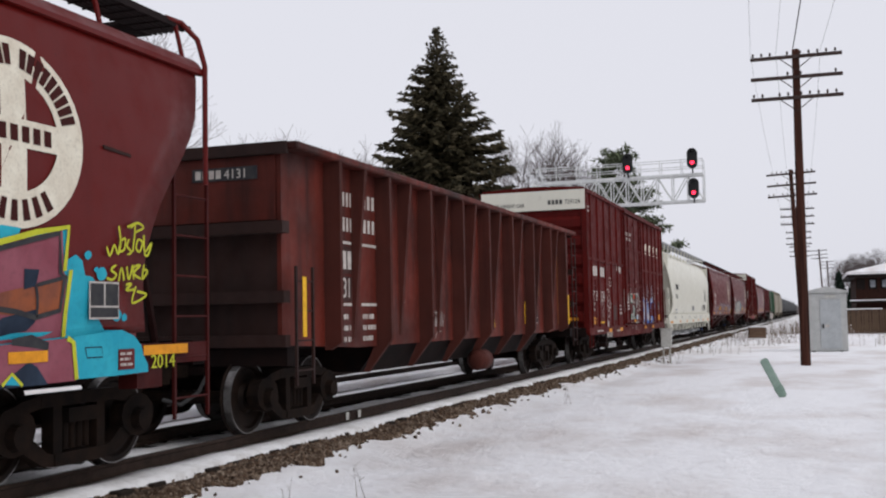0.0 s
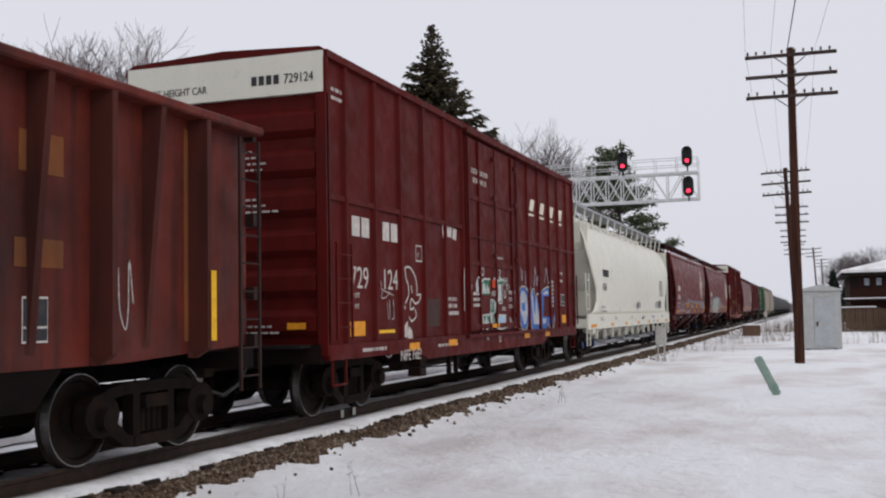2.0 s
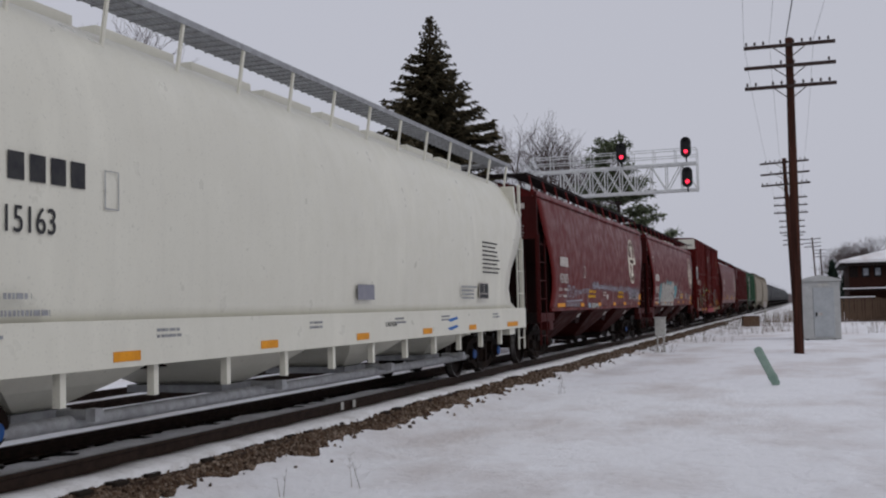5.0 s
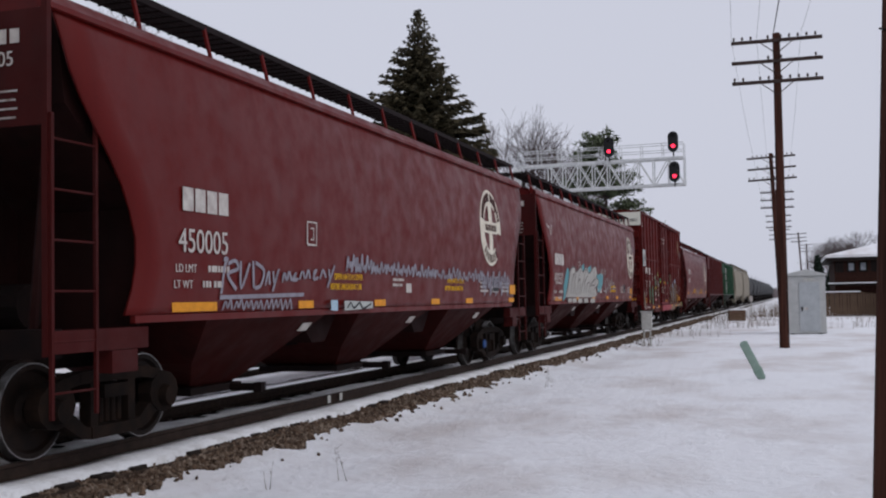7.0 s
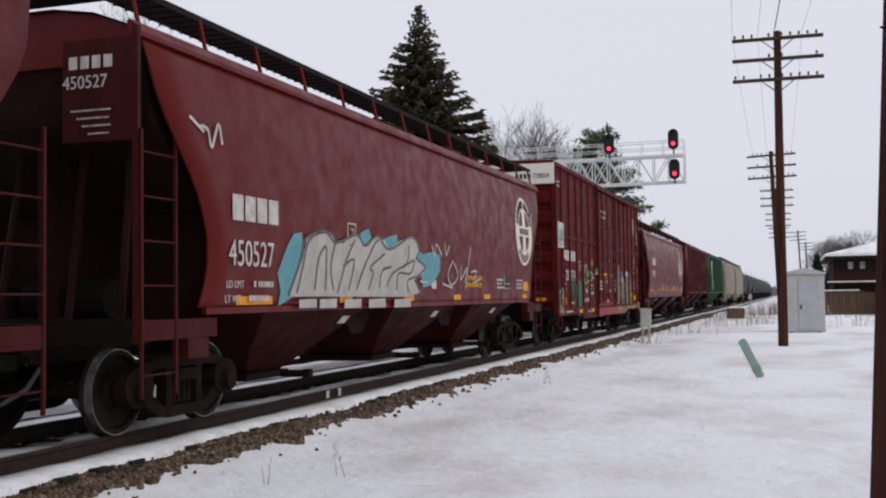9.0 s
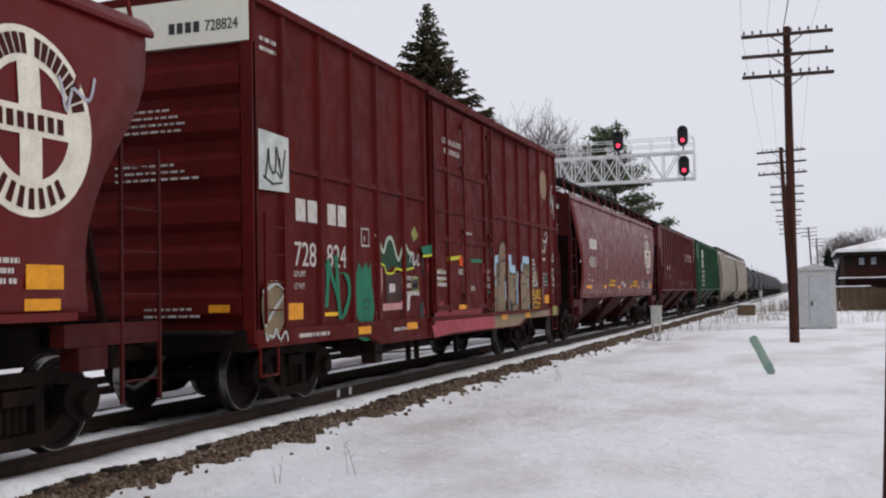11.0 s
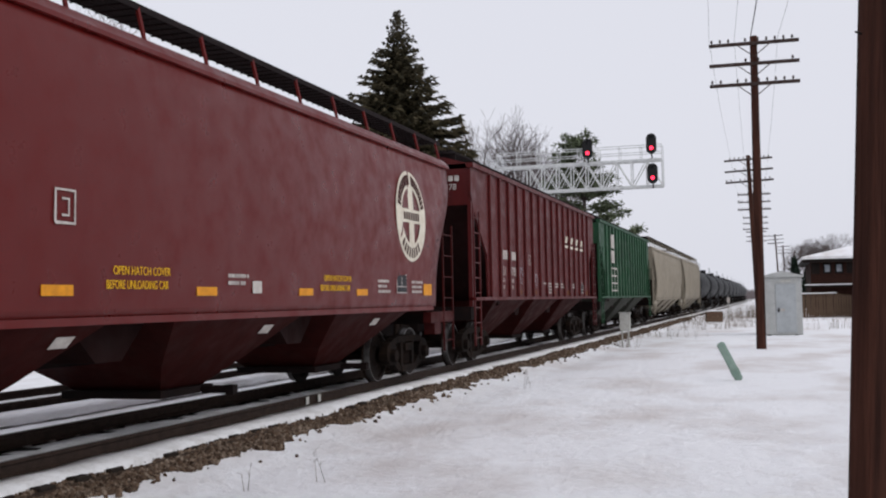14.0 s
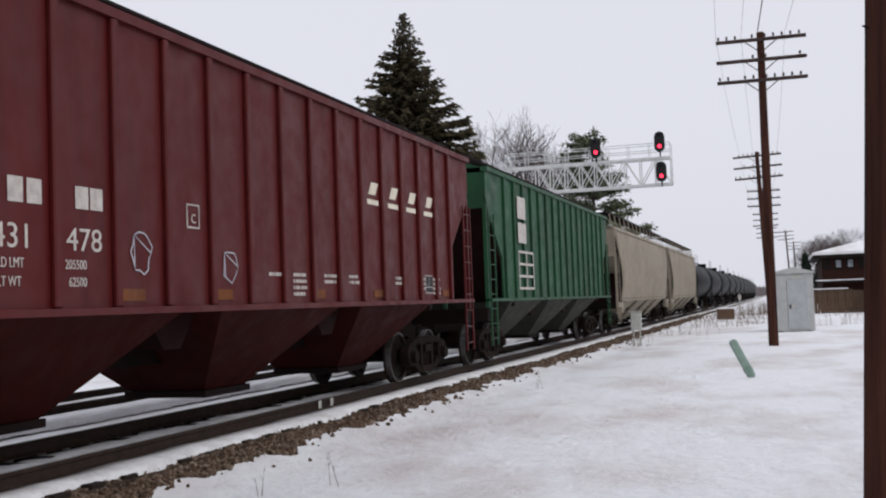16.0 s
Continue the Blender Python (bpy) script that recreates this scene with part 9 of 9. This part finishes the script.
def spruce(x, y, height, radius, seed):
    rnd = random.Random(seed)
    t = root("spruce_tree", "tall dark green spruce with drooping boughs", "tree", at=pose(x, y, GROUND_Z))
    bm = bmesh.new()
    tube(bm, (0, 0, -0.2), (0, 0, height * 0.97), 0.38, 0.03, n=10)
    part("trunk", bm, BARK, t)
    verts, faces = [], []
    z = height * 0.10
    while z < height * 0.99:
        f = 1 - z / height
        n = int(5 + 7 * f)
        for i in range(n):
            a = 2 * math.pi * (i + rnd.random()) / n
            rr = (radius * (1.12 * f ** 0.88 if f < 0.45 else 1.12 * 0.45 ** 0.88 + 0.5 * (f - 0.45)) + 0.06) * rnd.uniform(0.72, 1.14) * (1 + 0.15 * noise.noise((a, z * 0.35, 2.0)))
            zj = z + rnd.uniform(-0.5, 0.5) * (0.2 + f)
            steps = max(3, int(rr * 3.2))
            for k in range(steps):
                u = (k + 0.5) / steps
                px, py = rr * u * math.cos(a), rr * u * math.sin(a)
                pz = zj - 0.40 * rr * u + 0.34 * rr * u * u
                wide = 0.20 * rr * (1 - u) + 0.08
                for q in range(4):
                    sz = (0.17 + 0.50 * min(1.0, f * 2.6)) * rnd.uniform(0.6, 1.3)
                    off = rnd.uniform(-1, 1) * wide
                    cx, cy = px - math.sin(a) * off, py + math.cos(a) * off
                    cz = pz - abs(off) * 0.35 + rnd.uniform(-0.12, 0.06)
                    b = a + rnd.uniform(-0.9, 0.9)
                    tip = (cx + sz * math.cos(b), cy + sz * math.sin(b), cz + sz * rnd.uniform(-0.75, 0.25))
                    sd = sz * 0.36
                    base = len(verts)
                    verts += [(cx - math.sin(b) * sd, cy + math.cos(b) * sd, cz - 0.04), (cx + math.sin(b) * sd, cy - math.cos(b) * sd, cz - 0.10), tip, (cx, cy, cz + sz * 0.25)]
                    faces += [(base, base + 1, base + 2), (base, base + 2, base + 3), (base + 1, base + 3, base + 2)]
        z += (0.20 + 0.42 * f) * rnd.uniform(0.7, 1.3)
    raw("crown", verts, faces, NEEDLE, t, "dense drooping dark needles")
    return t


spruce(-32.3, 92.0, 29.3, 11.4, 3)


def bare_tree(x, y, height, seed, spread=0.55, material=None, levels=5, name="bare_tree", label="leafless winter tree with fine grey twigs"):
    rnd = random.Random(seed)
    t = root(name, label, "tree", "bare trees", at=pose(x, y, GROUND_Z - 0.2))
    big, fine = bmesh.new(), ([], [])

    def strip(a, b, r0, r1):
        v, f = fine
        d = (b - a).normalized()
        u = d.cross(Vector((0.3, 0.8, 0.5))).normalized()
        w = d.cross(u)
        k = len(v)
        for p, r in ((a, r0), (b, r1)):
            for i in range(3):
                an = 2.094 * i
                v.append(tuple(p + (u * math.cos(an) + w * math.sin(an)) * r))
        f.extend([(k, k + 1, k + 4, k + 3), (k + 1, k + 2, k + 5, k + 4), (k + 2, k, k + 3, k + 5)])

    def grow(p, d, length, r, lev):
        q = p
        segs = 3
        for i in range(segs):
            d = (d + Vector((rnd.uniform(-1, 1), rnd.uniform(-1, 1), rnd.uniform(-0.3, 0.9))) * 0.12).normalized()
            e = q + d * length / segs
            ra, rb = r * (1 - 0.25 * i / segs), r * (1 - 0.25 * (i + 1) / segs)
            if lev < 2:
                tube(big, q, e, ra, rb, n=7, caps=False)
            else:
                strip(q, e, max(ra, 0.012), max(rb, 0.010))
            q = e
            if lev < levels and i > 0:
                for _ in range(rnd.choice((1, 2))):
                    side = Vector((rnd.uniform(-1, 1), rnd.uniform(-1, 1), rnd.uniform(-0.1, 0.6))).normalized()
                    grow(q, (d * (1 - spread) + side * spread).normalized(), length * rnd.uniform(0.55, 0.75), rb * 0.6, lev + 1)
        if lev < levels:
            for _ in range(2):
                side = Vector((rnd.uniform(-1, 1), rnd.uniform(-1, 1), rnd.uniform(0.0, 0.7))).normalized()
                grow(q, (d * 0.65 + side * 0.5).normalized(), length * rnd.uniform(0.6, 0.8), r * 0.5, lev + 1)
    grow(Vector((0, 0, 0)), Vector((0, 0, 1)), height * 0.34, height * 0.02, 0)
    part("trunk", big, material or BARK, t)
    tagged(raw("crown", fine[0], fine[1], material or BARK, t), kind="stuff")
    return t


bare_tree(-29.0, 120.0, 24.0, 21)
bare_tree(-26.0, 124.0, 21.0, 27)
bare_tree(-34.0, 122.0, 20.0, 28)
bare_tree(-46.5, 62.0, 23.5, 31)
bare_tree(-51.0, 66.0, 23.5, 33)
bare_tree(-48.0, 112.0, 23.0, 35)
bare_tree(-64.0, 110.0, 25.0, 37)
bare_tree(-17.5, 175.0, 10.5, 39)
for k, (bx, by, bh) in enumerate(((6.5, 200, 12.0), (9.5, 205, 13.5), (12.5, 200, 12.5), (16.0, 180, 15.0), (20.0, 185, 17.0), (25.0, 190, 18.0))):
    bare_tree(bx, by, bh, 50 + k, 0.6)


def pine(x, y, height, seed):
    rnd = random.Random(seed)
    t = root("pine_tree", "open crowned pine with soft grey green needles", "tree", at=pose(x, y, GROUND_Z))
    bm = bmesh.new()
    tube(bm, (0, 0, -0.2), (0.3, 0, height * 0.95), 0.32, 0.05, n=8)
    verts, faces = [], []
    for k in range(64):
        z = height * rnd.uniform(0.35, 0.97)
        f = 1 - z / height
        a = rnd.random() * 6.283
        ln = (0.9 + 5.6 * f ** 0.7) * rnd.uniform(0.6, 1.1)
        e = Vector((ln * math.cos(a), ln * math.sin(a), z + ln * 0.28))
        s = Vector((0, 0, z))
        tube(bm, s, e, 0.07, 0.02, n=5, caps=False)
        for q in range(int(ln * 16)):
            u = rnd.uniform(0.35, 1.05)
            c = s + (e - s) * u + Vector((rnd.gauss(0, 0.3), rnd.gauss(0, 0.3), rnd.gauss(0.05, 0.16)))
            for w in range(4):
                dv = Vector((rnd.gauss(0, 1), rnd.gauss(0, 1), rnd.gauss(0.2, 0.6))).normalized() * rnd.uniform(0.35, 0.65)
                sv = dv.cross(Vector((0, 0, 1))).normalized() * 0.09
                b = len(verts)
                verts += [tuple(c - sv), tuple(c + sv), tuple(c + dv), tuple(c + Vector((0, 0, 0.1)))]
                faces += [(b, b + 1, b + 2), (b, b + 2, b + 3)]
    part("trunk", bm, BARK, t)
    raw("crown", verts, faces, PINE, t, "clumps of soft grey green needles")


pine(-16.8, 100.0, 17.6, 8)


def conifer_far(x, y, h):
    rnd = random.Random(int(x * 10))
    t = root("far_evergreen", "small dark evergreen behind the fence", "tree", at=pose(x, y, GROUND_Z))
    verts, faces = [], []
    for k in range(1400):
        z = h * rnd.random() ** 1.3
        r = (1 - z / h) * h * 0.3 * math.sqrt(rnd.random()) + 0.1
        a = rnd.random() * 6.283
        c = Vector((r * math.cos(a), r * math.sin(a), z))
        d = Vector((rnd.gauss(0, 1), rnd.gauss(0, 1), rnd.gauss(0, 1))).normalized() * 0.45
        s = d.cross(Vector((0.2, 0.5, 1))).normalized() * 0.2
        b = len(verts)
        verts += [tuple(c - s), tuple(c + s), tuple(c + d)]
        faces.append((b, b + 1, b + 2))
    raw("crown", verts, faces, EVERGREEN, t)


conifer_far(3.2, 150.0, 6.8)
conifer_far(5.0, 152.0, 5.8)


def brush_line():
    """Distant scrub and woods where the line meets the sky."""
    rnd = random.Random(17)
    verts, faces = [], []
    for k in range(9000):
        x = rnd.uniform(-420, 320)
        y = 520 + rnd.uniform(-40, 60)
        h = 3.5 + 3.5 * noise.noise((x * 0.03, 1, 1)) + 1.5 * rnd.random()
        w = rnd.uniform(0.3, 1.4)
        lean = rnd.uniform(-1.2, 1.2)
        b = len(verts)
        z = GROUND_Z - 0.2
        verts += [(x - w, y, z), (x + w, y, z), (x + lean, y, z + max(1.0, h))]
        faces.append((b, b + 1, b + 2))
    tagged(raw("far_brush", verts, faces, HAZE_WOOD), "distant grey brush along the horizon", "brush", kind="stuff")


brush_line()


def weeds(name, spots, seed, label):
    rnd = random.Random(seed)
    for x, y, n, h, sp in spots:
        verts, faces = [], []
        for k in range(n):
            px, py = x + rnd.gauss(0, sp), y + rnd.gauss(0, sp)
            z = ground_height(px, py) - 0.02
            hh = h * rnd.uniform(0.5, 1.1)
            p = Vector((px, py, z))
            lean = Vector((rnd.gauss(0, 0.18), rnd.gauss(0, 0.18), 1)).normalized()
            stems = [(p, p + lean * hh, 0.004)]
            for q in range(3):
                u = rnd.uniform(0.35, 0.9)
                s = p + lean * hh * u
                stems.append((s, s + Vector((rnd.gauss(0, 0.5), rnd.gauss(0, 0.5), 0.8)).normalized() * hh * 0.25, 0.003))
            for a, b, r in stems:
                r *= max(1.0, y / 32)
                i = len(verts)
                verts += [tuple(a + Vector((r, 0, 0))), tuple(a + Vector((-r, 0, 0))), tuple(a + Vector((0, r, 0))), tuple(b)]
                faces += [(i, i + 1, i + 3), (i + 1, i + 2, i + 3), (i + 2, i, i + 3)]
        tagged(raw(name, verts, faces, DRY), label, "weeds", "dry weeds", kind="stuff")


weeds("dry_weed", [(-4.95, 22.0, 3, 0.5, 0.12), (-4.6, 10.4, 2, 0.4, 0.06), (-5.05, 9.6, 2, 0.35, 0.1), (-5.4, 40.2, 40, 0.5, 0.35), (-4.9, 50, 40, 0.5, 0.8), (-3.6, 62, 60, 0.6, 1.2),
                   (-2.8, 80, 90, 0.8, 1.2), (-1.6, 92, 200, 1.2, 1.1), (-4.6, 72, 50, 0.5, 1.0), (4.0, 60, 70, 0.6, 1.0), (5.2, 78, 60, 0.6, 1.3), (-1.5, 66, 50, 0.6, 0.8), (-4.9, 88, 80, 0.8, 1.5)], 3, "dry brown weed stalks standing in snow")


motions()
